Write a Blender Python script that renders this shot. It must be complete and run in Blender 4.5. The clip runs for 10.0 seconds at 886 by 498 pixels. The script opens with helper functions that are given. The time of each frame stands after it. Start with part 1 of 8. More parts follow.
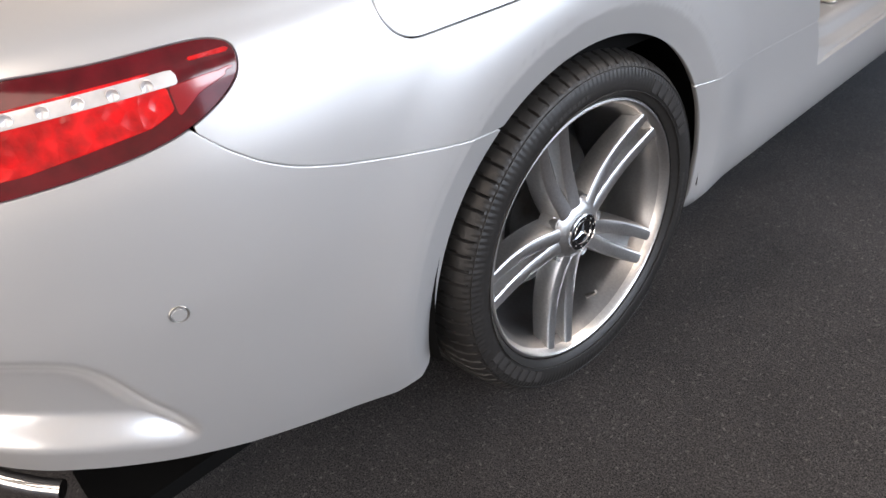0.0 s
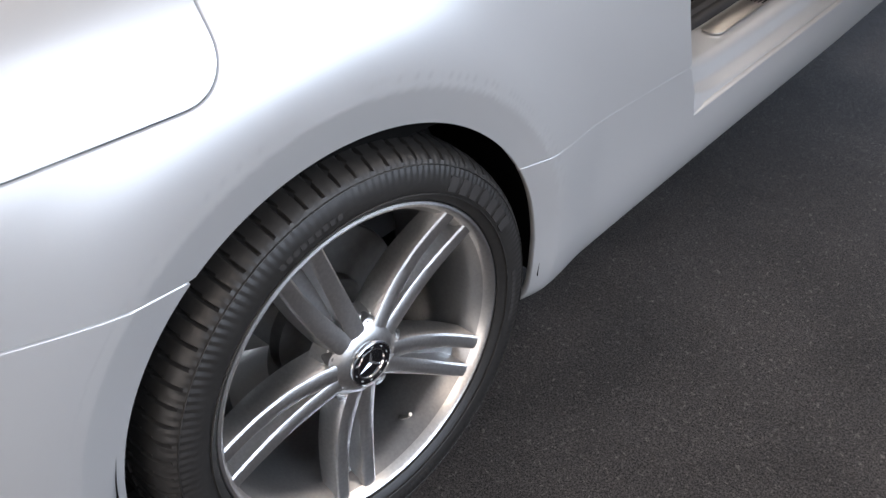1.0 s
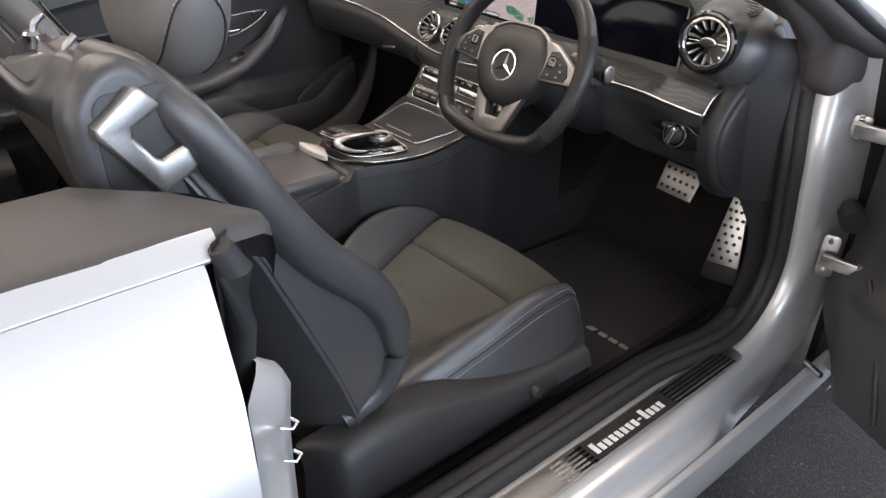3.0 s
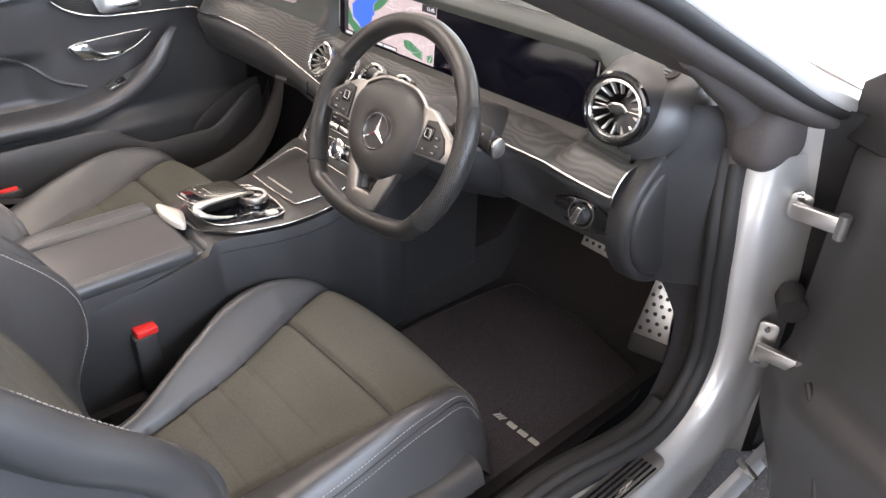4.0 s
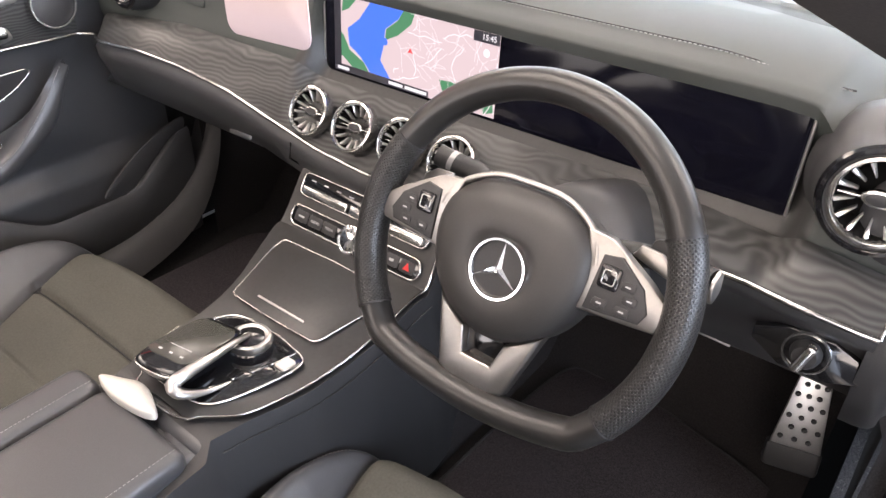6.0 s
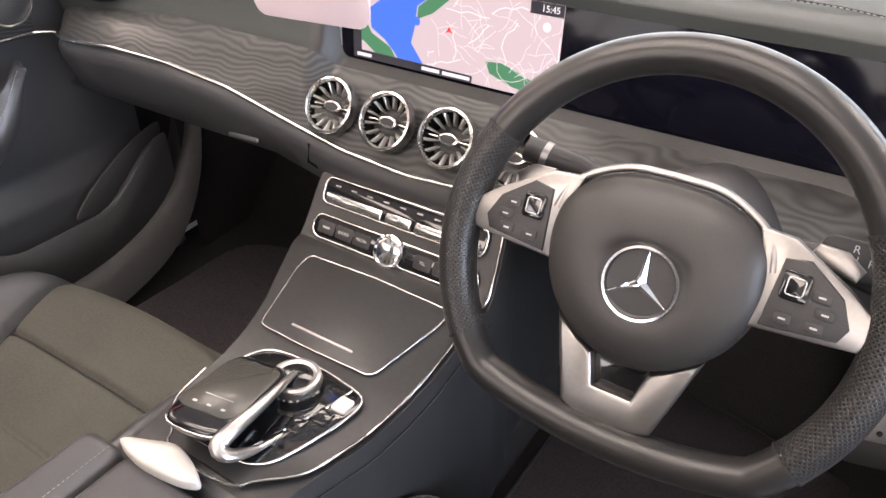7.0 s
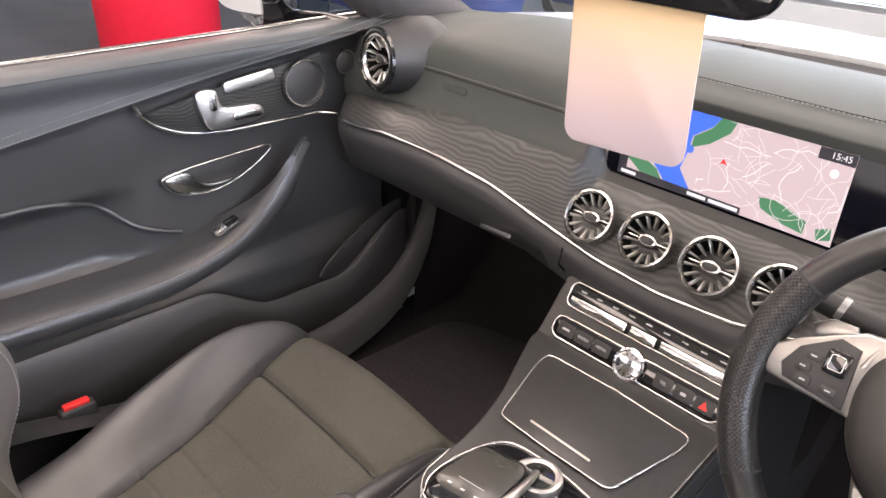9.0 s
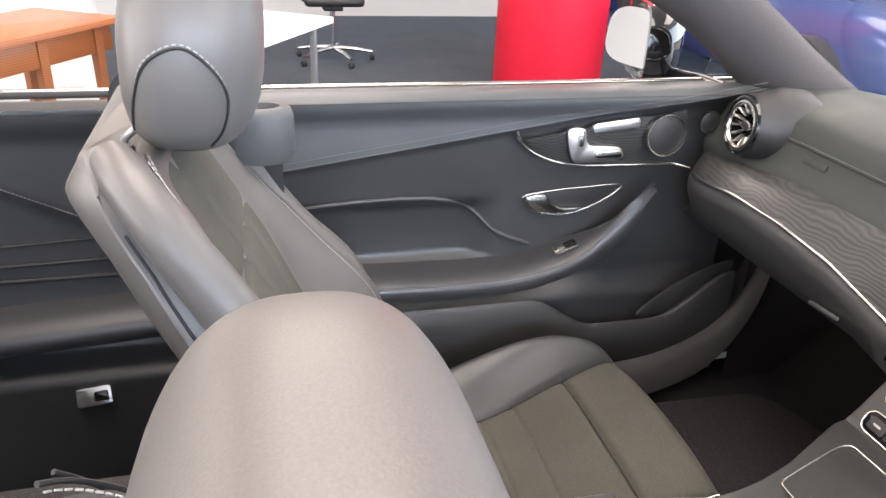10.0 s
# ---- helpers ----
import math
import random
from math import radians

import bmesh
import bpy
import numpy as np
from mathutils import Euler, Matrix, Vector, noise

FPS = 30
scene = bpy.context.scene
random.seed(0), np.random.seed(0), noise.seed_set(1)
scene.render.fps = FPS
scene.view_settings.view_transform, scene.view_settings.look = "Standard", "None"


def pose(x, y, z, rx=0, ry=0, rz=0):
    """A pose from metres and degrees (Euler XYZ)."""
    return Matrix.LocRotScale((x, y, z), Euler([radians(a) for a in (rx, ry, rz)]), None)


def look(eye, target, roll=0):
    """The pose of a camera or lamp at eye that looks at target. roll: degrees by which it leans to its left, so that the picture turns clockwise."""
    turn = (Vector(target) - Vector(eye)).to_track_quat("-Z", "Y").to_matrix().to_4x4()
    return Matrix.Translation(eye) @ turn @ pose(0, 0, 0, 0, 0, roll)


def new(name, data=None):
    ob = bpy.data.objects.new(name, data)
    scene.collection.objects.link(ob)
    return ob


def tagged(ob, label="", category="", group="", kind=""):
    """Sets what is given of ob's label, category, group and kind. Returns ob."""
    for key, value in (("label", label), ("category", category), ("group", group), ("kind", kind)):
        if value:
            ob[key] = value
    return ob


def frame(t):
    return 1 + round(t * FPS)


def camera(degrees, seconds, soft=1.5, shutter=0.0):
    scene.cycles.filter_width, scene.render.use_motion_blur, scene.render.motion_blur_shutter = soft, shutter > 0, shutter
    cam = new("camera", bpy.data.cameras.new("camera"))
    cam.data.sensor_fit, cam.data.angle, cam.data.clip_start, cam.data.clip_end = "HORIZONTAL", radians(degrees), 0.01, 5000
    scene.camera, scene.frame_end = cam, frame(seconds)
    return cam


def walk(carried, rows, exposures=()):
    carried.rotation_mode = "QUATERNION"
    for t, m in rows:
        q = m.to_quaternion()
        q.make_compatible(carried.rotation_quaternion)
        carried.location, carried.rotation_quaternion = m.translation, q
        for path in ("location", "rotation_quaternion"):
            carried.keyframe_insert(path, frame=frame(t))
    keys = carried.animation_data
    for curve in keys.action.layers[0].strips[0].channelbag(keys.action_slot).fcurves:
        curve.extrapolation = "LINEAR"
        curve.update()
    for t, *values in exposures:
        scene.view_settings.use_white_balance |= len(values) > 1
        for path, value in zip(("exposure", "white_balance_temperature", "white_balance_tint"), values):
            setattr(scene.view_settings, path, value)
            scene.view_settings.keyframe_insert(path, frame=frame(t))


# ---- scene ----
cam = camera(61.9, 10.0)
PATH = [
    (0, (1.624, -0.873, 1.135), (0.322, 0.105, -0.026), -8.9),
    (0.3, (1.582, -0.752, 1.116), (0.339, 0.251, -0.089), -9.5),
    (0.5, (1.566, -0.651, 1.101), (0.352, 0.347, -0.137), -9.6),
    (1, (1.533, -0.391, 1.114), (0.35, 0.635, -0.131), -7.0),
    (1.5, (1.472, -0.15, 1.153), (0.245, 0.94, 0.01), -5.1),
    (2, (1.436, 0.103, 1.269), (0.174, 1.191, 0.163), -2.5),
    (2.5, (1.415, 0.375, 1.303), (0.104, 1.468, 0.262), -0.3),
    (3, (1.332, 0.593, 1.337), (0.011, 1.715, 0.338), 1.0),
    (4.3, (1.175, 0.98, 1.399), (-0.059, 2.133, 0.326), 1.6),
    (4.5, (1.129, 1.007, 1.397), (-0.088, 2.167, 0.313), 1.3),
    (5, (0.932, 1.044, 1.4), (-0.197, 2.275, 0.3), 0.6),
    (5.5, (0.769, 1.052, 1.375), (-0.294, 2.349, 0.284), 0.9),
    (5.7, (0.727, 1.063, 1.365), (-0.315, 2.37, 0.267), 1.1),
    (6.8, (0.514, 1.097, 1.287), (-0.407, 2.466, 0.156), 0.5),
    (7, (0.482, 1.097, 1.285), (-0.408, 2.489, 0.159), 0.2),
    (7.5, (0.431, 1.085, 1.294), (-0.407, 2.54, 0.207), 0.3),
    (8, (0.388, 1.064, 1.298), (-0.458, 2.544, 0.252), 1.0),
    (8.5, (0.377, 1.035, 1.31), (-0.607, 2.462, 0.312), 1.8),
    (9, (0.398, 1.004, 1.337), (-0.879, 2.21, 0.379), 1.6),
    (9.5, (0.447, 0.971, 1.372), (-1.126, 1.794, 0.45), 1.7),
    (10, (0.511, 0.935, 1.375), (-1.221, 1.408, 0.493), 2.7),
]
walk(cam, [(t, look(eye, target, roll)) for t, eye, target, roll in PATH],
     [(0.0, -0.28, 6900, 18), (1.0, -0.34, 6650, 17), (1.5, -0.48, 6500, 16), (2.0, -0.62, 6400, 17), (2.5, -0.50, 6400, 17), (3.2, 0.20, 6500, 17), (4.5, 0.94, 6500, 18), (5.5, 0.92, 6500, 19), (8.0, 0.78, 6550, 21), (9.0, 0.75, 6600, 21), (10.0, 0.85, 6350, 17)])

# ---- world, daylight through the show windows, ceiling panels ----
world = bpy.data.worlds.new("world")
scene.world = world
world.use_nodes = True
sky = world.node_tree.nodes.new("ShaderNodeTexSky")
sky.sky_type, sky.sun_disc, sky.sun_elevation, sky.sun_rotation = "NISHITA", False, radians(40), radians(120)
world.node_tree.links.new(sky.outputs[0], world.node_tree.nodes["Background"].inputs[0])
world.node_tree.nodes["Background"].inputs[1].default_value = 0.12


def window_light(x, y, z, rx, rz, width, height, power, colour):
    lamp = bpy.data.lights.new("daylight", "AREA")
    lamp.shape, lamp.size, lamp.size_y, lamp.energy, lamp.color = "RECTANGLE", width, height, power, colour
    ob = new("daylight", lamp)
    ob.matrix_world = pose(x, y, z, rx, 0, rz)
    return ob


window_light(5.62, 3.1, 2.57, 90, 90, 8.4, 0.50, 310, (0.78, 0.89, 1.0))
window_light(5.62, 3.1, 1.28, 90, 90, 8.4, 1.96, 235, (0.62, 0.80, 1.0))
window_light(-0.5, 7.62, 1.6, 90, 180, 8.6, 2.5, 270, (0.80, 0.92, 1.0))
window_light(0.5, -5.77, 1.5, 90, 0, 8.6, 2.5, 270, (1.0, 0.94, 0.86))
CEILING_LIGHTS = [(x, y) for x in (-3.6, -0.4) for y in (-2.6, 0.9, 4.2)] + [(2.9, -3.0), (2.7, 3.3)]
for x, y in CEILING_LIGHTS:
    window_light(x, y, 3.165, 0, 0, 2.4, 1.7, 64, (1.0, 0.88, 0.74))

# ---- materials ----
def material(name, colour, rough=0.5, metal=0.0, coat=0.0, grain=0.0, size=200.0, bump=0.0, spread=0.12, emit=None, strength=1.0, spec=0.5):
    """A surface with fine grain (grain and bump at the given size per metre) and broad unevenness."""
    m = bpy.data.materials.new(name)
    m.use_nodes = True
    nt = m.node_tree
    b = nt.nodes["Principled BSDF"]
    b.inputs["Roughness"].default_value = rough
    b.inputs["Metallic"].default_value = metal
    b.inputs["Coat Weight"].default_value = coat
    b.inputs["Coat Roughness"].default_value = 0.04
    b.inputs["Specular IOR Level"].default_value = spec
    b.inputs["Base Color"].default_value = (*colour, 1)
    if emit:
        b.inputs["Emission Color"].default_value = (*emit, 1)
        b.inputs["Emission Strength"].default_value = strength
    at = nt.nodes.new("ShaderNodeTexCoord")
    broad = nt.nodes.new("ShaderNodeTexNoise")
    broad.inputs["Scale"].default_value = 5.0
    broad.inputs["Detail"].default_value = 3.0
    nt.links.new(at.outputs["Object"], broad.inputs["Vector"])
    fine = nt.nodes.new("ShaderNodeTexNoise")
    fine.inputs["Scale"].default_value = size
    fine.inputs["Detail"].default_value = 4.0
    nt.links.new(at.outputs["Object"], fine.inputs["Vector"])
    if grain or spread:
        mix = nt.nodes.new("ShaderNodeMix")
        mix.data_type = "RGBA"
        mix.inputs[6].default_value = (*[c * (1 - spread) for c in colour], 1)
        mix.inputs[7].default_value = (*[min(1, c * (1 + spread)) for c in colour], 1)
        nt.links.new(broad.outputs["Fac"], mix.inputs[0])
        mix2 = nt.nodes.new("ShaderNodeMix")
        mix2.data_type, mix2.blend_type = "RGBA", "MULTIPLY"
        mix2.inputs[0].default_value = 1.0
        tone = nt.nodes.new("ShaderNodeMapRange")
        tone.inputs[1].default_value, tone.inputs[2].default_value = 0.3, 0.7
        tone.inputs[3].default_value, tone.inputs[4].default_value = 1 - grain, 1 + grain
        nt.links.new(fine.outputs["Fac"], tone.inputs[0])
        nt.links.new(mix.outputs[2], mix2.inputs[6])
        nt.links.new(tone.outputs[0], mix2.inputs[7])
        nt.links.new(mix2.outputs[2], b.inputs["Base Color"])
        wear = nt.nodes.new("ShaderNodeMapRange")
        wear.inputs[3].default_value, wear.inputs[4].default_value = max(0.02, rough - 0.06), min(1, rough + 0.06)
        nt.links.new(broad.outputs["Fac"], wear.inputs[0])
        nt.links.new(wear.outputs[0], b.inputs["Roughness"])
    if bump:
        bp = nt.nodes.new("ShaderNodeBump")
        bp.inputs["Strength"].default_value = bump
        bp.inputs["Distance"].default_value = 0.001
        nt.links.new(fine.outputs["Fac"], bp.inputs["Height"])
        nt.links.new(bp.outputs[0], b.inputs["Normal"])
    return m


def add_voronoi_bump(m, scale, strength, distance):
    nt = m.node_tree
    b = nt.nodes["Principled BSDF"]
    at = nt.nodes.new("ShaderNodeTexCoord")
    vor = nt.nodes.new("ShaderNodeTexVoronoi")
    vor.inputs["Scale"].default_value = scale
    nt.links.new(at.outputs["Object"], vor.inputs["Vector"])
    bp = nt.nodes.new("ShaderNodeBump")
    bp.inputs["Strength"].default_value, bp.inputs["Distance"].default_value = strength, distance
    nt.links.new(vor.outputs["Distance"], bp.inputs["Height"])
    nt.links.new(bp.outputs[0], b.inputs["Normal"])
    return m


def perforated(m, scale):
    """Small punched holes in leather."""
    nt = m.node_tree
    b = nt.nodes["Principled BSDF"]
    at = nt.nodes.new("ShaderNodeTexCoord")
    vor = nt.nodes.new("ShaderNodeTexVoronoi")
    vor.inputs["Scale"].default_value, vor.inputs["Randomness"].default_value = scale, 0.0
    hole = nt.nodes.new("ShaderNodeMapRange")
    hole.inputs[1].default_value, hole.inputs[2].default_value = 0.26, 0.40
    vor.voronoi_dimensions = "2D"
    nt.links.new(at.outputs["UV"], vor.inputs["Vector"])
    nt.links.new(vor.outputs["Distance"], hole.inputs[0])
    skin = b.inputs["Base Color"].links[0].from_socket
    mix = nt.nodes.new("ShaderNodeMix")
    mix.data_type = "RGBA"
    mix.inputs[6].default_value = (0.002, 0.002, 0.002, 1)
    nt.links.new(hole.outputs[0], mix.inputs[0])
    nt.links.new(skin, mix.inputs[7])
    nt.links.new(mix.outputs[2], b.inputs["Base Color"])
    bp = nt.nodes.new("ShaderNodeBump")
    bp.inputs["Strength"].default_value, bp.inputs["Distance"].default_value = 1.0, 0.0012
    nt.links.new(hole.outputs[0], bp.inputs["Height"])
    nt.links.new(bp.outputs[0], b.inputs["Normal"])
    return m


def wood_material(name, dark, light, scale, stretch, waver=14.0, ripple=0.7):
    """Open-pored dark wood with a waving grain."""
    m = material(name, dark, 0.42, 0, 0.05, spread=0.0)
    nt = m.node_tree
    b = nt.nodes["Principled BSDF"]
    at = nt.nodes.new("ShaderNodeTexCoord")
    mp = nt.nodes.new("ShaderNodeMapping")
    mp.inputs["Scale"].default_value = stretch
    wave = nt.nodes.new("ShaderNodeTexWave")
    wave.bands_direction = "Z"
    wave.inputs["Scale"].default_value, wave.inputs["Distortion"].default_value = scale, waver
    wave.inputs["Detail"].default_value, wave.inputs["Detail Scale"].default_value = 2.0, ripple
    mix = nt.nodes.new("ShaderNodeMix")
    mix.data_type = "RGBA"
    mix.inputs[6].default_value, mix.inputs[7].default_value = (*dark, 1), (*light, 1)
    nt.links.new(at.outputs["Object"], mp.inputs["Vector"])
    nt.links.new(mp.outputs[0], wave.inputs["Vector"])
    nt.links.new(wave.outputs["Fac"], mix.inputs[0])
    nt.links.new(mix.outputs[2], b.inputs["Base Color"])
    bp = nt.nodes.new("ShaderNodeBump")
    bp.inputs["Strength"].default_value, bp.inputs["Distance"].default_value = 0.25, 0.0006
    nt.links.new(wave.outputs["Fac"], bp.inputs["Height"])
    nt.links.new(bp.outputs[0], b.inputs["Normal"])
    return m


def carpet_material():
    """Short looped pile: dark yarn with paler flecks, worn in broad patches."""
    m = material("carpet", (0.03, 0.03, 0.032), 0.95, grain=0.0, spread=0.0, spec=0.2)
    nt = m.node_tree
    b = nt.nodes["Principled BSDF"]
    b.inputs["Sheen Weight"].default_value = 0.22
    b.inputs["Sheen Roughness"].default_value = 0.35
    # blue tint puts cool window daylight into the carpet's sheen colour
    b.inputs["Sheen Tint"].default_value = (0.62, 0.80, 1.0, 1)
    at = nt.nodes.new("ShaderNodeTexCoord")

    def field(scale, detail, rough, lo, hi, out0, out1):
        n = nt.nodes.new("ShaderNodeTexNoise")
        n.inputs["Scale"].default_value, n.inputs["Detail"].default_value, n.inputs["Roughness"].default_value = scale, detail, rough
        n.inputs["Distortion"].default_value = 0.6
        nt.links.new(at.outputs["Object"], n.inputs["Vector"])
        r = nt.nodes.new("ShaderNodeMapRange")
        r.inputs[1].default_value, r.inputs[2].default_value, r.inputs[3].default_value, r.inputs[4].default_value = lo, hi, out0, out1
        nt.links.new(n.outputs["Fac"], r.inputs[0])
        return n, r

    loops, loop_tone = field(330.0, 3.0, 0.75, 0.40, 0.66, 0.0, 1.0)
    fleck, fleck_tone = field(95.0, 5.0, 0.8, 0.57, 0.66, 0.0, 0.55)
    patch, patch_tone = field(3.0, 5.0, 0.6, 0.3, 0.7, 0.78, 1.22)
    yarn = nt.nodes.new("ShaderNodeMix")
    yarn.data_type = "RGBA"
    yarn.inputs[6].default_value, yarn.inputs[7].default_value = (0.010, 0.0093, 0.0092, 1), (0.082, 0.076, 0.074, 1)
    nt.links.new(loop_tone.outputs[0], yarn.inputs[0])
    pale = nt.nodes.new("ShaderNodeMix")
    pale.data_type = "RGBA"
    pale.inputs[7].default_value = (0.175, 0.162, 0.155, 1)
    nt.links.new(fleck_tone.outputs[0], pale.inputs[0])
    nt.links.new(yarn.outputs[2], pale.inputs[6])
    mul = nt.nodes.new("ShaderNodeMix")
    mul.data_type, mul.blend_type = "RGBA", "MULTIPLY"
    mul.inputs[0].default_value = 1.0
    nt.links.new(pale.outputs[2], mul.inputs[6])
    nt.links.new(patch_tone.outputs[0], mul.inputs[7])
    nt.links.new(mul.outputs[2], b.inputs["Base Color"])
    bp = nt.nodes.new("ShaderNodeBump")
    bp.inputs["Strength"].default_value, bp.inputs["Distance"].default_value = 0.5, 0.0012
    nt.links.new(loops.outputs["Fac"], bp.inputs["Height"])
    nt.links.new(bp.outputs[0], b.inputs["Normal"])
    return m


def glass_material(name, colour=(1, 1, 1), rough=0.0):
    m = bpy.data.materials.new(name)
    m.use_nodes = True
    b = m.node_tree.nodes["Principled BSDF"]
    b.inputs["Base Color"].default_value = (*colour, 1)
    b.inputs["Transmission Weight"].default_value = 1.0
    b.inputs["Roughness"].default_value = rough
    b.inputs["IOR"].default_value = 1.45
    return m


PAINT = material("silver_paint", (0.60, 0.605, 0.61), 0.29, 0.50, 0.45, spread=0.0)
BLACK = material("black_plastic", (0.018, 0.018, 0.019), 0.5, grain=0.2, size=700, bump=0.15)
GREYPLASTIC = material("grey_plastic", (0.036, 0.0355, 0.036), 0.55, grain=0.2, size=700, bump=0.15)
SEAL = material("seal_rubber", (0.014, 0.014, 0.015), 0.62, grain=0.15, size=400, bump=0.1)
# near-black without gloss: the shade of cavities and gaps put into the colour
GAPSHADE = material("dark_cavity", (0.006, 0.006, 0.006), 0.9, spread=0.0, spec=0.03)
GLOSS = material("piano_black", (0.006, 0.006, 0.007), 0.08, 0, 0.5, spread=0.0)
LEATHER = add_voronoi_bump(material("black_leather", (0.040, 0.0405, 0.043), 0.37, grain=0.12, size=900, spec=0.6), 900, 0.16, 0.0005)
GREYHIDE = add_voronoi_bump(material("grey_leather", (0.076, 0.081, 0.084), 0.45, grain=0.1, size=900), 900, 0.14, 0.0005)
# lit copy of the black leather: bright window light put into the colour
LITHIDE = add_voronoi_bump(material("headrest_leather", (0.115, 0.110, 0.106), 0.40, grain=0.08, size=900), 900, 0.1, 0.0005)
SUEDE = material("grey_microfibre", (0.078, 0.077, 0.066), 0.94, grain=0.12, size=300, bump=0.18, spread=0.34, spec=0.2)
DASHTOP = add_voronoi_bump(material("dash_hide", (0.031, 0.036, 0.034), 0.55, grain=0.1, size=900, spec=0.35), 700, 0.15, 0.0005)
PERF = perforated(material("perforated_leather", (0.026, 0.0255, 0.025), 0.36, grain=0.1, size=500), 330)
STITCH = material("stitch_thread", (0.36, 0.36, 0.35), 0.8, spread=0.1)
STITCHGREY = material("grey_thread", (0.20, 0.20, 0.20), 0.8, spread=0.1)
PILLARTRIM = material("pillar_cloth", (0.072, 0.066, 0.066), 0.85, grain=0.15, size=500, bump=0.2, spec=0.25)
CHROME = material("satin_chrome", (0.64, 0.63, 0.61), 0.20, 1.0, spread=0.03)
BRIGHT = material("polished_chrome", (0.85, 0.85, 0.86), 0.07, 1.0, spread=0.02)
SATIN = material("satin_aluminium", (0.50, 0.49, 0.475), 0.34, 1.0, grain=0.05, size=300, spread=0.05)
ALLOY = material("machined_alloy", (0.72, 0.71, 0.70), 0.31, 1.0, grain=0.08, size=200, spread=0.05)
ALLOYGREY = material("grey_alloy", (0.36, 0.358, 0.358), 0.35, 0.9, grain=0.08, size=200, spread=0.08)
TYRE = material("tyre_rubber", (0.020, 0.0188, 0.0178), 0.44, grain=0.2, size=120, bump=0.15, spread=0.2, spec=0.45)
DISC = material("brake_disc", (0.16, 0.155, 0.15), 0.42, 0.9, grain=0.1, size=80)
LENS = material("red_lens", (0.30, 0.004, 0.010), 0.10, 0, 0.3, spread=0.05)
LENSDARK = material("dark_red_lens", (0.105, 0.003, 0.007), 0.10, 0, 0.35, grain=0.3, size=30, spread=0.3, spec=0.3)
LENSBRIGHT = add_voronoi_bump(material("bright_red_lens", (0.55, 0.004, 0.006), 0.14, 0, 0.15, grain=0.5, size=40, spread=0.45, spec=0.4), 55, 0.5, 0.004)
LEDWHITE = material("lamp_reflector", (0.72, 0.70, 0.69), 0.22, 0.35, 0.6, grain=0.1, size=60, spread=0.2)
CARPET = carpet_material()
MAT = material("floor_mat_pile", (0.040, 0.035, 0.038), 0.95, grain=0.5, size=500, bump=0.5, spread=0.3, spec=0.1)
FOOTWELL = material("footwell_carpet", (0.020, 0.0185, 0.019), 0.95, grain=0.4, size=400, bump=0.4, spec=0.15)
WOODTRIM = wood_material("black_ash_trim", (0.015, 0.015, 0.015), (0.047, 0.048, 0.0465), 50.0, (0.7, 1.0, 1.0), 22.0, 0.26)
CONSOLETRIM = material("satin_black_trim", (0.022, 0.022, 0.0215), 0.34, grain=0.12, size=160, spread=0.1)
WHEELHIDE = add_voronoi_bump(material("wheel_leather", (0.015, 0.0145, 0.014), 0.30, grain=0.1, size=700), 1100, 0.12, 0.0004)
SPOKESILVER = material("spoke_silver", (0.33, 0.318, 0.305), 0.34, 1.0, grain=0.04, size=300, spread=0.05)
WALLPAINT = material("wall_paint", (0.72, 0.72, 0.70), 0.85, grain=0.03, size=60, bump=0.1, spread=0.03)
CEILPAINT = material("ceiling_paint", (0.62, 0.585, 0.54), 0.9, grain=0.02, size=60, spread=0.04)
REDPAINT = material("red_laminate", (0.62, 0.012, 0.035), 0.45, grain=0.05, size=40, spread=0.06)
TABLEWOOD = wood_material("varnished_oak", (0.25, 0.080, 0.024), (0.34, 0.120, 0.038), 30.0, (0.35, 1, 1), 7.0, 0.15)
WHITELAM = material("white_laminate", (0.78, 0.78, 0.77), 0.4, grain=0.02, size=50, spread=0.03)
PAPER = material("white_card", (0.82, 0.80, 0.78), 0.7, spread=0.03)
PLASTICWHITE = material("pale_plastic", (0.50, 0.48, 0.44), 0.35, 0.1, 0.4, spread=0.12)
SCREEN = material("display_glass", (0.003, 0.003, 0.006), 0.10, 0, 0.0, spread=0.0, spec=0.16)
GLASS = glass_material("clear_glass", (0.97, 0.99, 0.98))
MIRROR = material("mirror_glass", (0.9, 0.9, 0.9), 0.01, 1.0, spread=0.0)
RED = material("red_plastic", (0.55, 0.02, 0.018), 0.4, spread=0.08)
INK = material("pale_ink", (0.36, 0.36, 0.36), 0.6, spread=0.0)
BLUECAR = material("blue_paint", (0.05, 0.09, 0.30), 0.2, 0.2, 0.8, spread=0.05)
# ---- shape of the car's right flank and tail ----
PLAN = np.array([(0.875, 2.75), (0.905, 2.3), (0.918, 1.7), (0.917, 1.1), (0.918, 0.6), (0.922, 0.3), (0.925, 0.0), (0.918, -0.25), (0.898, -0.47),
                 (0.862, -0.66), (0.808, -0.82), (0.725, -0.95), (0.60, -1.035), (0.42, -1.085), (0.2, -1.108), (0.0, -1.115)])
SIDE = np.array([(0.050, 0.185), (0.026, 0.22), (0.013, 0.29), (0.013, 0.40), (0.010, 0.47), (0.004, 0.58), (0.000, 0.68), (0.003, 0.76), (0.014, 0.84),
                 (0.040, 0.91), (0.078, 0.965), (0.112, 1.010), (0.135, 1.035)])
TAIL = np.array([(0.110, 0.17), (0.075, 0.20), (0.040, 0.30), (0.016, 0.42), (0.006, 0.50), (0.000, 0.58), (0.003, 0.65), (0.008, 0.71), (0.016, 0.77),
                 (0.030, 0.83), (0.055, 0.885), (0.100, 0.932), (0.24, 0.97)])


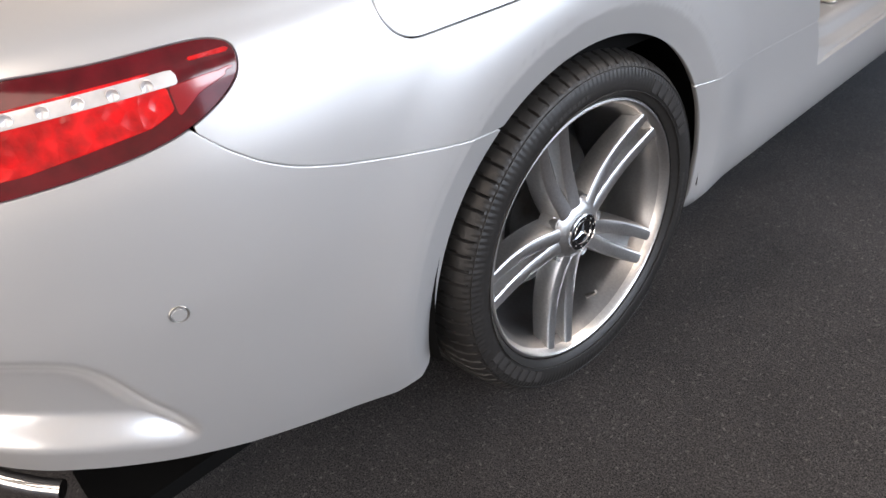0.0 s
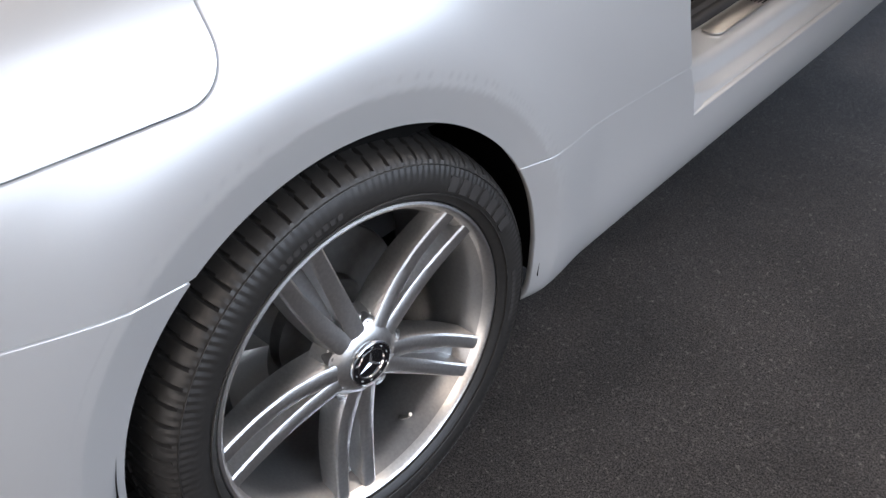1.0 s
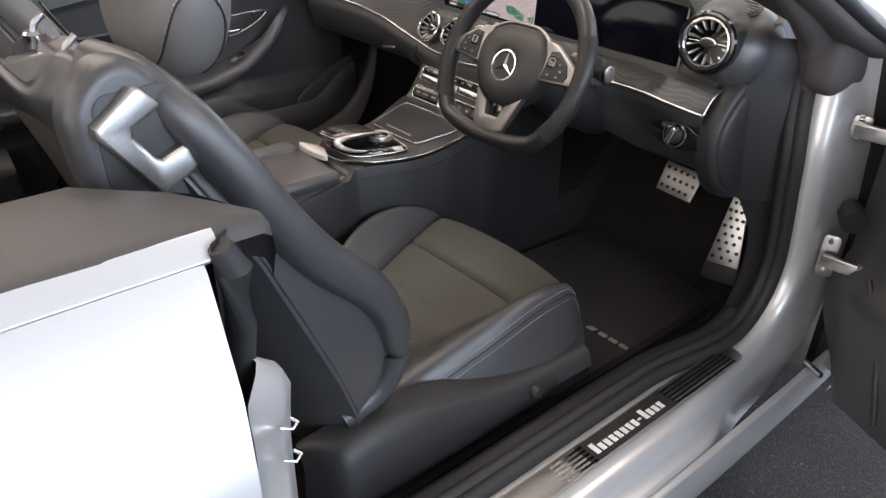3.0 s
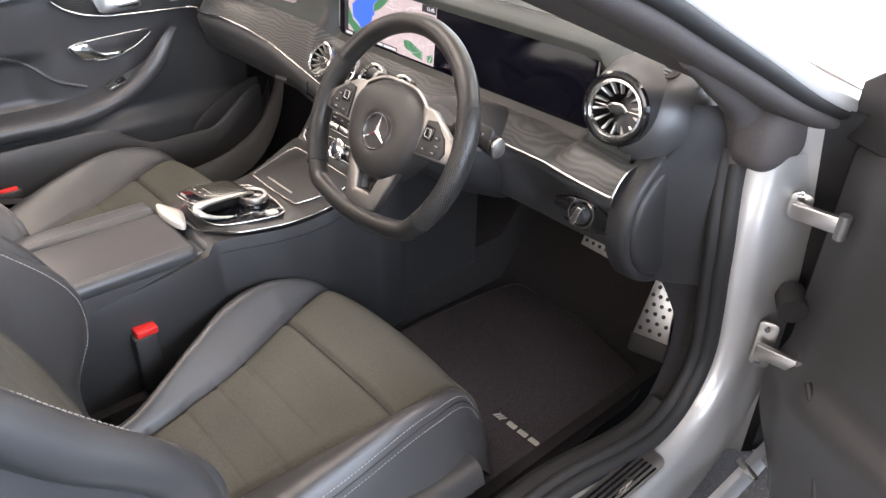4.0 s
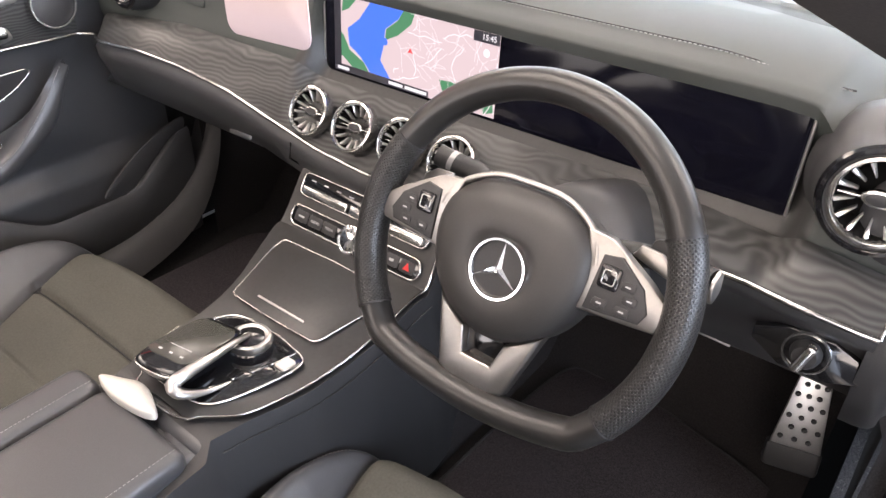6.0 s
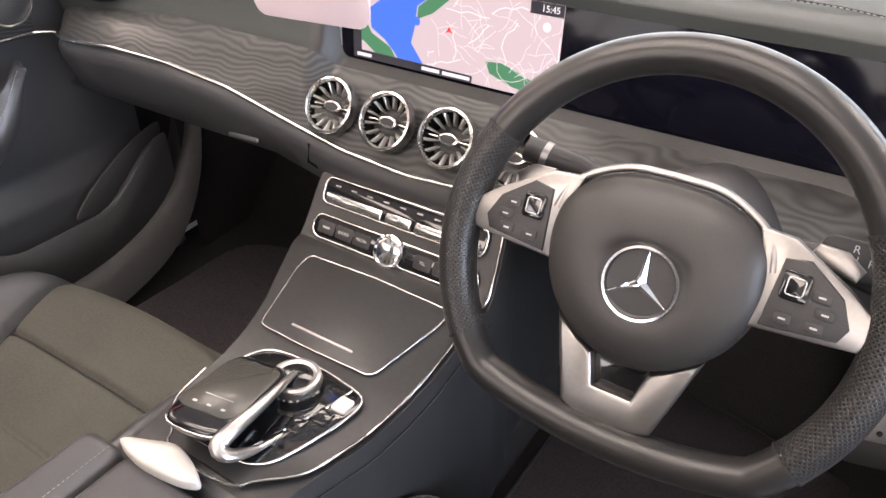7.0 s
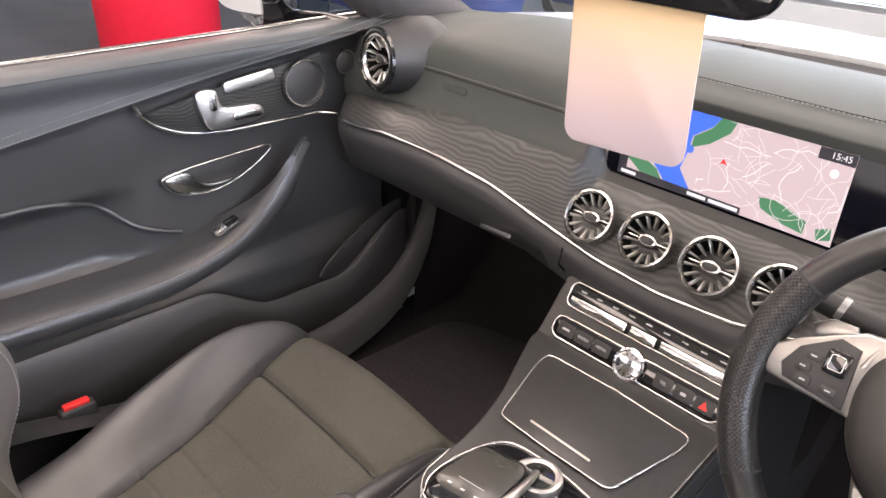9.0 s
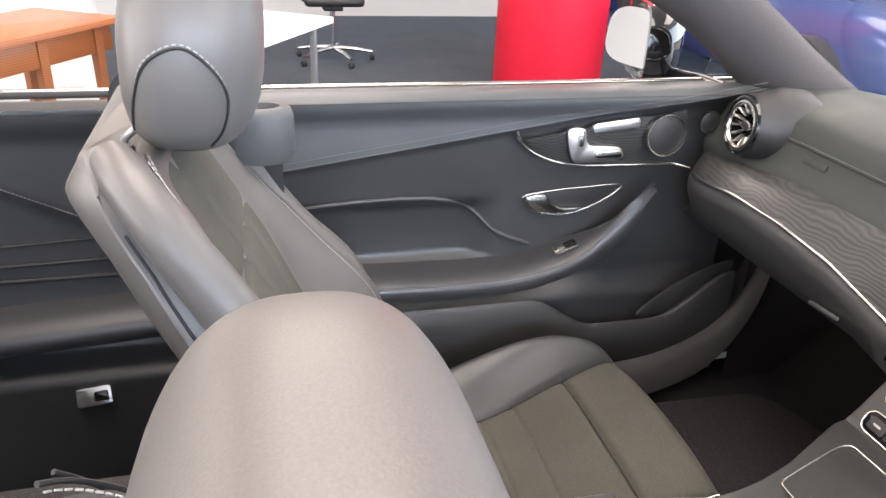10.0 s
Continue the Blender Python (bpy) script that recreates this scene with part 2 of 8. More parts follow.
def smooth_line(points, n):
    """Evenly spaced points on a smooth curve through the given ones."""
    p = np.vstack([2 * points[0] - points[1], points, 2 * points[-1] - points[-2]])
    out = []
    for i in range(1, len(p) - 2):
        a, b, c, d = p[i - 1], p[i], p[i + 1], p[i + 2]
        t = np.linspace(0, 1, 40, endpoint=False)[:, None]
        out.append(0.5 * (2 * b + (c - a) * t + (2 * a - 5 * b + 4 * c - d) * t ** 2 + (3 * b - a - 3 * c + d) * t ** 3))
    out = np.vstack(out + [points[-1:]])
    s = np.concatenate([[0], np.cumsum(np.linalg.norm(np.diff(out, axis=0), axis=1))])
    even = np.linspace(0, s[-1], n)
    return np.stack([np.interp(even, s, out[:, k]) for k in range(out.shape[1])], axis=1), even


PLAN_XY, PLAN_S = smooth_line(PLAN, 800)
PLAN_S = PLAN_S - np.interp(0.0, -PLAN_XY[:, 1], PLAN_S)
_d = np.gradient(PLAN_XY, axis=0)
_d /= np.linalg.norm(_d, axis=1)[:, None]
PLAN_N = np.stack([-_d[:, 1], _d[:, 0]], axis=1)
SIDE_V, TAIL_V = smooth_line(SIDE, 300)[0], smooth_line(TAIL, 300)[0]
ARCH_Z, ARCH_R = 0.335, 0.362


def ramp(x, a, b):
    t = np.clip((x - a) / (b - a), 0, 1)
    return t * t * (3 - 2 * t)


def body_z(s, v):
    """Height on the flank: s metres along the plan (0 at the rear axle, plus rearwards), v 0 to 1 up the section."""
    k = ramp(s, -0.08, 0.80)
    i = v * 299
    return (1 - k) * np.interp(i, range(300), SIDE_V[:, 1]) + k * np.interp(i, range(300), TAIL_V[:, 1])


def body_point(s, v):
    k = ramp(s, -0.08, 0.80)
    i = v * 299
    inset = (1 - k) * np.interp(i, range(300), SIDE_V[:, 0]) + k * np.interp(i, range(300), TAIL_V[:, 0])
    z = body_z(s, v)
    r = np.hypot(s, z - ARCH_Z)
    inset = inset * (1 - 0.75 * ramp(r, 0.60, 0.42) * ramp(z, 0.25, 0.5) * ramp(z, 0.95, 0.75)) - 0.008 * ramp(r, 0.54, 0.425)
    # flat lip rolled round the wheel arch
    lip = np.hypot(s, np.maximum(z - ARCH_Z, 0.0)) + 0.02 * ramp(z, ARCH_Z, ARCH_Z - 0.12)
    inset = inset + 0.32 * np.sqrt(np.maximum(0.0, 0.412 - lip) ** 2 + 1e-6) * (lip < 0.425)
    x = np.interp(s, PLAN_S, PLAN_XY[:, 0])
    y = np.interp(s, PLAN_S, PLAN_XY[:, 1])
    nx = np.interp(s, PLAN_S, PLAN_N[:, 0])
    ny = np.interp(s, PLAN_S, PLAN_N[:, 1])
    return np.stack([x - nx * inset, y - ny * inset, z], axis=-1)

# ---- building helpers ----
def thing(name, label, category, at=(0, 0, 0), group="", kind=""):
    ob = new(name)
    ob.location = at
    ob.empty_display_size = 0.1
    return tagged(ob, label, category, group, kind)


def part(name, me, mat, parent=None, label=""):
    """Links a mesh, bmesh or (points, faces) as one object under its thing or part."""
    if isinstance(me, bmesh.types.BMesh):
        data = bpy.data.meshes.new(name)
        me.to_mesh(data)
        me.free()
    elif isinstance(me, tuple):
        data = bpy.data.meshes.new(name)
        data.from_pydata([tuple(map(float, p)) for p in me[0]], [], [list(map(int, f)) for f in me[1]])
        data.update()
    else:
        data = me
    if not len(data.materials):
        data.materials.append(mat)
    ob = new(name, data)
    if parent:
        ob.parent = parent
        if not parent.parent:
            ob.matrix_parent_inverse = Matrix.Translation(-Vector(parent.location))
    if label:
        ob["label"] = label
    return ob


def setting(name, me, mat, label, category):
    return tagged(part(name, me, mat), label, category, "", "structure")


def shade(data_or_bm, angle=40):
    """Smooth shading with sharp edges past the angle."""
    bm = data_or_bm
    for f in bm.faces:
        f.smooth = True
    lim = radians(angle)
    for e in bm.edges:
        if len(e.link_faces) == 2 and e.calc_face_angle(0) > lim:
            e.smooth = False
    return bm


def from_grid(rows, close_u=False, close_v=False, cap=False, angle=50):
    """A skin over rows of points."""
    rows = [[Vector(p) for p in r] for r in rows]
    bm = bmesh.new()
    vs = [[bm.verts.new(p) for p in r] for r in rows]
    n, m = len(rows), len(rows[0])
    for i in range(n if close_u else n - 1):
        for j in range(m if close_v else m - 1):
            q = [vs[i][j], vs[(i + 1) % n][j], vs[(i + 1) % n][(j + 1) % m], vs[i][(j + 1) % m]]
            if len(set(q)) == 4:
                try:
                    bm.faces.new(q)
                except ValueError:
                    pass
    if cap:
        for r in (vs[0], vs[-1]):
            bm.faces.new(r)
    bmesh.ops.remove_doubles(bm, verts=bm.verts, dist=1e-5)
    bmesh.ops.recalc_face_normals(bm, faces=bm.faces)
    return shade(bm, angle)


def solid(bm, thick):
    """Gives a sheet thickness towards its back."""
    bmesh.ops.recalc_face_normals(bm, faces=bm.faces)
    bmesh.ops.solidify(bm, geom=bm.faces[:], thickness=thick)
    return shade(bm, 40)


def curve_points(points, n=24, closed=False):
    p = np.array(points, float)
    if closed:
        p = np.vstack([p, p[:3]])
        line = []
        for i in range(1, len(p) - 2):
            a, b, c, d = p[i - 1], p[i], p[i + 1], p[i + 2]
            for t in np.linspace(0, 1, max(2, n // (len(p) - 3)), endpoint=False):
                line.append(0.5 * (2 * b + (c - a) * t + (2 * a - 5 * b + 4 * c - d) * t ** 2 + (3 * b - a - 3 * c + d) * t ** 3))
        return np.array(line)
    return smooth_line(p, n)[0]


def tube(points, radius, sides=10, closed=False, flat=1.0, up=(0, 0, 1), cap=True):
    """A round or flattened bar along points; radius may be a list; flat squeezes it along up."""
    p = [Vector(q) for q in points]
    n = len(p)
    rs = radius if isinstance(radius, (list, tuple, np.ndarray)) else [radius] * n
    rows = []
    up = Vector(up)
    for i in range(n):
        d = (p[(i + 1) % n] - p[i - 1]) if closed else (p[min(i + 1, n - 1)] - p[max(i - 1, 0)])
        d.normalize()
        a = d.cross(up)
        if a.length < 1e-4:
            a = d.cross(Vector((1, 0.1, 0)))
        a.normalize()
        b = a.cross(d)
        rows.append([p[i] + (a * math.cos(k) + b * math.sin(k) * flat) * rs[i] for k in [2 * math.pi * j / sides for j in range(sides)]])
    return from_grid(rows, closed, True, cap and not closed, 60)


def box(x0, x1, y0, y1, z0, z1, bevel=0.0, segments=2):
    bm = bmesh.new()
    bmesh.ops.create_cube(bm, size=1)
    for v in bm.verts:
        v.co = Vector(((x0 + x1) / 2 + v.co.x * (x1 - x0), (y0 + y1) / 2 + v.co.y * (y1 - y0), (z0 + z1) / 2 + v.co.z * (z1 - z0)))
    if bevel:
        bmesh.ops.bevel(bm, geom=bm.edges[:], offset=bevel, segments=segments, affect="EDGES", profile=0.5)
    return shade(bm, 35)


def turned(profile, m, steps=48, closed=False, span=2 * math.pi):
    """A body of revolution: (radius, height) pairs turned round the z axis of m."""
    full = span > 6.28
    rows = [[m @ Vector((r * math.cos(a), r * math.sin(a), h)) for r, h in profile] for a in [span * k / steps for k in range(steps + (0 if full else 1))]]
    return from_grid(rows, full, closed, False, 35)


def slab(outline, m, depth, bevel=0.002, segments=2):
    """A plate: a flat outline in m's x and y, thickened along m's z, with rounded edges."""
    bm = bmesh.new()
    f = bm.faces.new([bm.verts.new((p[0], p[1], 0)) for p in outline])
    bm.normal_update()
    if f.normal.z < 0:
        f.normal_flip()
    out = bmesh.ops.extrude_face_region(bm, geom=[f])
    top = [e for e in out["geom"] if isinstance(e, bmesh.types.BMFace)]
    for v in {v for t in top for v in t.verts}:
        v.co.z += depth
    bmesh.ops.recalc_face_normals(bm, faces=bm.faces)
    if bevel:
        edges = [e for e in bm.edges if e.calc_length() > 1e-6 and all(abs(v.co.z - depth) < 1e-6 for v in e.verts)]
        bmesh.ops.bevel(bm, geom=edges, offset=bevel, segments=segments, affect="EDGES", profile=0.5)
    bmesh.ops.transform(bm, matrix=m, verts=bm.verts)
    return shade(bm, 30)


def rounded(w, h, r, n=5, cx=0.0, cy=0.0):
    """The outline of a rectangle with round corners."""
    out = []
    for sx, sy, a0 in ((1, 1, 0), (-1, 1, 90), (-1, -1, 180), (1, -1, 270)):
        for k in range(n + 1):
            a = radians(a0 + 90 * k / n)
            out.append((cx + sx * (w / 2 - r) + r * math.cos(a), cy + sy * (h / 2 - r) + r * math.sin(a)))
    return out


def oval(rx, ry, n=32, cx=0.0, cy=0.0):
    return [(cx + rx * math.cos(2 * math.pi * k / n), cy + ry * math.sin(2 * math.pi * k / n)) for k in range(n)]


def plane_at(origin, right, up):
    """A pose with its x along right, y along up (made square) and z towards the viewer of that plane."""
    x = Vector(right).normalized()
    z = x.cross(Vector(up)).normalized()
    y = z.cross(x)
    m = Matrix((x, y, z)).transposed().to_4x4()
    m.translation = Vector(origin)
    return m


def frame_line(outline, m, radius, closed=True, sides=8, lift=0.0):
    return tube([m @ Vector((p[0], p[1], lift)) for p in outline], radius, sides, closed, up=m.to_3x3() @ Vector((0, 0, 1)))


def joined(*bms):
    out = bmesh.new()
    for b in bms:
        data = bpy.data.meshes.new("tmp")
        b.to_mesh(data)
        b.free()
        out.from_mesh(data)
        bpy.data.meshes.remove(data)
    return out


def mirrored(bm):
    """The same shape on the other side of the car."""
    for v in bm.verts:
        v.co.x = -v.co.x
    bmesh.ops.reverse_faces(bm, faces=bm.faces)
    return bm


def writing(text, m, size, name, mat, parent):
    """Raised letters in the built-in font, as a mesh."""
    cu = bpy.data.curves.new(name, "FONT")
    cu.body, cu.size, cu.align_x, cu.align_y, cu.extrude = text, size, "CENTER", "CENTER", 0.0003
    tmp = bpy.data.objects.new(name, cu)
    scene.collection.objects.link(tmp)
    data = bpy.data.meshes.new_from_object(tmp.evaluated_get(bpy.context.evaluated_depsgraph_get()))
    bpy.data.objects.remove(tmp)
    data.transform(m)
    return part(name, data, mat, parent)


def stitches(points, name, parent, step=0.006, length=0.0035, radius=0.0006, mat=None):
    """A row of sewn stitches along a line, as one fine seam."""
    p = np.array([tuple(q) for q in points], float)
    s = np.concatenate([[0], np.cumsum(np.linalg.norm(np.diff(p, axis=0), axis=1))])
    verts, faces = [], []
    for k in np.arange(0, s[-1] - length, step):
        a = Vector([np.interp(k, s, p[:, c]) for c in range(3)])
        b = Vector([np.interp(k + length, s, p[:, c]) for c in range(3)])
        d = (b - a).normalized()
        u = d.orthogonal().normalized() * radius
        w = d.cross(u)
        i = len(verts)
        verts += [a + u, a + w, a - u, a - w, b + u, b + w, b - u, b - w]
        faces += [(i, i + 1, i + 5, i + 4), (i + 1, i + 2, i + 6, i + 5), (i + 2, i + 3, i + 7, i + 6), (i + 3, i, i + 4, i + 7), (i, i + 3, i + 2, i + 1), (i + 4, i + 5, i + 6, i + 7)]
    return part(name, (verts, faces), mat or STITCH, parent, "pale contrast stitching")

# ---- car: outer panels ----
car = thing("car", "silver two-door convertible with roof down and driver's door open", "car", (0, 1.2, 0))


def signed(poly, s, z):
    """Signed distance to an outline, minus inside."""
    p = np.array(poly)
    best = np.full(np.shape(s), 1e9)
    inside = np.zeros(np.shape(s), bool)
    for a, b in zip(p, np.roll(p, -1, axis=0)):
        e = b - a
        t = np.clip(((s - a[0]) * e[0] + (z - a[1]) * e[1]) / (e @ e), 0, 1)
        best = np.minimum(best, np.hypot(s - a[0] - t * e[0], z - a[1] - t * e[1]))
        cross = (a[1] > z) != (b[1] > z)
        with np.errstate(divide="ignore", invalid="ignore"):
            inside ^= cross & (s < (b[0] - a[0]) * (z - a[1]) / np.where(b[1] == a[1], 1e-9, b[1] - a[1]) + a[0])
    return np.where(inside, -best, best)


LAMP = curve_points([(0.545, 0.866), (0.556, 0.836), (0.608, 0.806), (0.68, 0.789), (0.80, 0.782), (0.95, 0.782), (1.15, 0.785), (1.28, 0.80), (1.29, 0.86),
                     (1.15, 0.902), (0.95, 0.899), (0.80, 0.893), (0.70, 0.887), (0.60, 0.885), (0.562, 0.880)], 90, True)
SCOOP = curve_points([(1.25, 0.595), (1.0, 0.602), (0.90, 0.588), (0.83, 0.55), (0.785, 0.468), (0.748, 0.386), (0.77, 0.353), (0.87, 0.390), (1.0, 0.428), (1.25, 0.458)], 90, True)
FLAP = [(0.227 + p[0], 0.885 + p[1]) for p in rounded(0.268, 0.146, 0.052, 8)]


def scoop_depth(s, z):
    d = -signed(SCOOP, s, z)
    return 0.034 * ramp(d, -0.004, 0.055)


def flank(s, v):
    p = body_point(s, v)
    z = p[..., 2]
    near = (np.asarray(s) > 0.7) & (z < 0.62) & (z > 0.32)
    if np.any(near):
        d = np.where(near, scoop_depth(np.asarray(s), z), 0)
        nx, ny = np.interp(s, PLAN_S, PLAN_N[:, 0]), np.interp(s, PLAN_S, PLAN_N[:, 1])
        p = p - np.stack([nx * d, ny * d, 0 * d], axis=-1)
    return p


def flank_normal(s, v):
    e = 0.002
    n = np.cross(flank(s + e, v) - flank(s - e, v), flank(s, np.minimum(v + e, 1)) - flank(s, np.maximum(v - e, 0)))
    n = n / np.maximum(np.linalg.norm(n, axis=-1, keepdims=True), 1e-9)
    return n * np.where(n[..., :1] * 1 + (-n[..., 1:2]) * (np.asarray(s)[..., None] > 0.8) < 0, -1, 1)


def panel(name, keep, s0, s1, ns, v0, v1, nv, mat, parent, label="", lip=0.014, lift=0.0):
    """A skin panel over the flank where keep(s, z) > 0, with folded edges."""
    S, V = np.meshgrid(np.linspace(s0, s1, ns), np.linspace(v0, v1, nv), indexing="ij")
    F = keep(S, body_z(S, V))
    pts, index, faces = [], {}, []

    def vert(key, s, v):
        if key not in index:
            index[key] = len(pts)
            pts.append((s, v))
        return index[key]

    for i in range(ns - 1):
        for j in range(nv - 1):
            ring = ((i, j), (i + 1, j), (i + 1, j + 1), (i, j + 1))
            f = [F[c] for c in ring]
            if max(f) <= 0:
                continue
            poly = []
            for k in range(4):
                a, b = ring[k], ring[(k + 1) % 4]
                if f[k] > 0:
                    poly.append(vert(a, S[a], V[a]))
                if (f[k] > 0) != (f[(k + 1) % 4] > 0):
                    t = f[k] / (f[k] - f[(k + 1) % 4])
                    key = (a, b) if a < b else (b, a)
                    poly.append(vert(key, S[a] + t * (S[b] - S[a]), V[a] + t * (V[b] - V[a])))
            if len(poly) > 2:
                faces.append(poly[::-1])
    sv = np.array(pts)
    P, N = flank(sv[:, 0], sv[:, 1]), flank_normal(sv[:, 0], sv[:, 1])
    P = P + N * lift
    seen = {}
    for f in faces:
        for a, b in zip(f, f[1:] + f[:1]):
            seen[(a, b)] = 1
    verts, normals = [tuple(p) for p in P], [tuple(n) for n in N]
    rim = [(a, b) for a, b in seen if (b, a) not in seen and lip]
    away, low = {}, {}
    for a, b in rim:
        out = np.cross(P[b] - P[a], N[a])
        out = out / max(np.linalg.norm(out), 1e-9)
        for q in (a, b):
            away[q] = away.get(q, 0) + out
    for q, out in away.items():
        out = out / max(np.linalg.norm(out), 1e-9)
        low[q] = len(verts)
        verts += [tuple(P[q] - N[q] * 0.0015 + out * 0.001), tuple(P[q] - N[q] * lip + out * 0.001)]
        normals += [tuple((N[q] + out) / 1.414), tuple(out)]
    for a, b in rim:
        faces += [(b, a, low[a], low[b]), (low[b], low[a], low[a] + 1, low[b] + 1)]
    data = bpy.data.meshes.new(name)
    data.from_pydata(verts, [], faces)
    data.update()
    for p in data.polygons:
        p.use_smooth = True
    data.normals_split_custom_set_from_vertices(normals)
    return part(name, data, mat, parent, label)


def arch_gap(s, z):
    d = np.hypot(s, z - ARCH_Z) - ARCH_R
    low = np.abs(s) - np.where(s > 0, ARCH_R + (ARCH_Z - z) * 0.30, ARCH_R - (ARCH_Z - z) * 0.1)
    return np.where(z < ARCH_Z, low, d)


def crease(s):
    return 0.504 - (-s - 0.318) * 0.0707


LINE_S = [-0.2, 0.0, 0.201, 0.308, 0.387, 0.465, 0.52, 0.56, 0.60, 0.65, 0.75, 2.1]
LINE_Z = [0.561, 0.60, 0.639, 0.661, 0.677, 0.697, 0.716, 0.738, 0.772, 0.83, 0.84, 0.84]
FINE_S = np.linspace(-0.2, 2.1, 800)
LINE_FINE = np.convolve(np.pad(np.interp(FINE_S, LINE_S, LINE_Z), 9, mode="edge"), np.hanning(21)[1:-1] / np.hanning(21).sum(), "valid")


def bumper_line(s):
    return np.interp(s, FINE_S, LINE_FINE)


def bumper_floor(s):
    return np.interp(s, [0.38, 0.40, 0.445, 0.553, 0.69, 0.788, 0.915, 1.03, 1.4, 2], [0.272, 0.252, 0.244, 0.262, 0.292, 0.322, 0.363, 0.392, 0.40, 0.40])


def door_edge(z):
    return np.interp(z, [0.30, 0.369, 0.468, 0.593, 0.70, 0.80, 0.88, 0.98, 1.04], [0.90, 0.876, 0.827, 0.782, 0.757, 0.757, 0.765, 0.778, 0.785])


G = 0.0022
quarter_panel = panel("quarter_panel", lambda s, z: np.minimum.reduce([s + door_edge(z), arch_gap(s, z), signed(LAMP, s, z) - G, signed(FLAP, s, z) - G,
                      np.where(s < 0, z - crease(np.minimum(s, -0.318)) - G * 0.5, z - bumper_line(s) - G)]), -0.92, 1.30, 330, 0.02, 0.968, 122, PAINT, car, "silver metallic rear wing")
rear_bumper = panel("rear_bumper", lambda s, z: np.minimum.reduce([arch_gap(s, z), signed(LAMP, s, z) - G, bumper_line(s) - z - G, z - bumper_floor(s), s - 0.1 + 0 * z]),
                    0.15, 1.75, 420, 0.02, 0.9, 210, PAINT, car, "silver metallic rear bumper with side scoop")
fuel_flap = panel("fuel_flap", lambda s, z: -signed(FLAP, s, z) - G, 0.08, 0.38, 50, 0.6, 0.99, 60, PAINT, car)
sill_panel = panel("sill_panel", lambda s, z: np.minimum.reduce([arch_gap(s, z), -s - 0.05, np.where(s > -0.86, crease(s) - z - G * 0.5, 0.345 - z), np.maximum(s + door_edge(z) - 0.004, 0.345 - z)]),
                   -2.20, -0.30, 240, 0.0, 0.5, 70, PAINT, car, "silver sill below the door opening")
belt_trim = panel("belt_trim", lambda s, z: np.minimum(s + 0.80, 0.38 - s), -0.85, 0.40, 90, 0.9715, 1.0, 8, PAINT, car, "silver strip under the soft-top cover")
boot_edge = panel("boot_lid", lambda s, z: s - 0.385, 0.37, 1.75, 90, 0.9715, 1.0, 8, PAINT, car)
part("front_wing", from_grid([[(0.925 - 0.02 * k + dx, y, z - 0.05 * k * ramp(z, 0.6, 1)) for dx, z in ((-0.03, 0.2), (0, 0.35), (0.0, 0.5), (0.002, 0.7), (-0.02, 0.86), (-0.07, 0.96), (-0.13, 1.0))]
                              for k, y in ((0, 2.145), (0, 2.3), (1, 2.6), (2, 3.0), (3, 3.4))]), PAINT, car)

# deck behind the seats, boot lid
deck_rows = []
for y in np.linspace(0.10, -1.0, 14):
    w = 0.60 * (1 - 0.42 * ramp(-y, 0.3, 1.1))
    z = 1.03 - 0.06 * ramp(-y, -0.1, 1.0)
    deck_rows.append([(x, y, z + 0.014 * (1 - (x / 0.7) ** 2)) for x in np.linspace(-w, w, 17)])
part("boot_deck", solid(from_grid(deck_rows), 0.02), PAINT, car)

# tail lamp: bowl, dark rim, bright band, white row of reflectors
tail_lamp = panel("tail_lamp", lambda s, z: -signed(LAMP, s, z) - G, 0.50, 1.34, 110, 0.66, 0.99, 60, LENSDARK, car, "red tail lamp with white reflector row", lift=0.004)


def band(lo, hi, s0, s1):
    return lambda s, z: np.minimum.reduce([z - np.interp(s, lo[0], lo[1]), np.interp(s, hi[0], hi[1]) - z, s - s0, s1 - s, -signed(LAMP, s, z) - 0.006])


panel("red_lens", band(([0.5, 0.60, 0.66, 0.8, 1.3], [0.85, 0.835, 0.814, 0.803, 0.806]), ([0.5, 1.3], [0.8465, 0.852]), 0.632, 1.25), 0.50, 1.30, 120, 0.66, 0.99, 50, LENSBRIGHT, tail_lamp, "bright red lens", 0.004, 0.0065)
panel("red_lens", band(([0.5, 0.6, 0.63], [0.862, 0.834, 0.815]), ([0.5, 0.64], [0.853, 0.846]), 0.548, 0.628), 0.50, 0.70, 50, 0.66, 0.99, 50, LENS, tail_lamp, "clear red corner lens", 0.004, 0.0062)
panel("reflector_strip", band(([0.5, 1.3], [0.8475, 0.8535]), ([0.5, 1.3], [0.8605, 0.8685]), 0.618, 1.2), 0.55, 1.25, 130, 0.66, 0.99, 50, LEDWHITE, tail_lamp, "white moulded reflector row", 0.006, 0.008)
panel("light_line", band(([0.5, 1.3], [0.8612, 0.869]), ([0.5, 1.3], [0.8632, 0.8722]), 0.640, 0.98), 0.55, 1.15, 90, 0.66, 0.99, 60, LENSBRIGHT, tail_lamp, "thin red light line", 0.003, 0.0075)
panel("corner_line", band(([0.5, 0.7], [0.8655, 0.8655]), ([0.5, 0.7], [0.8685, 0.8685]), 0.553, 0.598), 0.53, 0.62, 40, 0.66, 0.99, 60, LENSBRIGHT, tail_lamp, "thin red light line", 0.003, 0.0072)
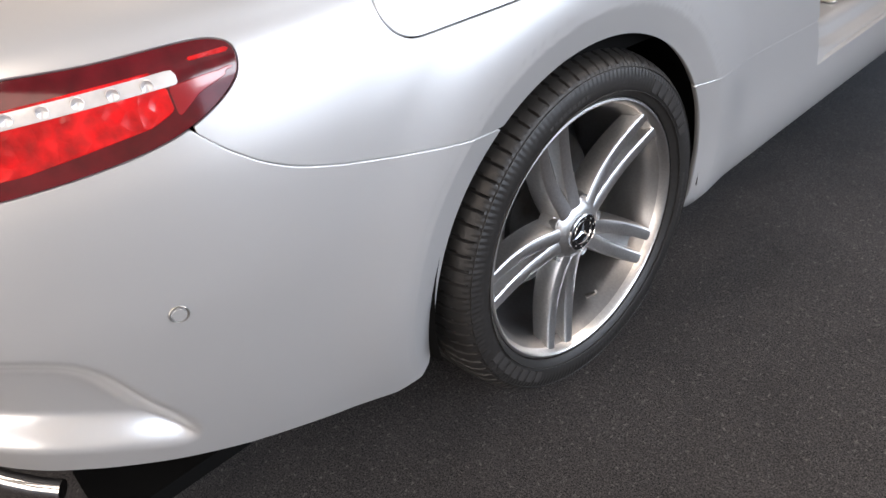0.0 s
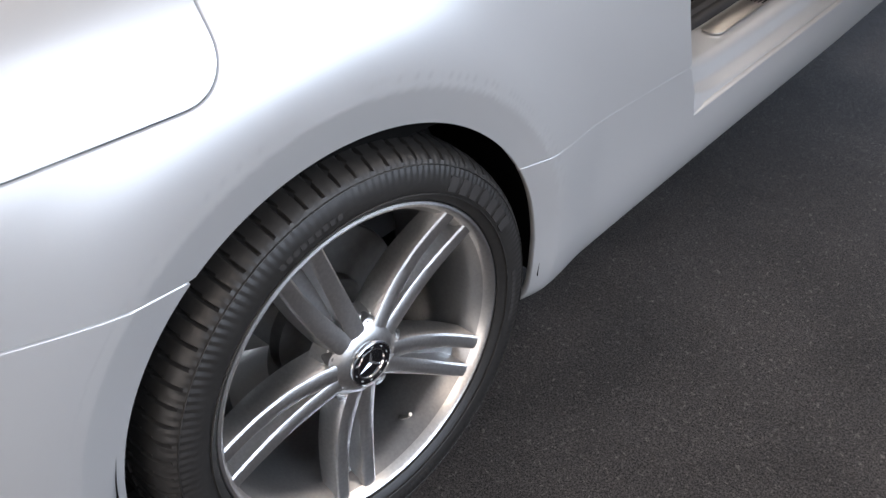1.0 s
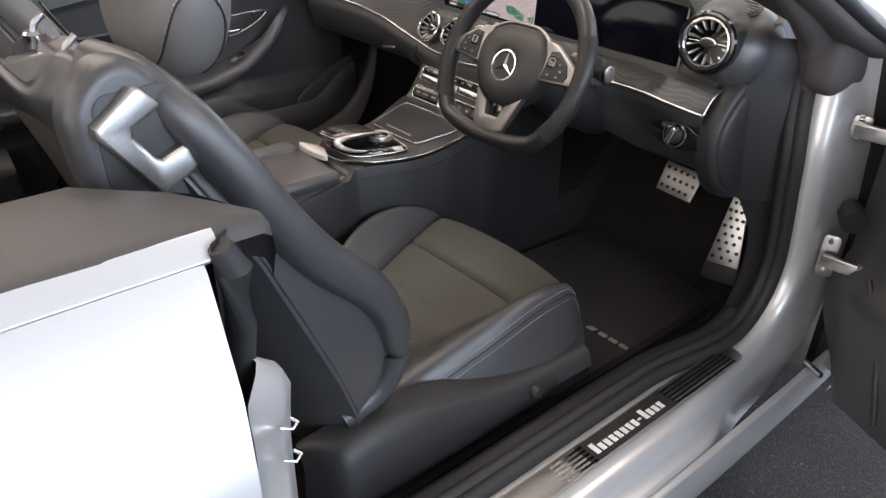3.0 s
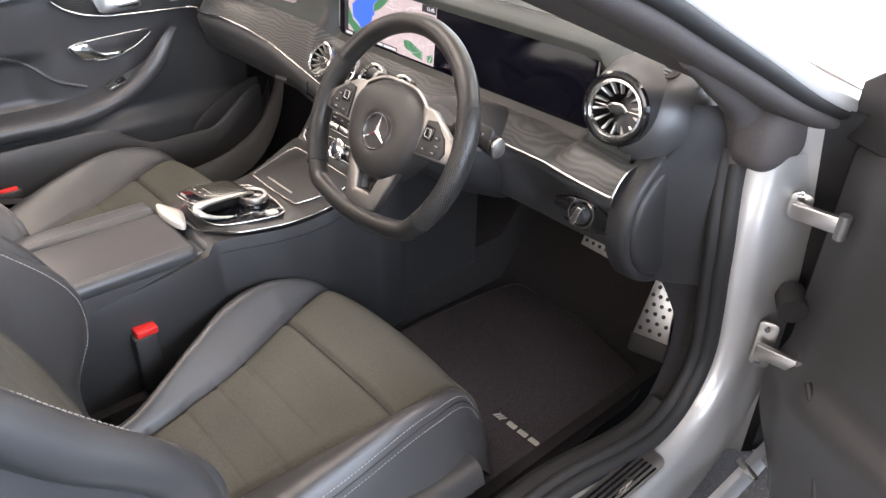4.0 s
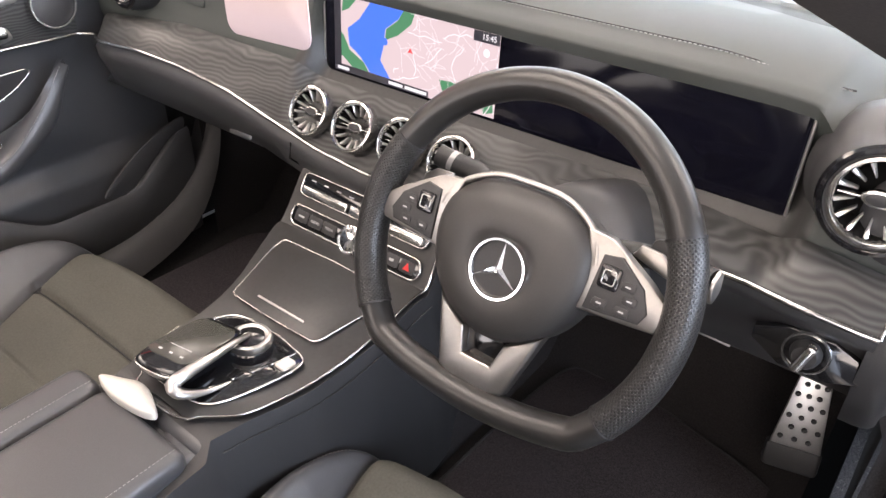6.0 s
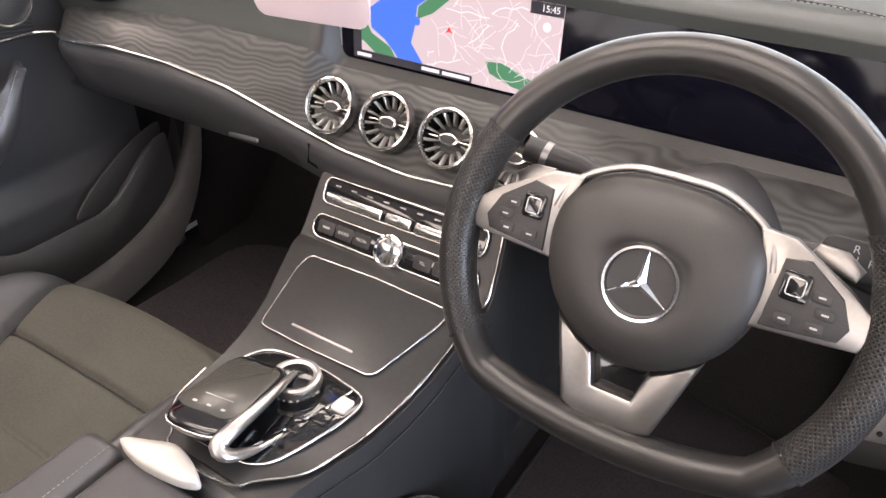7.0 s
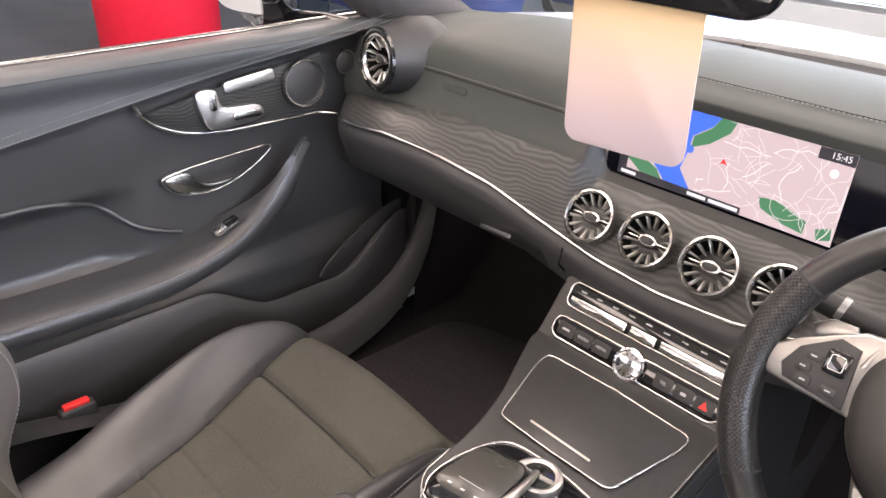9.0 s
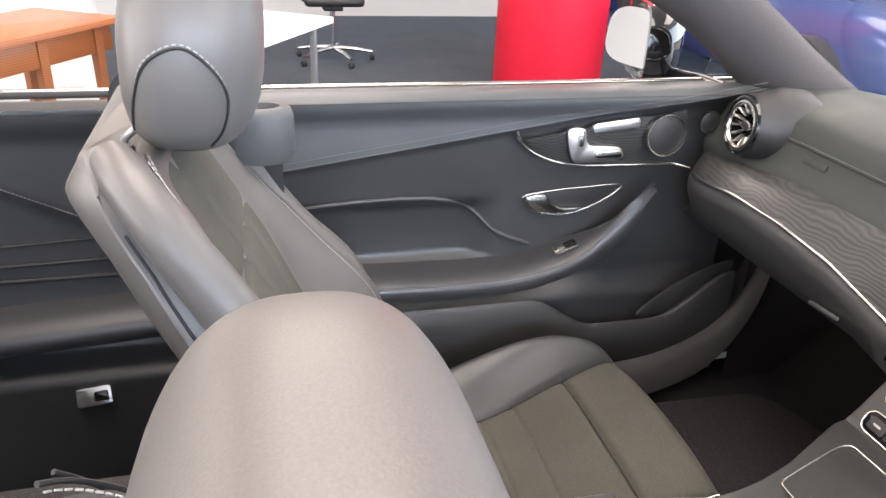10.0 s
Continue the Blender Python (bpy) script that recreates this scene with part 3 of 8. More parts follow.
for k in range(6):
    s = 0.65 + 0.036 * k
    zz = 0.8545 + 0.0008 * k
    v = float(np.interp(zz, [float(body_z(s, q)) for q in np.linspace(0.6, 0.99, 80)], np.linspace(0.6, 0.99, 80)))
    P, N = flank(np.array(s), np.array(v)), flank_normal(np.array(s), np.array(v))
    m = plane_at(Vector(P) + Vector(N) * 0.0085, Vector(N).cross(Vector((0, 0, 1))) * -1, (0, 0, 1))
    part("reflector_cup", turned([(0.0008, -0.001), (0.004, 0.0015), (0.0065, 0.003), (0.0072, 0.001)], m, 16), LEDWHITE, tail_lamp)

# parking sensor in the bumper
s, zz = 0.712, 0.586
v = float(np.interp(zz, [float(body_z(s, q)) for q in np.linspace(0.2, 0.8, 160)], np.linspace(0.2, 0.8, 160)))
P, N = flank(np.array(s), np.array(v)), flank_normal(np.array(s), np.array(v))
m = plane_at(P, Vector(N).cross(Vector((0, 0, 1))) * -1, (0, 0, 1))
sensor = part("parking_sensor", turned([(0.0, 0.0015), (0.008, 0.0015), (0.009, 0.0), (0.0095, -0.001)], m, 28), PAINT, car, "round silver parking sensor")
part("sensor_ring", turned([(0.0098, -0.001), (0.0105, 0.0012), (0.0118, 0.0016), (0.0128, 0.0004), (0.0130, -0.003)], m, 28), SATIN, sensor)

# black diffuser and exhaust trim under the bumper
diff_rows = []
for s in np.linspace(0.74, 1.72, 34):
    zf = float(bumper_floor(s))
    row = []
    for k in range(6):
        z = zf + 0.01 - (0.01 + 0.11 * k / 5) * float(ramp(np.array(s), 0.72, 0.98))
        vv = float(np.interp(zf + 0.015, [float(body_z(s, q)) for q in np.linspace(0.0, 0.6, 60)], np.linspace(0.0, 0.6, 60)))
        P = flank(np.array(s), np.array(vv))
        n = np.array([np.interp(s, PLAN_S, PLAN_N[:, 0]), np.interp(s, PLAN_S, PLAN_N[:, 1])])
        row.append((P[0] - n[0] * (0.012 + 0.018 * k), P[1] - n[1] * (0.012 + 0.018 * k), z))
    diff_rows.append(row)
part("diffuser", from_grid(diff_rows), BLACK, car, "black plastic diffuser")
ex = [(flank(np.array(s), np.array(0.22)) - np.array([0.035, 0, 0])) for s in (0.97, 1.01, 1.05, 1.10, 1.16)]
part("exhaust_trim", tube([(p[0], p[1], 0.296 + 0.010 * i) for i, p in enumerate(ex)], 0.014, 12, flat=1.3), BRIGHT, car, "chrome exhaust trim")

# added inner shell, near-black to paint shade into the gaps; wheel-arch liner
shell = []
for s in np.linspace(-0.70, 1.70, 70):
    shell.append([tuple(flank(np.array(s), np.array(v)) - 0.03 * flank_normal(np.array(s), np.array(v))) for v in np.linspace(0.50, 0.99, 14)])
part("inner_shell", from_grid(shell), GAPSHADE, car)
# arch liner and underbody carry their shade in the near-black colour
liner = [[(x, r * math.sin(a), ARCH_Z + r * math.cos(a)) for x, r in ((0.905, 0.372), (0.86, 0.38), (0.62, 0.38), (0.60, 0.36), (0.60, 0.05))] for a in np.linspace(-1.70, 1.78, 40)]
part("arch_liner", from_grid(liner), GAPSHADE, car)
part("underbody", box(-0.70, 0.70, -0.9, 3.3, 0.17, 0.20), GAPSHADE, car)

# ---- rear wheel ----
WHEEL = plane_at((0.905, 0, ARCH_Z), (0, 1, 0), (0, 0, 1)) @ pose(0, 0, 0, 0, 0, 0)
wheel = part("wheel", turned([(0.2545, -0.012), (0.2555, -0.002), (0.2530, 0.004), (0.2490, 0.005), (0.2440, 0.001), (0.2400, -0.012), (0.2330, -0.022), (0.2270, -0.050),
                              (0.2240, -0.11), (0.2300, -0.19), (0.246, -0.225), (0.250, -0.235)], WHEEL, 96), ALLOY, car, "polished twin-spoke alloy wheel")
wheel.data.materials.append(ALLOYGREY)
for face in wheel.data.polygons:
    face.material_index = int(face.center.x < 0.905 - 0.016)
tp = [(0.2535, -0.010), (0.2560, 0.006), (0.2640, 0.013), (0.2760, 0.017), (0.2900, 0.018), (0.3040, 0.014), (0.3130, 0.009), (0.3200, 0.001), (0.3255, -0.012), (0.3300, -0.030), (0.3325, -0.052),
      (0.3330, -0.062), (0.3255, -0.064), (0.3255, -0.072), (0.3335, -0.074), (0.3345, -0.118), (0.3265, -0.120), (0.3265, -0.130), (0.3345, -0.132), (0.3335, -0.176), (0.3255, -0.178),
      (0.3255, -0.186), (0.3325, -0.188), (0.3260, -0.238), (0.31, -0.258), (0.28, -0.266), (0.2535, -0.240)]
steps = 720
rows = []
for k in range(steps):
    a = 2 * math.pi * k / steps
    row = []
    for i, (r, h) in enumerate(tp):
        if (k + max(0, i - 8)) % 9 == 0 and i in (7, 8, 9, 10, 11):
            r -= 0.0065
        if (k + i) % 9 == 2 and i in (14, 15, 18, 19):
            r -= 0.005
        if i in (5, 6) and k % 4 < 2:
            h += 0.0014
        row.append(WHEEL @ Vector((r * math.cos(a), r * math.sin(a), h)))
    rows.append(row)
tyre = part("tyre", from_grid(rows, True, False, False, 28), TYRE, wheel, "black road tyre with sipes in its shoulder")
for rr, rad in ((0.268, 0.0012), (0.300, 0.0014), (0.308, 0.0010)):
    part("sidewall_ring", tube([WHEEL @ Vector((rr * math.cos(a), rr * math.sin(a), 0.0135 + 0.003 * (rr == 0.268))) for a in np.linspace(0, 2 * math.pi, 120, endpoint=False)], rad, 6, True), TYRE, tyre)


def wheel_bar(r0, r1, a0, a1, h, lift):
    """A raised block on the sidewall between two radii and angles in degrees."""
    pts = [(r, radians(a)) for r, a in ((r0, a0), (r1, a0), (r1, a1), (r0, a1))]
    lo = [WHEEL @ Vector((r * math.cos(a), r * math.sin(a), h)) for r, a in pts]
    hi = [WHEEL @ Vector((r * math.cos(a), r * math.sin(a), h + lift)) for r, a in pts]
    return lo + hi, [(4, 5, 6, 7), (0, 1, 5, 4), (1, 2, 6, 5), (2, 3, 7, 6), (3, 0, 4, 7)]


TYREINK = material("moulded_letter_rubber", (0.034, 0.032, 0.031), 0.5, spread=0.1)
for base in (200, 20):
    for k in range(7):
        part("letter_bar", wheel_bar(0.274, 0.296, base + 5.2 * k, base + 5.2 * k + 3.6, 0.0160, 0.0022), TYREINK, tyre)
for base in (262, 340, 92):
    for k in range(9):
        part("letter_bar", wheel_bar(0.278, 0.286, base + 2.3 * k, base + 2.3 * k + 1.5, 0.0165, 0.0016), TYREINK, tyre)


def arm(a0, r0, w0, a1, r1, w1, side):
    """One rib of a twin spoke: hub end and rim end by angle, radius and half-width."""
    rows = []
    for t in np.linspace(0, 1, 14):
        r = r0 + (r1 - r0) * t
        a = radians(a0 + (a1 - a0) * t ** 0.8)
        w = w0 + (w1 - w0) * t
        top = -0.020 + 0.014 * t ** 1.6 - 0.012 * math.sin(math.pi * t) * 0.7
        deep = top - 0.046 + 0.012 * t
        u, n = Vector((math.cos(a), math.sin(a), 0)), Vector((-math.sin(a), math.cos(a), 0))
        c = u * r
        # the inner flank falls steeply, the outer one slopes away
        out = 0.005 * (1 - t) + 0.003
        sec = [(-w * 1.2, deep), (-w * 1.08, top - 0.010), (-w, top - 0.002), (-w * 0.75, top), (0.0, top + 0.0012), (w * 0.75, top), (w, top - 0.002), (w + out * 0.5, top - 0.011), (w + out, deep)]
        sec = [(x * side, h) for x, h in sec][::side]
        rows.append([WHEEL @ (c + n * x + Vector((0, 0, h))) for x, h in sec])
    return from_grid(rows, False, True, True, 24)


for k in range(5):
    a = 35.0 + 72 * k
    spoke = part("spoke", arm(a + 13, 0.048, 0.0150, a + 6.2, 0.244, 0.0118, 1), ALLOY, wheel)
    part("rib", arm(a - 13, 0.048, 0.0150, a - 6.2, 0.244, 0.0118, -1), ALLOY, spoke)
    u = radians(a)
    web = []
    for t in np.linspace(0, 1, 8):
        r = 0.045 + 0.195 * t
        w = 0.012 + 0.010 * t
        top = -0.034 - 0.016 * t + 0.020 * (t > 0.95)
        c, n = Vector((math.cos(u), math.sin(u), 0)) * r, Vector((-math.sin(u), math.cos(u), 0))
        web.append([WHEEL @ (c + n * x + Vector((0, 0, h))) for x, h in ((-w, top - 0.02), (-w, top), (0, top - 0.004), (w, top), (w, top - 0.02))])
    part("web", from_grid(web, False, True, True), ALLOYGREY, spoke, "dark recess between the spoke ribs")
    b = radians(a + 36)
    hole = WHEEL @ Matrix.Translation((0.056 * math.cos(b), 0.056 * math.sin(b), -0.030))
    part("wheel_bolt", turned([(0.0, 0.004), (0.006, 0.004), (0.0075, 0.0), (0.0105, -0.002), (0.0125, 0.005), (0.0145, 0.006), (0.0155, -0.01)], hole, 18), ALLOYGREY, wheel)
part("hub", turned([(0.0, -0.02), (0.030, -0.02), (0.036, -0.013), (0.044, -0.014), (0.056, -0.022), (0.070, -0.034), (0.076, -0.06)], WHEEL, 48), ALLOY, wheel)
cap = part("hub_cap", turned([(0.0, -0.011), (0.024, -0.011), (0.0265, -0.0085), (0.0335, -0.0085), (0.0365, -0.012), (0.037, -0.02)], WHEEL, 40), GLOSS, wheel, "black hub cap with silver emblem")
part("cap_ring", turned([(0.0335, -0.010), (0.0345, -0.0075), (0.0365, -0.0085), (0.037, -0.012)], WHEEL, 40), BRIGHT, cap)
part("cap_ring", turned([(0.0225, -0.0105), (0.0235, -0.0085), (0.0245, -0.0085), (0.0255, -0.0105)], WHEEL, 40), BRIGHT, cap)


def blade(m, angle, length, half, lift):
    """A tapering ridge: one ray of the round emblem."""
    u, n = Vector((math.sin(angle), math.cos(angle), 0)), Vector((math.cos(angle), -math.sin(angle), 0))
    pts = [m @ (n * half + u * 0.0), m @ (u * length), m @ (-n * half), m @ (Vector((0, 0, lift))), m @ (-u * half * 0.6)]
    return pts, [(0, 1, 3), (1, 2, 3), (2, 4, 3), (4, 0, 3)]


for k in range(3):
    part("emblem_ray", blade(WHEEL @ Matrix.Translation((0, 0, -0.0108)), radians(120 * k + 12), 0.0225, 0.0042, 0.003), BRIGHT, cap)
for k in range(10):
    a = radians(36 * k + 5)
    part("emblem_bar", slab(rounded(0.004, 0.0018, 0.0005, 2), WHEEL @ pose(0.029 * math.cos(a), 0.029 * math.sin(a), -0.0084, 0, 0, math.degrees(a) + 90), 0.0003, 0), INK, cap)
valve_at = Vector((0.885 - 0.02, 0.065, 0.128))
part("valve", tube([valve_at + Vector((-0.015, -0.004, -0.010)), valve_at, valve_at + Vector((0.006, 0.002, 0.008))], [0.0045, 0.004, 0.0035], 10), SATIN, wheel)
part("brake_disc", turned([(0.0, -0.115), (0.085, -0.115), (0.088, -0.135), (0.165, -0.135), (0.168, -0.145), (0.165, -0.16), (0.09, -0.16)], WHEEL, 64), DISC, car, "grey steel brake disc")
cal = []
for a in np.linspace(radians(150), radians(215), 12):
    cal.append([WHEEL @ Vector((r * math.cos(a), r * math.sin(a), h)) for r, h in ((0.115, -0.10), (0.18, -0.095), (0.188, -0.11), (0.188, -0.16), (0.12, -0.17))])
part("brake_caliper", from_grid(cal, False, True, True), SATIN, car, "silver brake caliper")

# ---- door opening on the driver's side ----
APERTURE = curve_points([(0.775, 1.005), (0.772, 0.86), (0.785, 0.66), (0.835, 0.50), (0.93, 0.425), (1.10, 0.408), (1.40, 0.406), (1.65, 0.406), (1.83, 0.410), (1.912, 0.434), (1.962, 0.488), (1.980, 0.56), (1.968, 0.65), (1.946, 0.75), (1.938, 0.82), (1.947, 0.90), (1.952, 0.95)], 90)
_t = np.gradient(APERTURE, axis=0)
_t /= np.linalg.norm(_t, axis=1)[:, None]
AP_OUT = np.stack([_t[:, 1], -_t[:, 0]], axis=1)


def around(section, lo=0, hi=90, front=None):
    """Sweeps (x, offset) pairs round the door opening; offset grows away from its middle; front: the pairs at the hinge pillar."""
    rows = []
    for i in range(lo, hi):
        wide = float(ramp(APERTURE[i, 0], 1.60, 1.88))
        k = wide if front else 0.0
        bulge = wide * (0.034 - 0.020 * float(ramp(APERTURE[i, 1], 0.78, 0.94)))
        pairs = [(a[0] + (b[0] - a[0]) * k, a[1] + (b[1] - a[1]) * k) for a, b in zip(section, front or section)]
        rows.append([(x + bulge * min(1.0, max(0.0, (0.86 - x) / 0.10)), APERTURE[i, 0] + AP_OUT[i, 0] * o, APERTURE[i, 1] + AP_OUT[i, 1] * o) for x, o in pairs])
    return rows


part("door_jamb", from_grid(around([(0.752, 0.0), (0.775, -0.003), (0.835, 0.0), (0.852, 0.006), (0.858, 0.022), (0.858, 0.040), (0.864, 0.050), (0.882, 0.053), (0.890, 0.060), (0.892, 0.078),
                                   (0.898, 0.083), (0.902, 0.10), (0.902, 0.13)], 8, 90,
                                  [(0.752, 0.0), (0.762, -0.003), (0.790, 0.006), (0.801, 0.014), (0.806, 0.024), (0.808, 0.036), (0.811, 0.055), (0.814, 0.07), (0.816, 0.085), (0.820, 0.10), (0.824, 0.115), (0.828, 0.13), (0.832, 0.15)]), angle=70), PAINT, car, "silver door opening frame")
seal = part("door_seal", from_grid(around([(0.757, 0.006), (0.757, -0.010), (0.750, -0.020), (0.738, -0.022), (0.730, -0.014), (0.728, 0.004)]), angle=70), SEAL, car, "black rubber door seal")
part("seal_lip", from_grid(around([(0.738, -0.020), (0.732, -0.030), (0.722, -0.030), (0.716, -0.022), (0.712, 0.0)]), angle=70), SEAL, seal)
part("sill_cover", from_grid(around([(0.716, -0.020), (0.702, -0.025), (0.686, -0.016), (0.676, 0.02), (0.672, 0.07), (0.672, 0.10)], 12, 68), angle=70), BLACK, car, "black inner sill cover")
plate = part("sill_plate", slab(rounded(0.74, 0.052, 0.022, 6), plane_at((0.7985, 1.463, 0.4125), (0, 1, 0), (-1, 0, 0)), 0.003, 0.001), SATIN, car, "brushed sill plate with black stripes")
for k in range(5):
    for y0, y1 in ((1.30, 1.378), (1.60, 1.80)):
        part("plate_line", box(0.780 + 0.009 * k, 0.7842 + 0.009 * k, y0, y1, 0.4150, 0.4162), GLOSS, plate)
part("plate_field", slab(rounded(0.24, 0.046, 0.006, 3), plane_at((0.7985, 1.485, 0.4154), (0, 1, 0), (-1, 0, 0)), 0.0008, 0), BLACK, plate, "dark lettering field")
for k in range(13):
    tall = 0.024 if k in (0, 9) else 0.016
    if k != 8:
        part("letter_bar", box(0.811 - tall, 0.811, 1.388 + 0.0150 * k, 1.388 + 0.0150 * k + 0.010, 0.4158, 0.4168), WHITELAM, plate)
    else:
        part("letter_bar", box(0.800, 0.804, 1.388 + 0.0150 * k, 1.388 + 0.0150 * k + 0.008, 0.4158, 0.4168), WHITELAM, plate)
# hinge pillar between jamb and door, hinges
part("hinge_pillar", from_grid([[(0.80, 2.075 - d, z), (0.814, 2.108 - d, z), (0.826, 2.118 - d, z), (0.838, 2.122 - d, z)] for z, d in ((0.25, 0.0), (0.45, 0.0), (0.6, 0.0), (0.7, 0.01), (0.85, 0.05), (0.99, 0.10))]), PAINT, car)
# dark sheet across the hinge gap, with the gap's shade as its colour
part("hinge_gap", from_grid([[(0.837, 2.122 - d, z), (0.860, 2.150 - d, z), (0.905, 2.160 - d, z), (0.925, 2.155, z)] for z, d in ((0.25, 0.0), (0.45, 0.0), (0.6, 0.0), (0.7, 0.01), (0.85, 0.05), (1.02, 0.11))]), SEAL, car, "dark sheet standing for the shade behind the door hinges")
for x, y, z, h in ((0.846, 2.035, 0.586, 0.095), (0.838, 2.020, 0.864, 0.044)):
    hinge = part("door_hinge", slab(rounded(0.034, h, 0.010, 4), plane_at((x, y, z), (1, 0.35, 0), (0, 0, 1)), 0.006, 0.002), SATIN, car, "satin metal door hinge")
    part("hinge_arm", slab(rounded(0.080, 0.028, 0.005, 3), plane_at((x + 0.036, y - 0.018, z), (1, 0.10, 0), (0, 0, 1)), 0.009, 0.003), SATIN, hinge)
    part("hinge_knuckle", tube([(x + 0.074, y - 0.020, z - 0.020), (x + 0.074, y - 0.020, z + 0.020)], 0.009, 14), ALLOYGREY, hinge)
    for dz in (-0.38, 0.38):
        part("bolt", turned([(0.0, 0.007), (0.005, 0.007), (0.0065, 0.0), (0.008, 0.0), (0.008, -0.002)], plane_at((x, y - 0.006, z + dz * h), (1, 0.35, 0), (0, 0, 1)), 12), BRIGHT, hinge)
part("cable_boot", tube([(0.845 + 0.03 * k / 2.2, 2.075 - 0.02 * k, 0.68 - 0.003 * k) for k in np.linspace(0, 2.2, 14)], [0.022 + 0.003 * (k % 2) for k in range(14)], 14), SEAL, car, "ribbed rubber cable boot")

# black soft-top cover beside the rear seat
cover = []
for y in np.linspace(0.845, -0.12, 22):
    e = ramp(np.array(y), 0.72, 0.845)
    e2 = float(ramp(np.array(y), 0.50, 0.845))
    up = 0.022 * float(ramp(np.array(y), 0.42, -0.10))
    cover.append([(a, b, c + up) for a, b, c in ((0.792 - 0.006 * e, y, 1.022 - 0.006 * e), (0.782, y, 1.036 - 0.008 * e), (0.765, y, 1.041 - 0.008 * e), (0.70, y - 0.05 * e2, 1.045 - 0.006 * e), (0.645, y - 0.02 - 0.10 * e2, 1.044), (0.628, y - 0.02 - 0.11 * e2, 1.036), (0.620, y - 0.02 - 0.11 * e2, 0.98), (0.615, y - 0.02 - 0.11 * e2, 0.60))])
cover = [[(0.735 + (x - 0.735) * k, y + dy, z - dz) for x, y, z in cover[0]] for k, dy, dz in ((0.70, 0.012, 0.060), (0.86, 0.014, 0.026), (0.95, 0.010, 0.007))] + cover
part("softtop_cover", from_grid(cover, angle=75), GREYPLASTIC, car, "dark grey padded soft-top cover")
part("softtop_cover", mirrored(from_grid([r[:3] + [(0.742, r[3][1], r[3][2] - 0.002), (0.736, r[3][1], r[3][2] - 0.012)] for r in cover], angle=75)), GREYPLASTIC, car, "dark grey padded soft-top cover")
part("pillar_trim", from_grid([[(0.80, 0.79, z), (0.77, 0.83 - 0.02 * (1.03 - z), z), (0.735, 0.835, z), (0.70, 0.82, z), (0.66, 0.78, z)] for z in np.linspace(1.03, 0.44, 12)], angle=75), BLACK, car, "dark pillar trim")
latch_rows = []
for z in np.linspace(0.905, 0.40, 26):
    ye = float(door_edge(z))
    kk = 0.25 + 0.75 * float(ramp(np.array(z), 0.93, 0.87))
    latch_rows.append([(x, ye + d * kk, z) for x, d in ((0.890 - 0.03 * float(ramp(np.array(z), 0.85, 0.97)), 0.004), (0.872 - 0.02 * float(ramp(np.array(z), 0.85, 0.97)), 0.016), (0.850, 0.034), (0.830, 0.062), (0.815, 0.078), (0.800, 0.078))])
latch_jamb = part("latch_jamb", from_grid(latch_rows, angle=75), PAINT, car, "silver latch face of the door opening")
for z in (0.842, 0.800):
    part("striker", tube([(0.842, 0.812, z), (0.848, 0.822, z - 0.002), (0.842, 0.832, z - 0.003), (0.834, 0.828, z - 0.002)], 0.0018, 10), BRIGHT, latch_jamb, "polished door striker")
part("belt_end_cap", tube([(0.800, 0.798, 1.026), (0.800, 0.808, 1.000), (0.798, 0.806, 0.94), (0.792, 0.800, 0.86), (0.786, 0.796, 0.80)], [0.011, 0.016, 0.016, 0.013, 0.007], 12), SEAL, car)

# ---- dashboard ----
def sym(x, xs, ys):
    return float(np.interp(abs(x), xs, ys))


def chrome_z(x):
    return sym(x, [0, 0.1, 0.2, 0.3, 0.41, 0.54, 0.66, 0.74], [0.838, 0.846, 0.867, 0.893, 0.906, 0.906, 0.894, 0.882])


def chrome_y(x):
    return sym(x, [0, 0.2, 0.4, 0.6, 0.66, 0.70, 0.745], [1.764, 1.762, 1.752, 1.750, 1.755, 1.768, 1.80])


def hood(x):
    """1 where the display stands, 0 beside it."""
    return float(ramp(np.array(x), -0.19, -0.155) * ramp(np.array(x), 0.575, 0.535))


XS = np.concatenate([np.linspace(-0.745, -0.20, 32), np.linspace(-0.19, -0.15, 8), np.linspace(-0.13, 0.52, 34), np.linspace(0.533, 0.58, 8), np.linspace(0.60, 0.70, 8)])
dashboard = part("dashboard", from_grid([[(min(x, 0.655) if y < 1.89 else x, min(y, 2.09 + 0.24 * (1 - (x / 0.75) ** 2)), z) for y, z in (
    (1.818 + 0.022 * hood(x), 0.900), (1.812 + 0.030 * hood(x), 0.925), (1.812 + 0.06 * hood(x), 0.945), (1.826 + 0.05 * hood(x), 0.957), (1.838 + 0.042 * hood(x), 0.985), (1.846 + 0.036 * hood(x), 1.012 - 0.012 * sym(x, [0.5, 0.7], [0, 1])),
    (1.852 + 0.0 * hood(x), 1.034 + 0.030 * hood(x) - 0.016 * sym(x, [0.5, 0.7], [0, 1])), (1.866 - 0.011 * hood(x), 1.046 + 0.0215 * hood(x) - 0.016 * sym(x, [0.5, 0.7], [0, 1])),
    (1.90 - 0.03 * hood(x), 1.056 + 0.0175 * hood(x) - 0.016 * sym(x, [0.5, 0.7], [0, 1])), (1.98, 1.066 + 0.016 * hood(x) - 0.02 * sym(x, [0.5, 0.7], [0, 1])),
    (2.10, 1.066 + 0.006 * hood(x) - 0.02 * sym(x, [0.5, 0.7], [0, 1])), (2.26, 1.045 - 0.02 * sym(x, [0.5, 0.7], [0, 1])), (2.42, 1.02))] for x in XS], angle=75), DASHTOP, car,
    "dark grey leather dashboard with wood trim and wide display")
dashboard.data.materials.append(CONSOLETRIM)
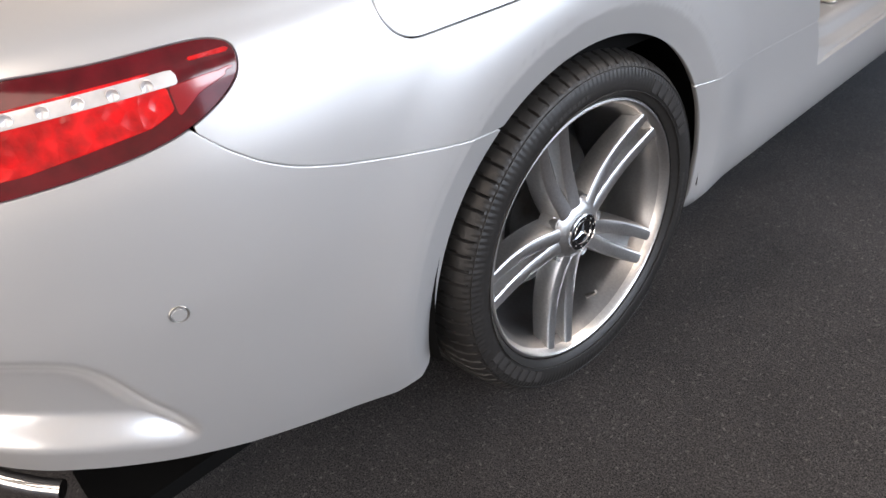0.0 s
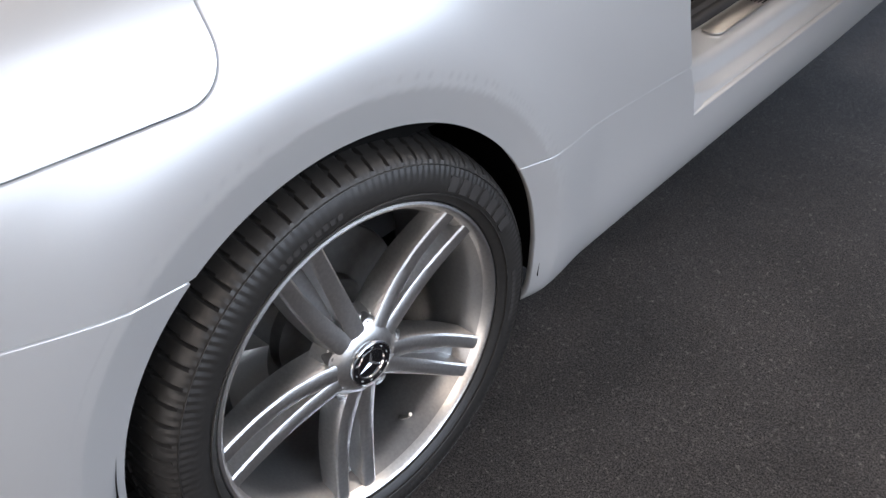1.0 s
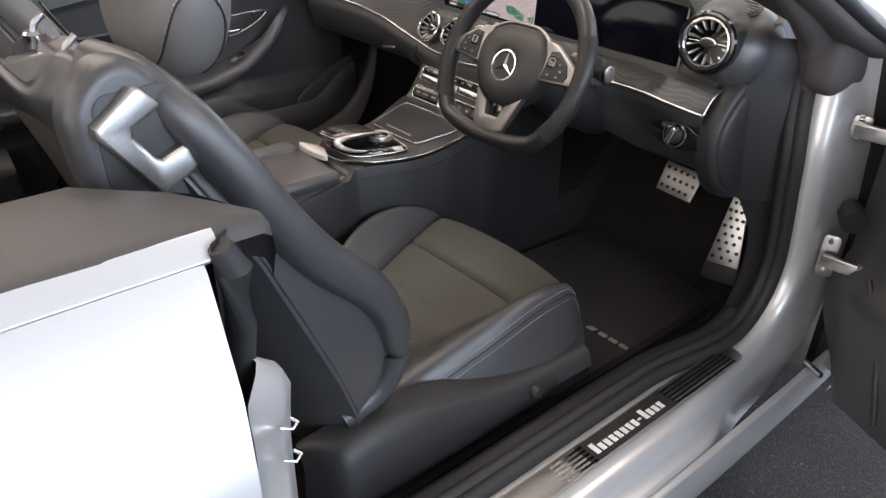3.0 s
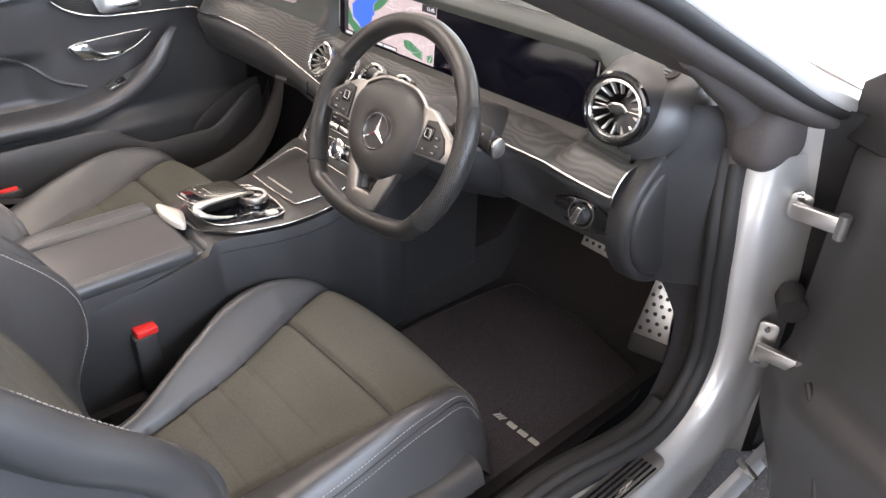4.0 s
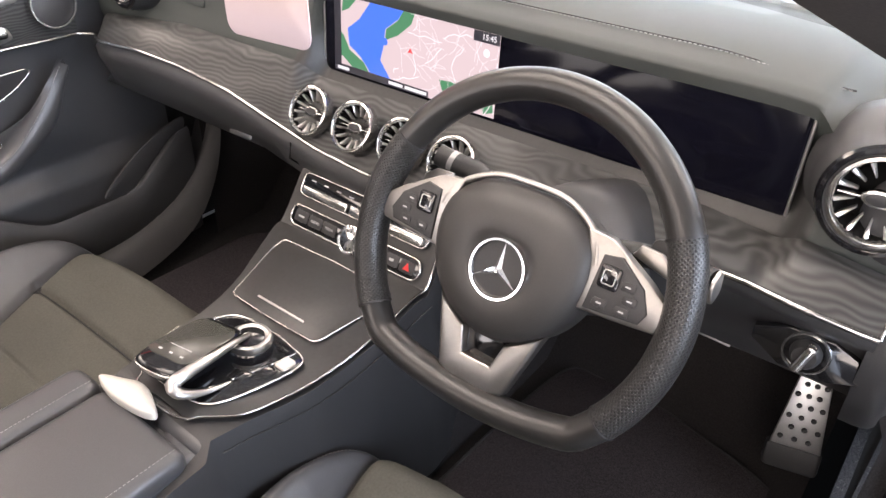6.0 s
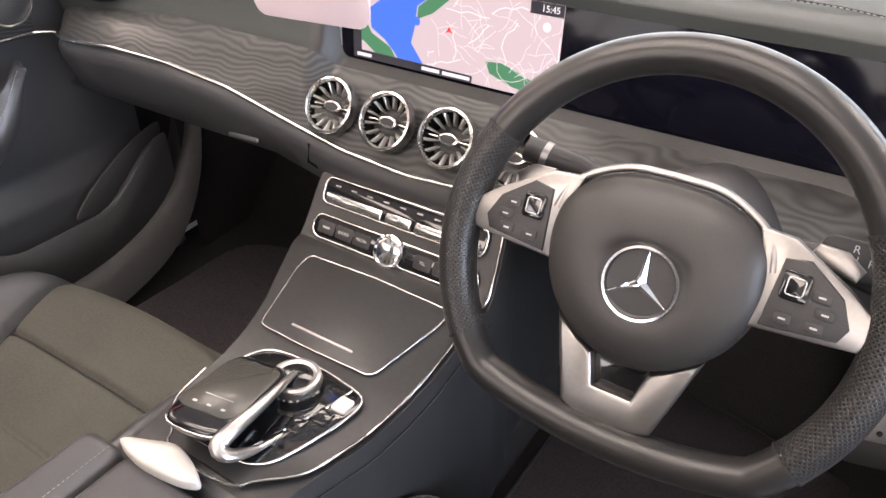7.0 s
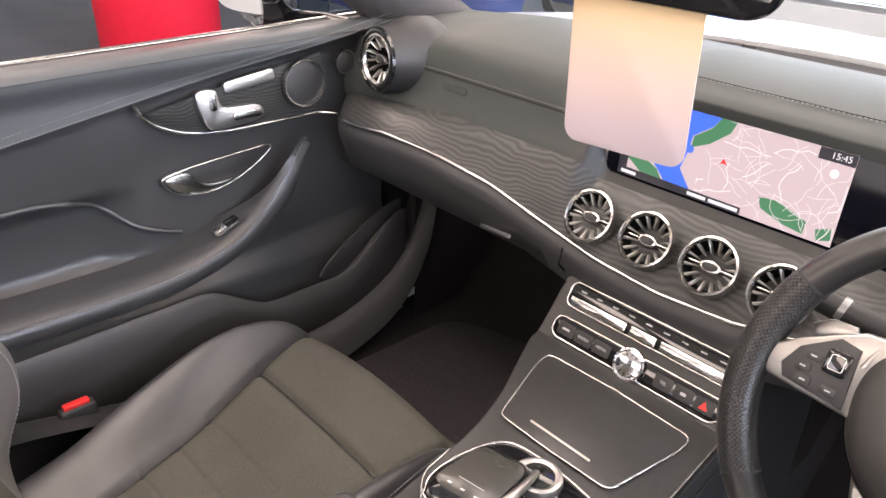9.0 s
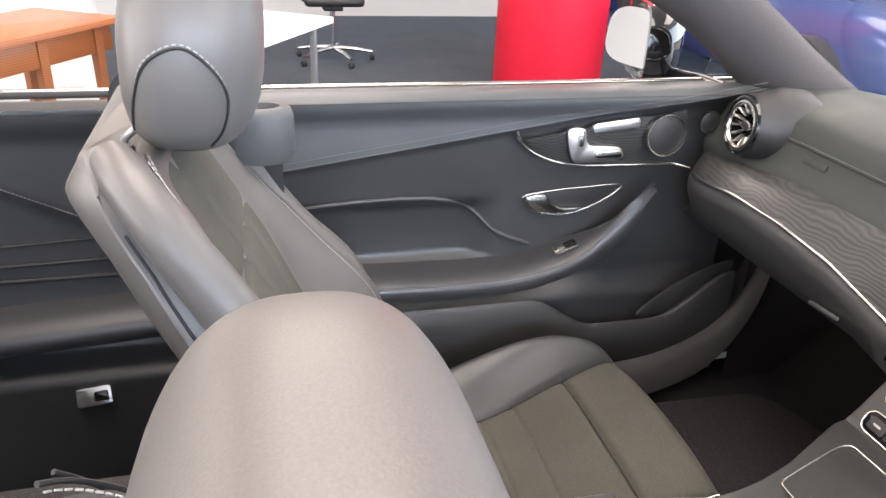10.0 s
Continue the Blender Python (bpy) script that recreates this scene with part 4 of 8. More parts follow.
for face in dashboard.data.polygons:
    face.material_index = int(face.center.z < 0.99 and -0.2 < face.center.x < 0.57)


def trim_top(x):
    return 1.808 + 0.026 * hood(x) + 0.03 * sym(x, [0.68, 0.745], [0, 1]), sym(x, [0, 0.46, 0.68, 0.70], [0.953, 0.953, 0.928, 0.925]) - 0.026 * hood(x)


rows = []
for x in [min(v, 0.668) for v in XS if v < 0.69]:
    yt, zt = trim_top(x)
    yc, zc = chrome_y(x), chrome_z(x)
    rows.append([(x, yt + (yc - yt) * t, zt + (zc - zt) * t + 0.010 * math.sin(math.pi * t) * (1 - 0.5 * hood(x))) for t in np.linspace(0, 1, 8)])
part("wood_trim", from_grid(rows, angle=75), WOODTRIM, dashboard, "black open-pored wood trim with waving grain")
part("trim_end_line", tube([(p[0] + 0.001, p[1] - 0.001, p[2]) for p in rows[-1]], 0.0018, 8), CHROME, dashboard)
line = [(x, chrome_y(x) - 0.002, chrome_z(x)) for x in np.linspace(-0.735, 0.668, 90)]
part("chrome_line", tube(line, 0.0034, 8), CHROME, dashboard, "slim satin chrome line")
rows = []
for x in np.linspace(-0.735, 0.668, 84):
    yc, zc = chrome_y(x), chrome_z(x)
    zb = 0.788 - 0.02 * sym(x, [0, 0.2], [1, 0])
    k = float(ramp(np.array(x), 0.44, 0.50))
    rows.append([(x, yc + 0.004, zc - 0.003), (x, yc - 0.006 + 0.008 * k, zc - 0.014), (x, yc - 0.004 + 0.024 * k, zc - 0.034), (x, yc + 0.012 + 0.036 * k, zc - 0.075 - 0.01 * k), (x, 1.785 + 0.030 * k, zb + 0.004 - 0.020 * k),
                 (x, 1.80 + 0.04 * k, zb - 0.004 - 0.030 * k), (x, 1.90, zb - 0.012 - 0.03 * k), (x, 2.05, zb - 0.01 - 0.03 * k)])
lower = part("lower_dash", from_grid(rows, angle=75), LEATHER, dashboard, "dark lower dash with glovebox")
part("glovebox_latch", slab(rounded(0.085, 0.007, 0.003, 4), plane_at((-0.292, 1.768, 0.812), (1, -0.25, 0.22), (0, 0.3, 1)), 0.004, 0.0015), SATIN, lower)
# near-black bar laid on the dash as the shade inside the glovebox gap
part("glovebox_gap", tube([(-0.152, chrome_y(-0.15) - 0.008, chrome_z(-0.15) - 0.012), (-0.152, 1.75, 0.82), (-0.153, 1.785, 0.785)], 0.0016, 6), GAPSHADE, lower)
part("airbag_label", slab(rounded(0.055, 0.012, 0.003, 3), plane_at((-0.465, 1.8365, 0.985), (1, 0, 0), (0, 0.3, 1)), 0.0012, 0.0004), DASHTOP, dashboard)
seam = [(x, 1.8425, 1.0015 - 0.006 * sym(x, [0.5, 0.7], [0, 1])) for x in np.linspace(-0.585, -0.21, 60)]
part("dash_seam", tube(seam, 0.0013, 6), SEAL, dashboard)
stitches([(p[0], p[1] - 0.001, p[2] + 0.005) for p in seam], "dash_stitching", dashboard, mat=STITCHGREY)
seam = [(x, 1.905, 1.0795 - 0.012 * float(ramp(np.array(x), 0.40, 0.56))) for x in np.linspace(-0.10, 0.56, 60)]
part("dash_seam", tube(seam, 0.0012, 6), SEAL, dashboard)
stitches([(p[0], p[1] - 0.006, p[2] + 0.0008) for p in seam], "dash_stitching", dashboard, mat=STITCHGREY)

part("dash_end", from_grid([[(0.645 + 0.066 * math.cos(p) * math.cos(q), 1.895 + 0.092 * math.cos(p) * math.sin(q), 0.976 + 0.086 * math.sin(p)) for q in np.linspace(0, 2 * math.pi, 32, endpoint=False)] for p in np.linspace(-1.5, 1.5, 18)], False, True, True, 80), LEATHER, dashboard, "rounded leather end of the dash")
# wide display under one glass
DISP = plane_at((0.185, 1.858, 0.9935), (1, 0, 0), (0, 0.06, 1))
display = part("display", slab(rounded(0.705, 0.142, 0.012, 5), DISP @ pose(0, 0, -0.012), 0.012, 0.002), SCREEN, car, "wide black glass display showing a map")
part("display_frame", frame_line(rounded(0.708, 0.145, 0.013, 5), DISP, 0.0022, lift=-0.002), SATIN, display)


def glow(name, colour, strength):
    return material(name, (0.01, 0.01, 0.01), 0.35, 0, spread=0.0, emit=colour, strength=strength)


MAPBASE, MAPBLUE, MAPGREEN = glow("map_land", (0.62, 0.50, 0.50), 0.74), glow("map_water", (0.045, 0.16, 0.80), 0.8), glow("map_park", (0.055, 0.22, 0.10), 0.75)
MAPROAD, MAPRED, MAPDARK, MAPTEXT = glow("map_road", (0.90, 0.83, 0.83), 0.74), glow("map_arrow", (0.75, 0.02, 0.02), 1.0), material("map_bar", (0.03, 0.03, 0.04), 0.35, spread=0.0), glow("map_text", (0.8, 0.8, 0.8), 0.8)
MAPM = DISP @ pose(-0.181, 0.0, 0.0006)
MW, MH = 0.298, 0.112


def on_map(pts):
    return [((u - 0.5) * MW, (0.5 - v) * MH) for u, v in pts]


map_screen = part("map_screen", slab(on_map([(0, 0), (1, 0), (1, 1), (0, 1)]), MAPM, 0.0004, 0), MAPBASE, display, "lit map on the display")
for shape in ([(0.24, 0), (0.45, 0), (0.42, 0.12), (0.34, 0.28), (0.33, 0.5), (0.31, 0.7), (0.37, 0.9), (0.40, 1.0), (0.27, 1.0), (0.22, 0.84), (0.17, 0.72), (0.10, 0.62), (0.09, 0.4), (0.17, 0.24)],):
    part("map_water", slab(on_map(shape), MAPM @ pose(0, 0, 0.0005), 0.0003, 0), MAPBLUE, map_screen)
for shape in ([(0.45, 0), (0.52, 0), (0.50, 0.14), (0.42, 0.32), (0.34, 0.42), (0.345, 0.28), (0.42, 0.13)], [(0.0, 0.42), (0.06, 0.5), (0.10, 0.68), (0.20, 0.80), (0.25, 0.98), (0.16, 0.98), (0.06, 0.8), (0.0, 0.74)],
              [(0.68, 0.72), (0.76, 0.70), (0.89, 0.82), (0.885, 0.96), (0.80, 0.93), (0.70, 0.84)], [(0.93, 0.86), (0.985, 0.80), (0.995, 0.93), (0.94, 0.98)], [(0.06, 0.0), (0.15, 0.0), (0.10, 0.14), (0.05, 0.2)],
              [(0.39, 0.96), (0.43, 0.93), (0.45, 1.0), (0.40, 1.0)]):
    part("map_park", slab(on_map(shape), MAPM @ pose(0, 0, 0.00055), 0.0003, 0), MAPGREEN, map_screen)
rng = random.Random(5)
road_v, road_f = [], []
for k in range(64):
    u, v, a = rng.uniform(0.42, 0.99), rng.uniform(0.04, 0.92), rng.uniform(0, 6.28)
    pts = [(u, v)]
    for j in range(rng.randint(2, 6)):
        a += rng.uniform(-0.7, 0.7)
        u, v = u + 0.035 * math.cos(a), v + 0.085 * math.sin(a)
        pts.append((min(max(u, 0.40), 0.995), min(max(v, 0.01), 0.99)))
    w = 0.0012 if k < 9 else 0.0006
    for (a0, b0), (a1, b1) in zip(pts, pts[1:]):
        p, q = Vector(((a0 - 0.5) * MW, (0.5 - b0) * MH, 0.0010)), Vector(((a1 - 0.5) * MW, (0.5 - b1) * MH, 0.0010))
        if (q - p).length < 1e-5:
            continue
        n = (q - p).normalized().cross(Vector((0, 0, 1))) * w / 2
        i = len(road_v)
        road_v += [MAPM @ (p + n), MAPM @ (p - n), MAPM @ (q - n), MAPM @ (q + n)]
        road_f.append((i, i + 1, i + 2, i + 3))
tagged(part("map_road", (road_v, road_f), MAPROAD, map_screen), kind="stuff")
part("map_arrow", slab(on_map([(0.485, 0.50), (0.50, 0.43), (0.518, 0.50), (0.502, 0.485)]), MAPM @ pose(0, 0, 0.0011), 0.0003, 0), MAPRED, map_screen)
for u, v, col in ((0.34, 0.44, MAPBLUE), (0.935, 0.24, MAPROAD)):
    part("map_marker", slab(oval(0.005, 0.0055, 16, (u - 0.5) * MW, (0.5 - v) * MH), MAPM @ pose(0, 0, 0.0011), 0.0003, 0), col, map_screen)
part("clock_field", slab(on_map([(0.86, 0.0), (1, 0.0), (1, 0.125), (0.86, 0.125)]), MAPM @ pose(0, 0, 0.0011), 0.0003, 0), MAPDARK, map_screen)
writing("15:45", MAPM @ pose((0.945 - 0.5) * MW, (0.5 - 0.063) * MH, 0.0016), 0.0105, "clock_digits", MAPTEXT, map_screen)
part("map_bar", slab(on_map([(0.0, 0.90), (0.62, 0.915), (0.62, 1.0), (0, 1.0)]), MAPM @ pose(0, 0, 0.0011), 0.0003, 0), MAPDARK, map_screen)
for u0, u1 in ((0.37, 0.46), (0.475, 0.61), (0.02, 0.10)):
    part("text_bar", slab(on_map([(u0, 0.935), (u1, 0.935), (u1, 0.975), (u0, 0.975)]), MAPM @ pose(0, 0, 0.0016), 0.0003, 0), MAPTEXT, map_screen)
part("map_side_bar", slab(on_map([(0, 0.0), (0.045, 0.0), (0.045, 0.9), (0, 0.9)]), MAPM @ pose(0, 0, 0.0012), 0.0003, 0), MAPDARK, map_screen)


VANE = material("bright_vane", (0.66, 0.65, 0.63), 0.30, 0.85, spread=0.04)


def vent(m, r, parent, label):
    """A round turbine air vent facing m's z."""
    ob = part("air_vent", turned([(r * 0.83, -0.004), (r * 0.85, 0.003), (r * 0.90, 0.0060), (r * 0.97, 0.0050), (r, 0.0), (r * 1.0, -0.01)], m, 48), CHROME, parent, label)
    # the bowl's inner shade is painted in as flat near-black
    part("vent_bowl", turned([(r * 0.845, 0.001), (r * 0.80, -0.012), (r * 0.66, -0.022), (0.0, -0.024)], m, 40), GAPSHADE, ob)
    for k in range(14):
        a = 2 * math.pi * (k + 0.5) / 14
        u, n = Vector((math.cos(a), math.sin(a), 0)), Vector((-math.sin(a), math.cos(a), 0))
        rows = []
        for t in np.linspace(0, 1, 5):
            rr = r * (0.46 + 0.38 * t)
            w = r * (0.014 + 0.034 * t)
            h = -0.009 + 0.007 * t
            rows.append([m @ (u * rr + n * x + Vector((0, 0, z))) for x, z in ((-w, h - 0.008), (-w, h), (0, h + 0.0012), (w, h), (w, h - 0.008))])
        part("vane", from_grid(rows, False, True, True, 50), VANE, ob)
    part("vent_hub", slab(oval(r * 0.36, r * 0.20, 24), m @ pose(0, 0, -0.010), 0.006, 0.002), CHROME, ob)
    part("hub_inlay", slab(oval(r * 0.27, r * 0.13, 24), m @ pose(0, 0, -0.0038), 0.0012, 0.0004), BLACK, ob)
    for sx in (-1, 1):
        part("hub_bar", slab(rounded(r * 0.46, r * 0.055, r * 0.02, 2, sx * r * 0.58), m @ pose(0, 0, -0.009), 0.006, 0.001), CHROME, ob)
    return ob


for k in range(4):
    x = -0.131 + 0.0905 * k
    vent(plane_at((x, 1.779, 0.895), (1, 0, 0), (0, 0.62, 1)), 0.0385, dashboard, "round chrome turbine air vent")
for sx in (-1, 1):
    c = Vector((sx * 0.622, 1.806, 1.006))
    vm = plane_at(c, (1, 0.10 * sx, 0), (0, 0.10, 1))
    pod = part("vent_pod", turned([(0.0415, 0.006), (0.047, 0.010), (0.055, 0.006), (0.0575, -0.004), (0.059, -0.016), (0.064, -0.03), (0.074, -0.06), (0.074, -0.10), (0.05, -0.14)], vm, 48), BLACK, dashboard, "black vent pod")
    part("pod_ring", turned([(0.0465, 0.0085), (0.049, 0.0125), (0.053, 0.0115), (0.0555, 0.0065)], vm, 48), GLOSS, pod)
    vent(vm @ pose(0, 0, 0.006), 0.046, dashboard, "round chrome side air vent in a black pod")
DEF = plane_at((0.635, 1.872, 1.062), (1, 0.1, -0.12), (0, 0.8, 0.35))
part("demister", slab(rounded(0.075, 0.040, 0.015, 5), DEF, 0.003, 0.001), BLACK, dashboard, "black demister grille")
for k in range(5):
    part("demister_slat", slab(rounded(0.062 - 0.006 * abs(k - 2), 0.0034, 0.001, 2, 0, -0.014 + 0.007 * k), DEF @ pose(0, 0, 0.0025), 0.003, 0.0006), GREYHIDE, dashboard)
part("start_button", turned([(0.0, 0.002), (0.011, 0.002), (0.012, 0.006), (0.015, 0.006), (0.0165, 0.0)], plane_at((0.225, 1.776, 0.890), (1, 0, 0), (0, 0.4, 1)), 28), CHROME, dashboard)

# light switch and knee panel on the driver's side
LS = plane_at((0.613, 1.772, 0.838), (1, 0.05, 0), (0, 0.16, 1))
sw = part("light_switch", slab([(-0.055, 0.010), (-0.022, 0.022), (0.022, 0.022), (0.058, 0.006), (0.058, -0.014), (0.022, -0.026), (-0.022, -0.024), (-0.055, -0.004)], LS @ pose(0, 0, -0.004), 0.010, 0.002), GLOSS, car, "black light switch panel with chrome knob")
part("switch_ring", turned([(0.020, 0.004), (0.0215, 0.008), (0.0235, 0.008), (0.025, 0.004)], LS, 36), CHROME, sw)
part("switch_knob", turned([(0.0, 0.018), (0.012, 0.018), (0.0145, 0.014), (0.0165, 0.004)], LS, 30), BLACK, sw)
part("knob_grip", slab(rounded(0.011, 0.034, 0.004, 3), LS @ pose(0, 0, 0.014, 0, 0, -18), 0.010, 0.003), CHROME, sw)
cap = curve_points([(1.835, 0.958), (1.790, 0.932), (1.756, 0.895), (1.742, 0.850), (1.750, 0.795), (1.785, 0.742), (1.835, 0.708), (1.885, 0.700), (1.912, 0.750), (1.916, 0.840), (1.905, 0.925), (1.875, 0.962)], 64, True)
rings = ((1.0, 0.650), (1.0, 0.666), (0.99, 0.674), (0.965, 0.681), (0.92, 0.685), (0.85, 0.686), (0.835, 0.682), (0.82, 0.682), (0.805, 0.686), (0.75, 0.690), (0.5, 0.693), (0.02, 0.694))
knee = part("knee_panel", from_grid([[(x + 0.012, 1.862 + (p[0] - 1.838) * k, 0.822 + (p[1] - 0.822) * k) for p in cap] for k, x in rings], False, True, True, 60), BLACK, car, "dark rounded end cap of the dash")
rows = []
foot_line = curve_points([(0.44, 1.91, 1.90), (0.49, 1.95, 1.93), (0.56, 1.968, 1.945), (0.65, 1.958, 1.925), (0.77, 1.93, 1.875), (0.87, 1.93, 1.85), (0.94, 1.945, 1.855), (1.02, 1.93, 1.88)], 40)
for z, ys, yd in foot_line:
    k = float(ramp(np.array(z), 0.69, 0.75)) * (1 - float(ramp(np.array(z), 0.90, 0.96)))
    low = 0.020 * float(ramp(np.array(z), 0.70, 0.62))
    rows.append([(0.7 + low - 0.024 * k, yd - 0.002 - 0.053 * k, z), (0.7 + low - 0.010 * k, yd - 0.001 - 0.029 * k, z), (0.700 + low, yd, z), (0.716 + 0.5 * low, yd + 0.3 * (ys - yd), z), (0.732, yd + 0.7 * (ys - yd), z), (0.752, ys, z)])
part("kick_trim", from_grid(rows[:20], angle=75), FOOTWELL, car, "dark carpet below the pillar trim")
part("pillar_foot_trim", from_grid([[(x + 0.003, y - 0.003, z) for x, y, z in r] for r in rows[18:]], angle=75), BLACK, car, "dark grey trim at the pillar foot")

# ---- steering wheel and column ----
AIRBAGSKIN = add_voronoi_bump(material("airbag_skin", (0.024, 0.023, 0.022), 0.46, grain=0.1, size=600), 900, 0.15, 0.0004)
WN = Vector((0, -math.cos(radians(26)), math.sin(radians(26))))
SW = plane_at(Vector((0.367, 1.552, 0.952)) - WN * 0.020 + Vector((0, 0.002, 0.004)), (1, 0, 0), (0, math.sin(radians(26)), math.cos(radians(26))))
steering = part("steering_wheel", turned([(0.0, 0.012), (0.03, 0.012), (0.04, 0.0), (0.04, -0.05), (0.0, -0.05)], SW, 32), BLACK, car, "flat-bottomed black leather steering wheel with silver spokes")


def rim_point(a):
    x, y = 0.1665 * math.sin(a), 0.1675 * math.cos(a)
    if y < -0.122:
        y = -0.122 - (-0.122 - y) * 0.38
    return SW @ Vector((x, y, 0.0))


def rim_arc(a0, a1, n, r, name, mat, label=""):
    pts = [rim_point(a) for a in np.linspace(radians(a0), radians(a1), n)]
    ob = part(name, tube(pts, r, 16, up=WN, flat=1.12), mat, steering, label)
    # unrolled coordinates in metres, turned by 45 degrees, for the perforation
    step, girth = 0.167 * radians(a1 - a0) / (n - 1), 2 * math.pi * r / 16
    uv = ob.data.uv_layers.new(name="rim")
    for face in ob.data.polygons:
        places = [(ob.data.loops[k].vertex_index // 16, ob.data.loops[k].vertex_index % 16) for k in face.loop_indices]
        wrap = max(j for _, j in places) - min(j for _, j in places) > 8
        for k, (i, j) in zip(face.loop_indices, places):
            u, v = i * step, (j + (16 if wrap and j < 8 else 0)) * girth
            uv.data[k].uv = (0.7071 * (u + v), 0.7071 * (v - u))
    return ob


rim_arc(-62, 62, 50, 0.0158, "rim_top", WHEELHIDE, "smooth leather rim")
rim_arc(62, 126, 30, 0.0166, "rim_grip", PERF, "perforated leather grip")
rim_arc(-126, -62, 30, 0.0166, "rim_grip", PERF, "perforated leather grip")
rim_arc(126, 234, 46, 0.0156, "rim_bottom", WHEELHIDE, "smooth leather rim")
for a in (-62, 62, 126, -126):
    p, q = rim_point(radians(a - 0.4)), rim_point(radians(a + 0.4))
    part("rim_seam", tube([p, q], 0.0172, 16, up=WN, flat=1.12), SEAL, steering)
pad = [(p[0], p[1]) for p in curve_points([(0, 0.074), (0.045, 0.069), (0.078, 0.046), (0.086, 0.010), (0.074, -0.032), (0.044, -0.064), (0, -0.077), (-0.044, -0.064), (-0.074, -0.032), (-0.086, 0.010), (-0.078, 0.046), (-0.045, 0.069)], 72, True)]
rows = []
for k, h in ((1.0, -0.03), (1.0, -0.008), (0.985, 0.002), (0.94, 0.010), (0.82, 0.017), (0.6, 0.021), (0.45, 0.0215), (0.36, 0.019), (0.34, 0.0165), (0.0, 0.016)):
    rows.append([SW @ Vector((p[0] * k, (p[1] + 0.006) * k - 0.006, h)) for p in pad])
airbag = part("airbag_pad", from_grid(rows, False, True, False, 80), AIRBAGSKIN, steering, "black airbag pad")
EM = SW @ pose(0, -0.006, 0.0175)
part("emblem_disc", turned([(0.0, 0.0), (0.026, 0.0), (0.027, -0.002)], EM, 40), BLACK, airbag)
part("emblem_ring", turned([(0.0262, -0.001), (0.0272, 0.0035), (0.0292, 0.0035), (0.0302, -0.001)], EM, 48), BRIGHT, airbag, "chrome emblem ring")
for k in range(3):
    part("emblem_ray", blade(EM, radians(120 * k), 0.0268, 0.0040, 0.0036), BRIGHT, airbag, "chrome emblem ray")
for sx in (-1, 1):
    arm_outline = [(sx * 0.066, 0.060), (sx * 0.092, 0.058), (sx * 0.134, 0.034), (sx * 0.152, 0.021), (sx * 0.156, 0.006), (sx * 0.150, -0.006), (sx * 0.120, -0.009), (sx * 0.079, -0.012), (sx * 0.078, 0.0), (sx * 0.076, 0.035)]
    sp = part("spoke", slab(arm_outline, SW @ pose(0, 0, -0.004), 0.012, 0.003), SPOKESILVER, steering, "satin silver spoke")
    pod = [(sx * 0.089, 0.043), (sx * 0.106, 0.046), (sx * 0.132, 0.027), (sx * 0.141, 0.008), (sx * 0.136, -0.003), (sx * 0.085, -0.008)]
    bt = part("button_panel", slab(pod, SW @ pose(0, 0, 0.007), 0.004, 0.0015), BLACK, steering, "black button panel")
    part("thumb_pad", slab(rounded(0.019, 0.021, 0.003, 3, sx * 0.101, 0.026), SW @ pose(0, 0, 0.0105), 0.003, 0.001), GLOSS, bt)
    part("pad_ring", frame_line(rounded(0.0115, 0.0125, 0.002, 3, sx * 0.101, 0.026), SW, 0.0006, lift=0.0138), SATIN, bt)
    for i, (x, y) in enumerate(((0.119, 0.024), (0.124, 0.013), (0.120, 0.002), (0.099, 0.002))):
        part("button", slab(rounded(0.013, 0.008, 0.002, 3, sx * x, y), SW @ pose(0, 0, 0.0108), 0.0012, 0.0005), BLACK, bt)
        part("button_mark", slab(rounded(0.005, 0.0014, 0.0004, 2, sx * x, y), SW @ pose(0, 0, 0.0121), 0.0002, 0), INK, bt)
    top = [SW @ Vector((sx * x, y, z)) for x, y, z in ((0.0, 0.0775, 0.0), (0.035, 0.0755, 0.001), (0.062, 0.064, 0.003), (0.078, 0.050, 0.005), (0.084, 0.03, 0.006))]
    part("spoke_bow", tube(curve_points(top, 20), 0.0032, 10), SPOKESILVER, steering)
    part("shift_paddle", slab([(sx * 0.100, 0.046), (sx * 0.106, 0.057), (sx * 0.126, 0.056), (sx * 0.140, 0.046), (sx * 0.136, 0.036)], SW @ pose(0, 0, -0.032), 0.005, 0.002), SPOKESILVER, steering, "silver shift paddle")
part("lower_spoke", slab([(-0.060, -0.050), (-0.038, -0.121), (-0.024, -0.1275), (0.024, -0.1275), (0.038, -0.121), (0.060, -0.050), (0.038, -0.066), (0.024, -0.074), (0.0165, -0.100), (-0.0165, -0.100), (-0.024, -0.074), (-0.038, -0.066)], SW @ pose(0, 0, -0.008), 0.014, 0.004, 3), SPOKESILVER, steering, "satin silver lower spoke")
part("lower_web", slab([(-0.024, -0.070), (0.024, -0.070), (0.018, -0.104), (-0.018, -0.104)], SW @ pose(0, 0, -0.012), 0.006, 0.002), GLOSS, steering)
part("steering_column", tube([SW @ Vector((0, 0.0, -0.03)), SW @ Vector((0, 0.008, -0.10)), SW @ Vector((0, -0.005, -0.20)), SW @ Vector((0, -0.01, -0.30))], [0.060, 0.072, 0.078, 0.07], 24, flat=0.8), BLACK, car, "black steering column shroud")
part("column_cover", from_grid([[SW @ Vector((x, 0.078 - 0.9 * x * x * 10 + dy, z)) for x in np.linspace(-0.085, 0.085, 13)] for z, dy in ((-0.085, -0.03), (-0.10, 0.0), (-0.16, 0.012), (-0.26, 0.02))], angle=80), BLACK, car)
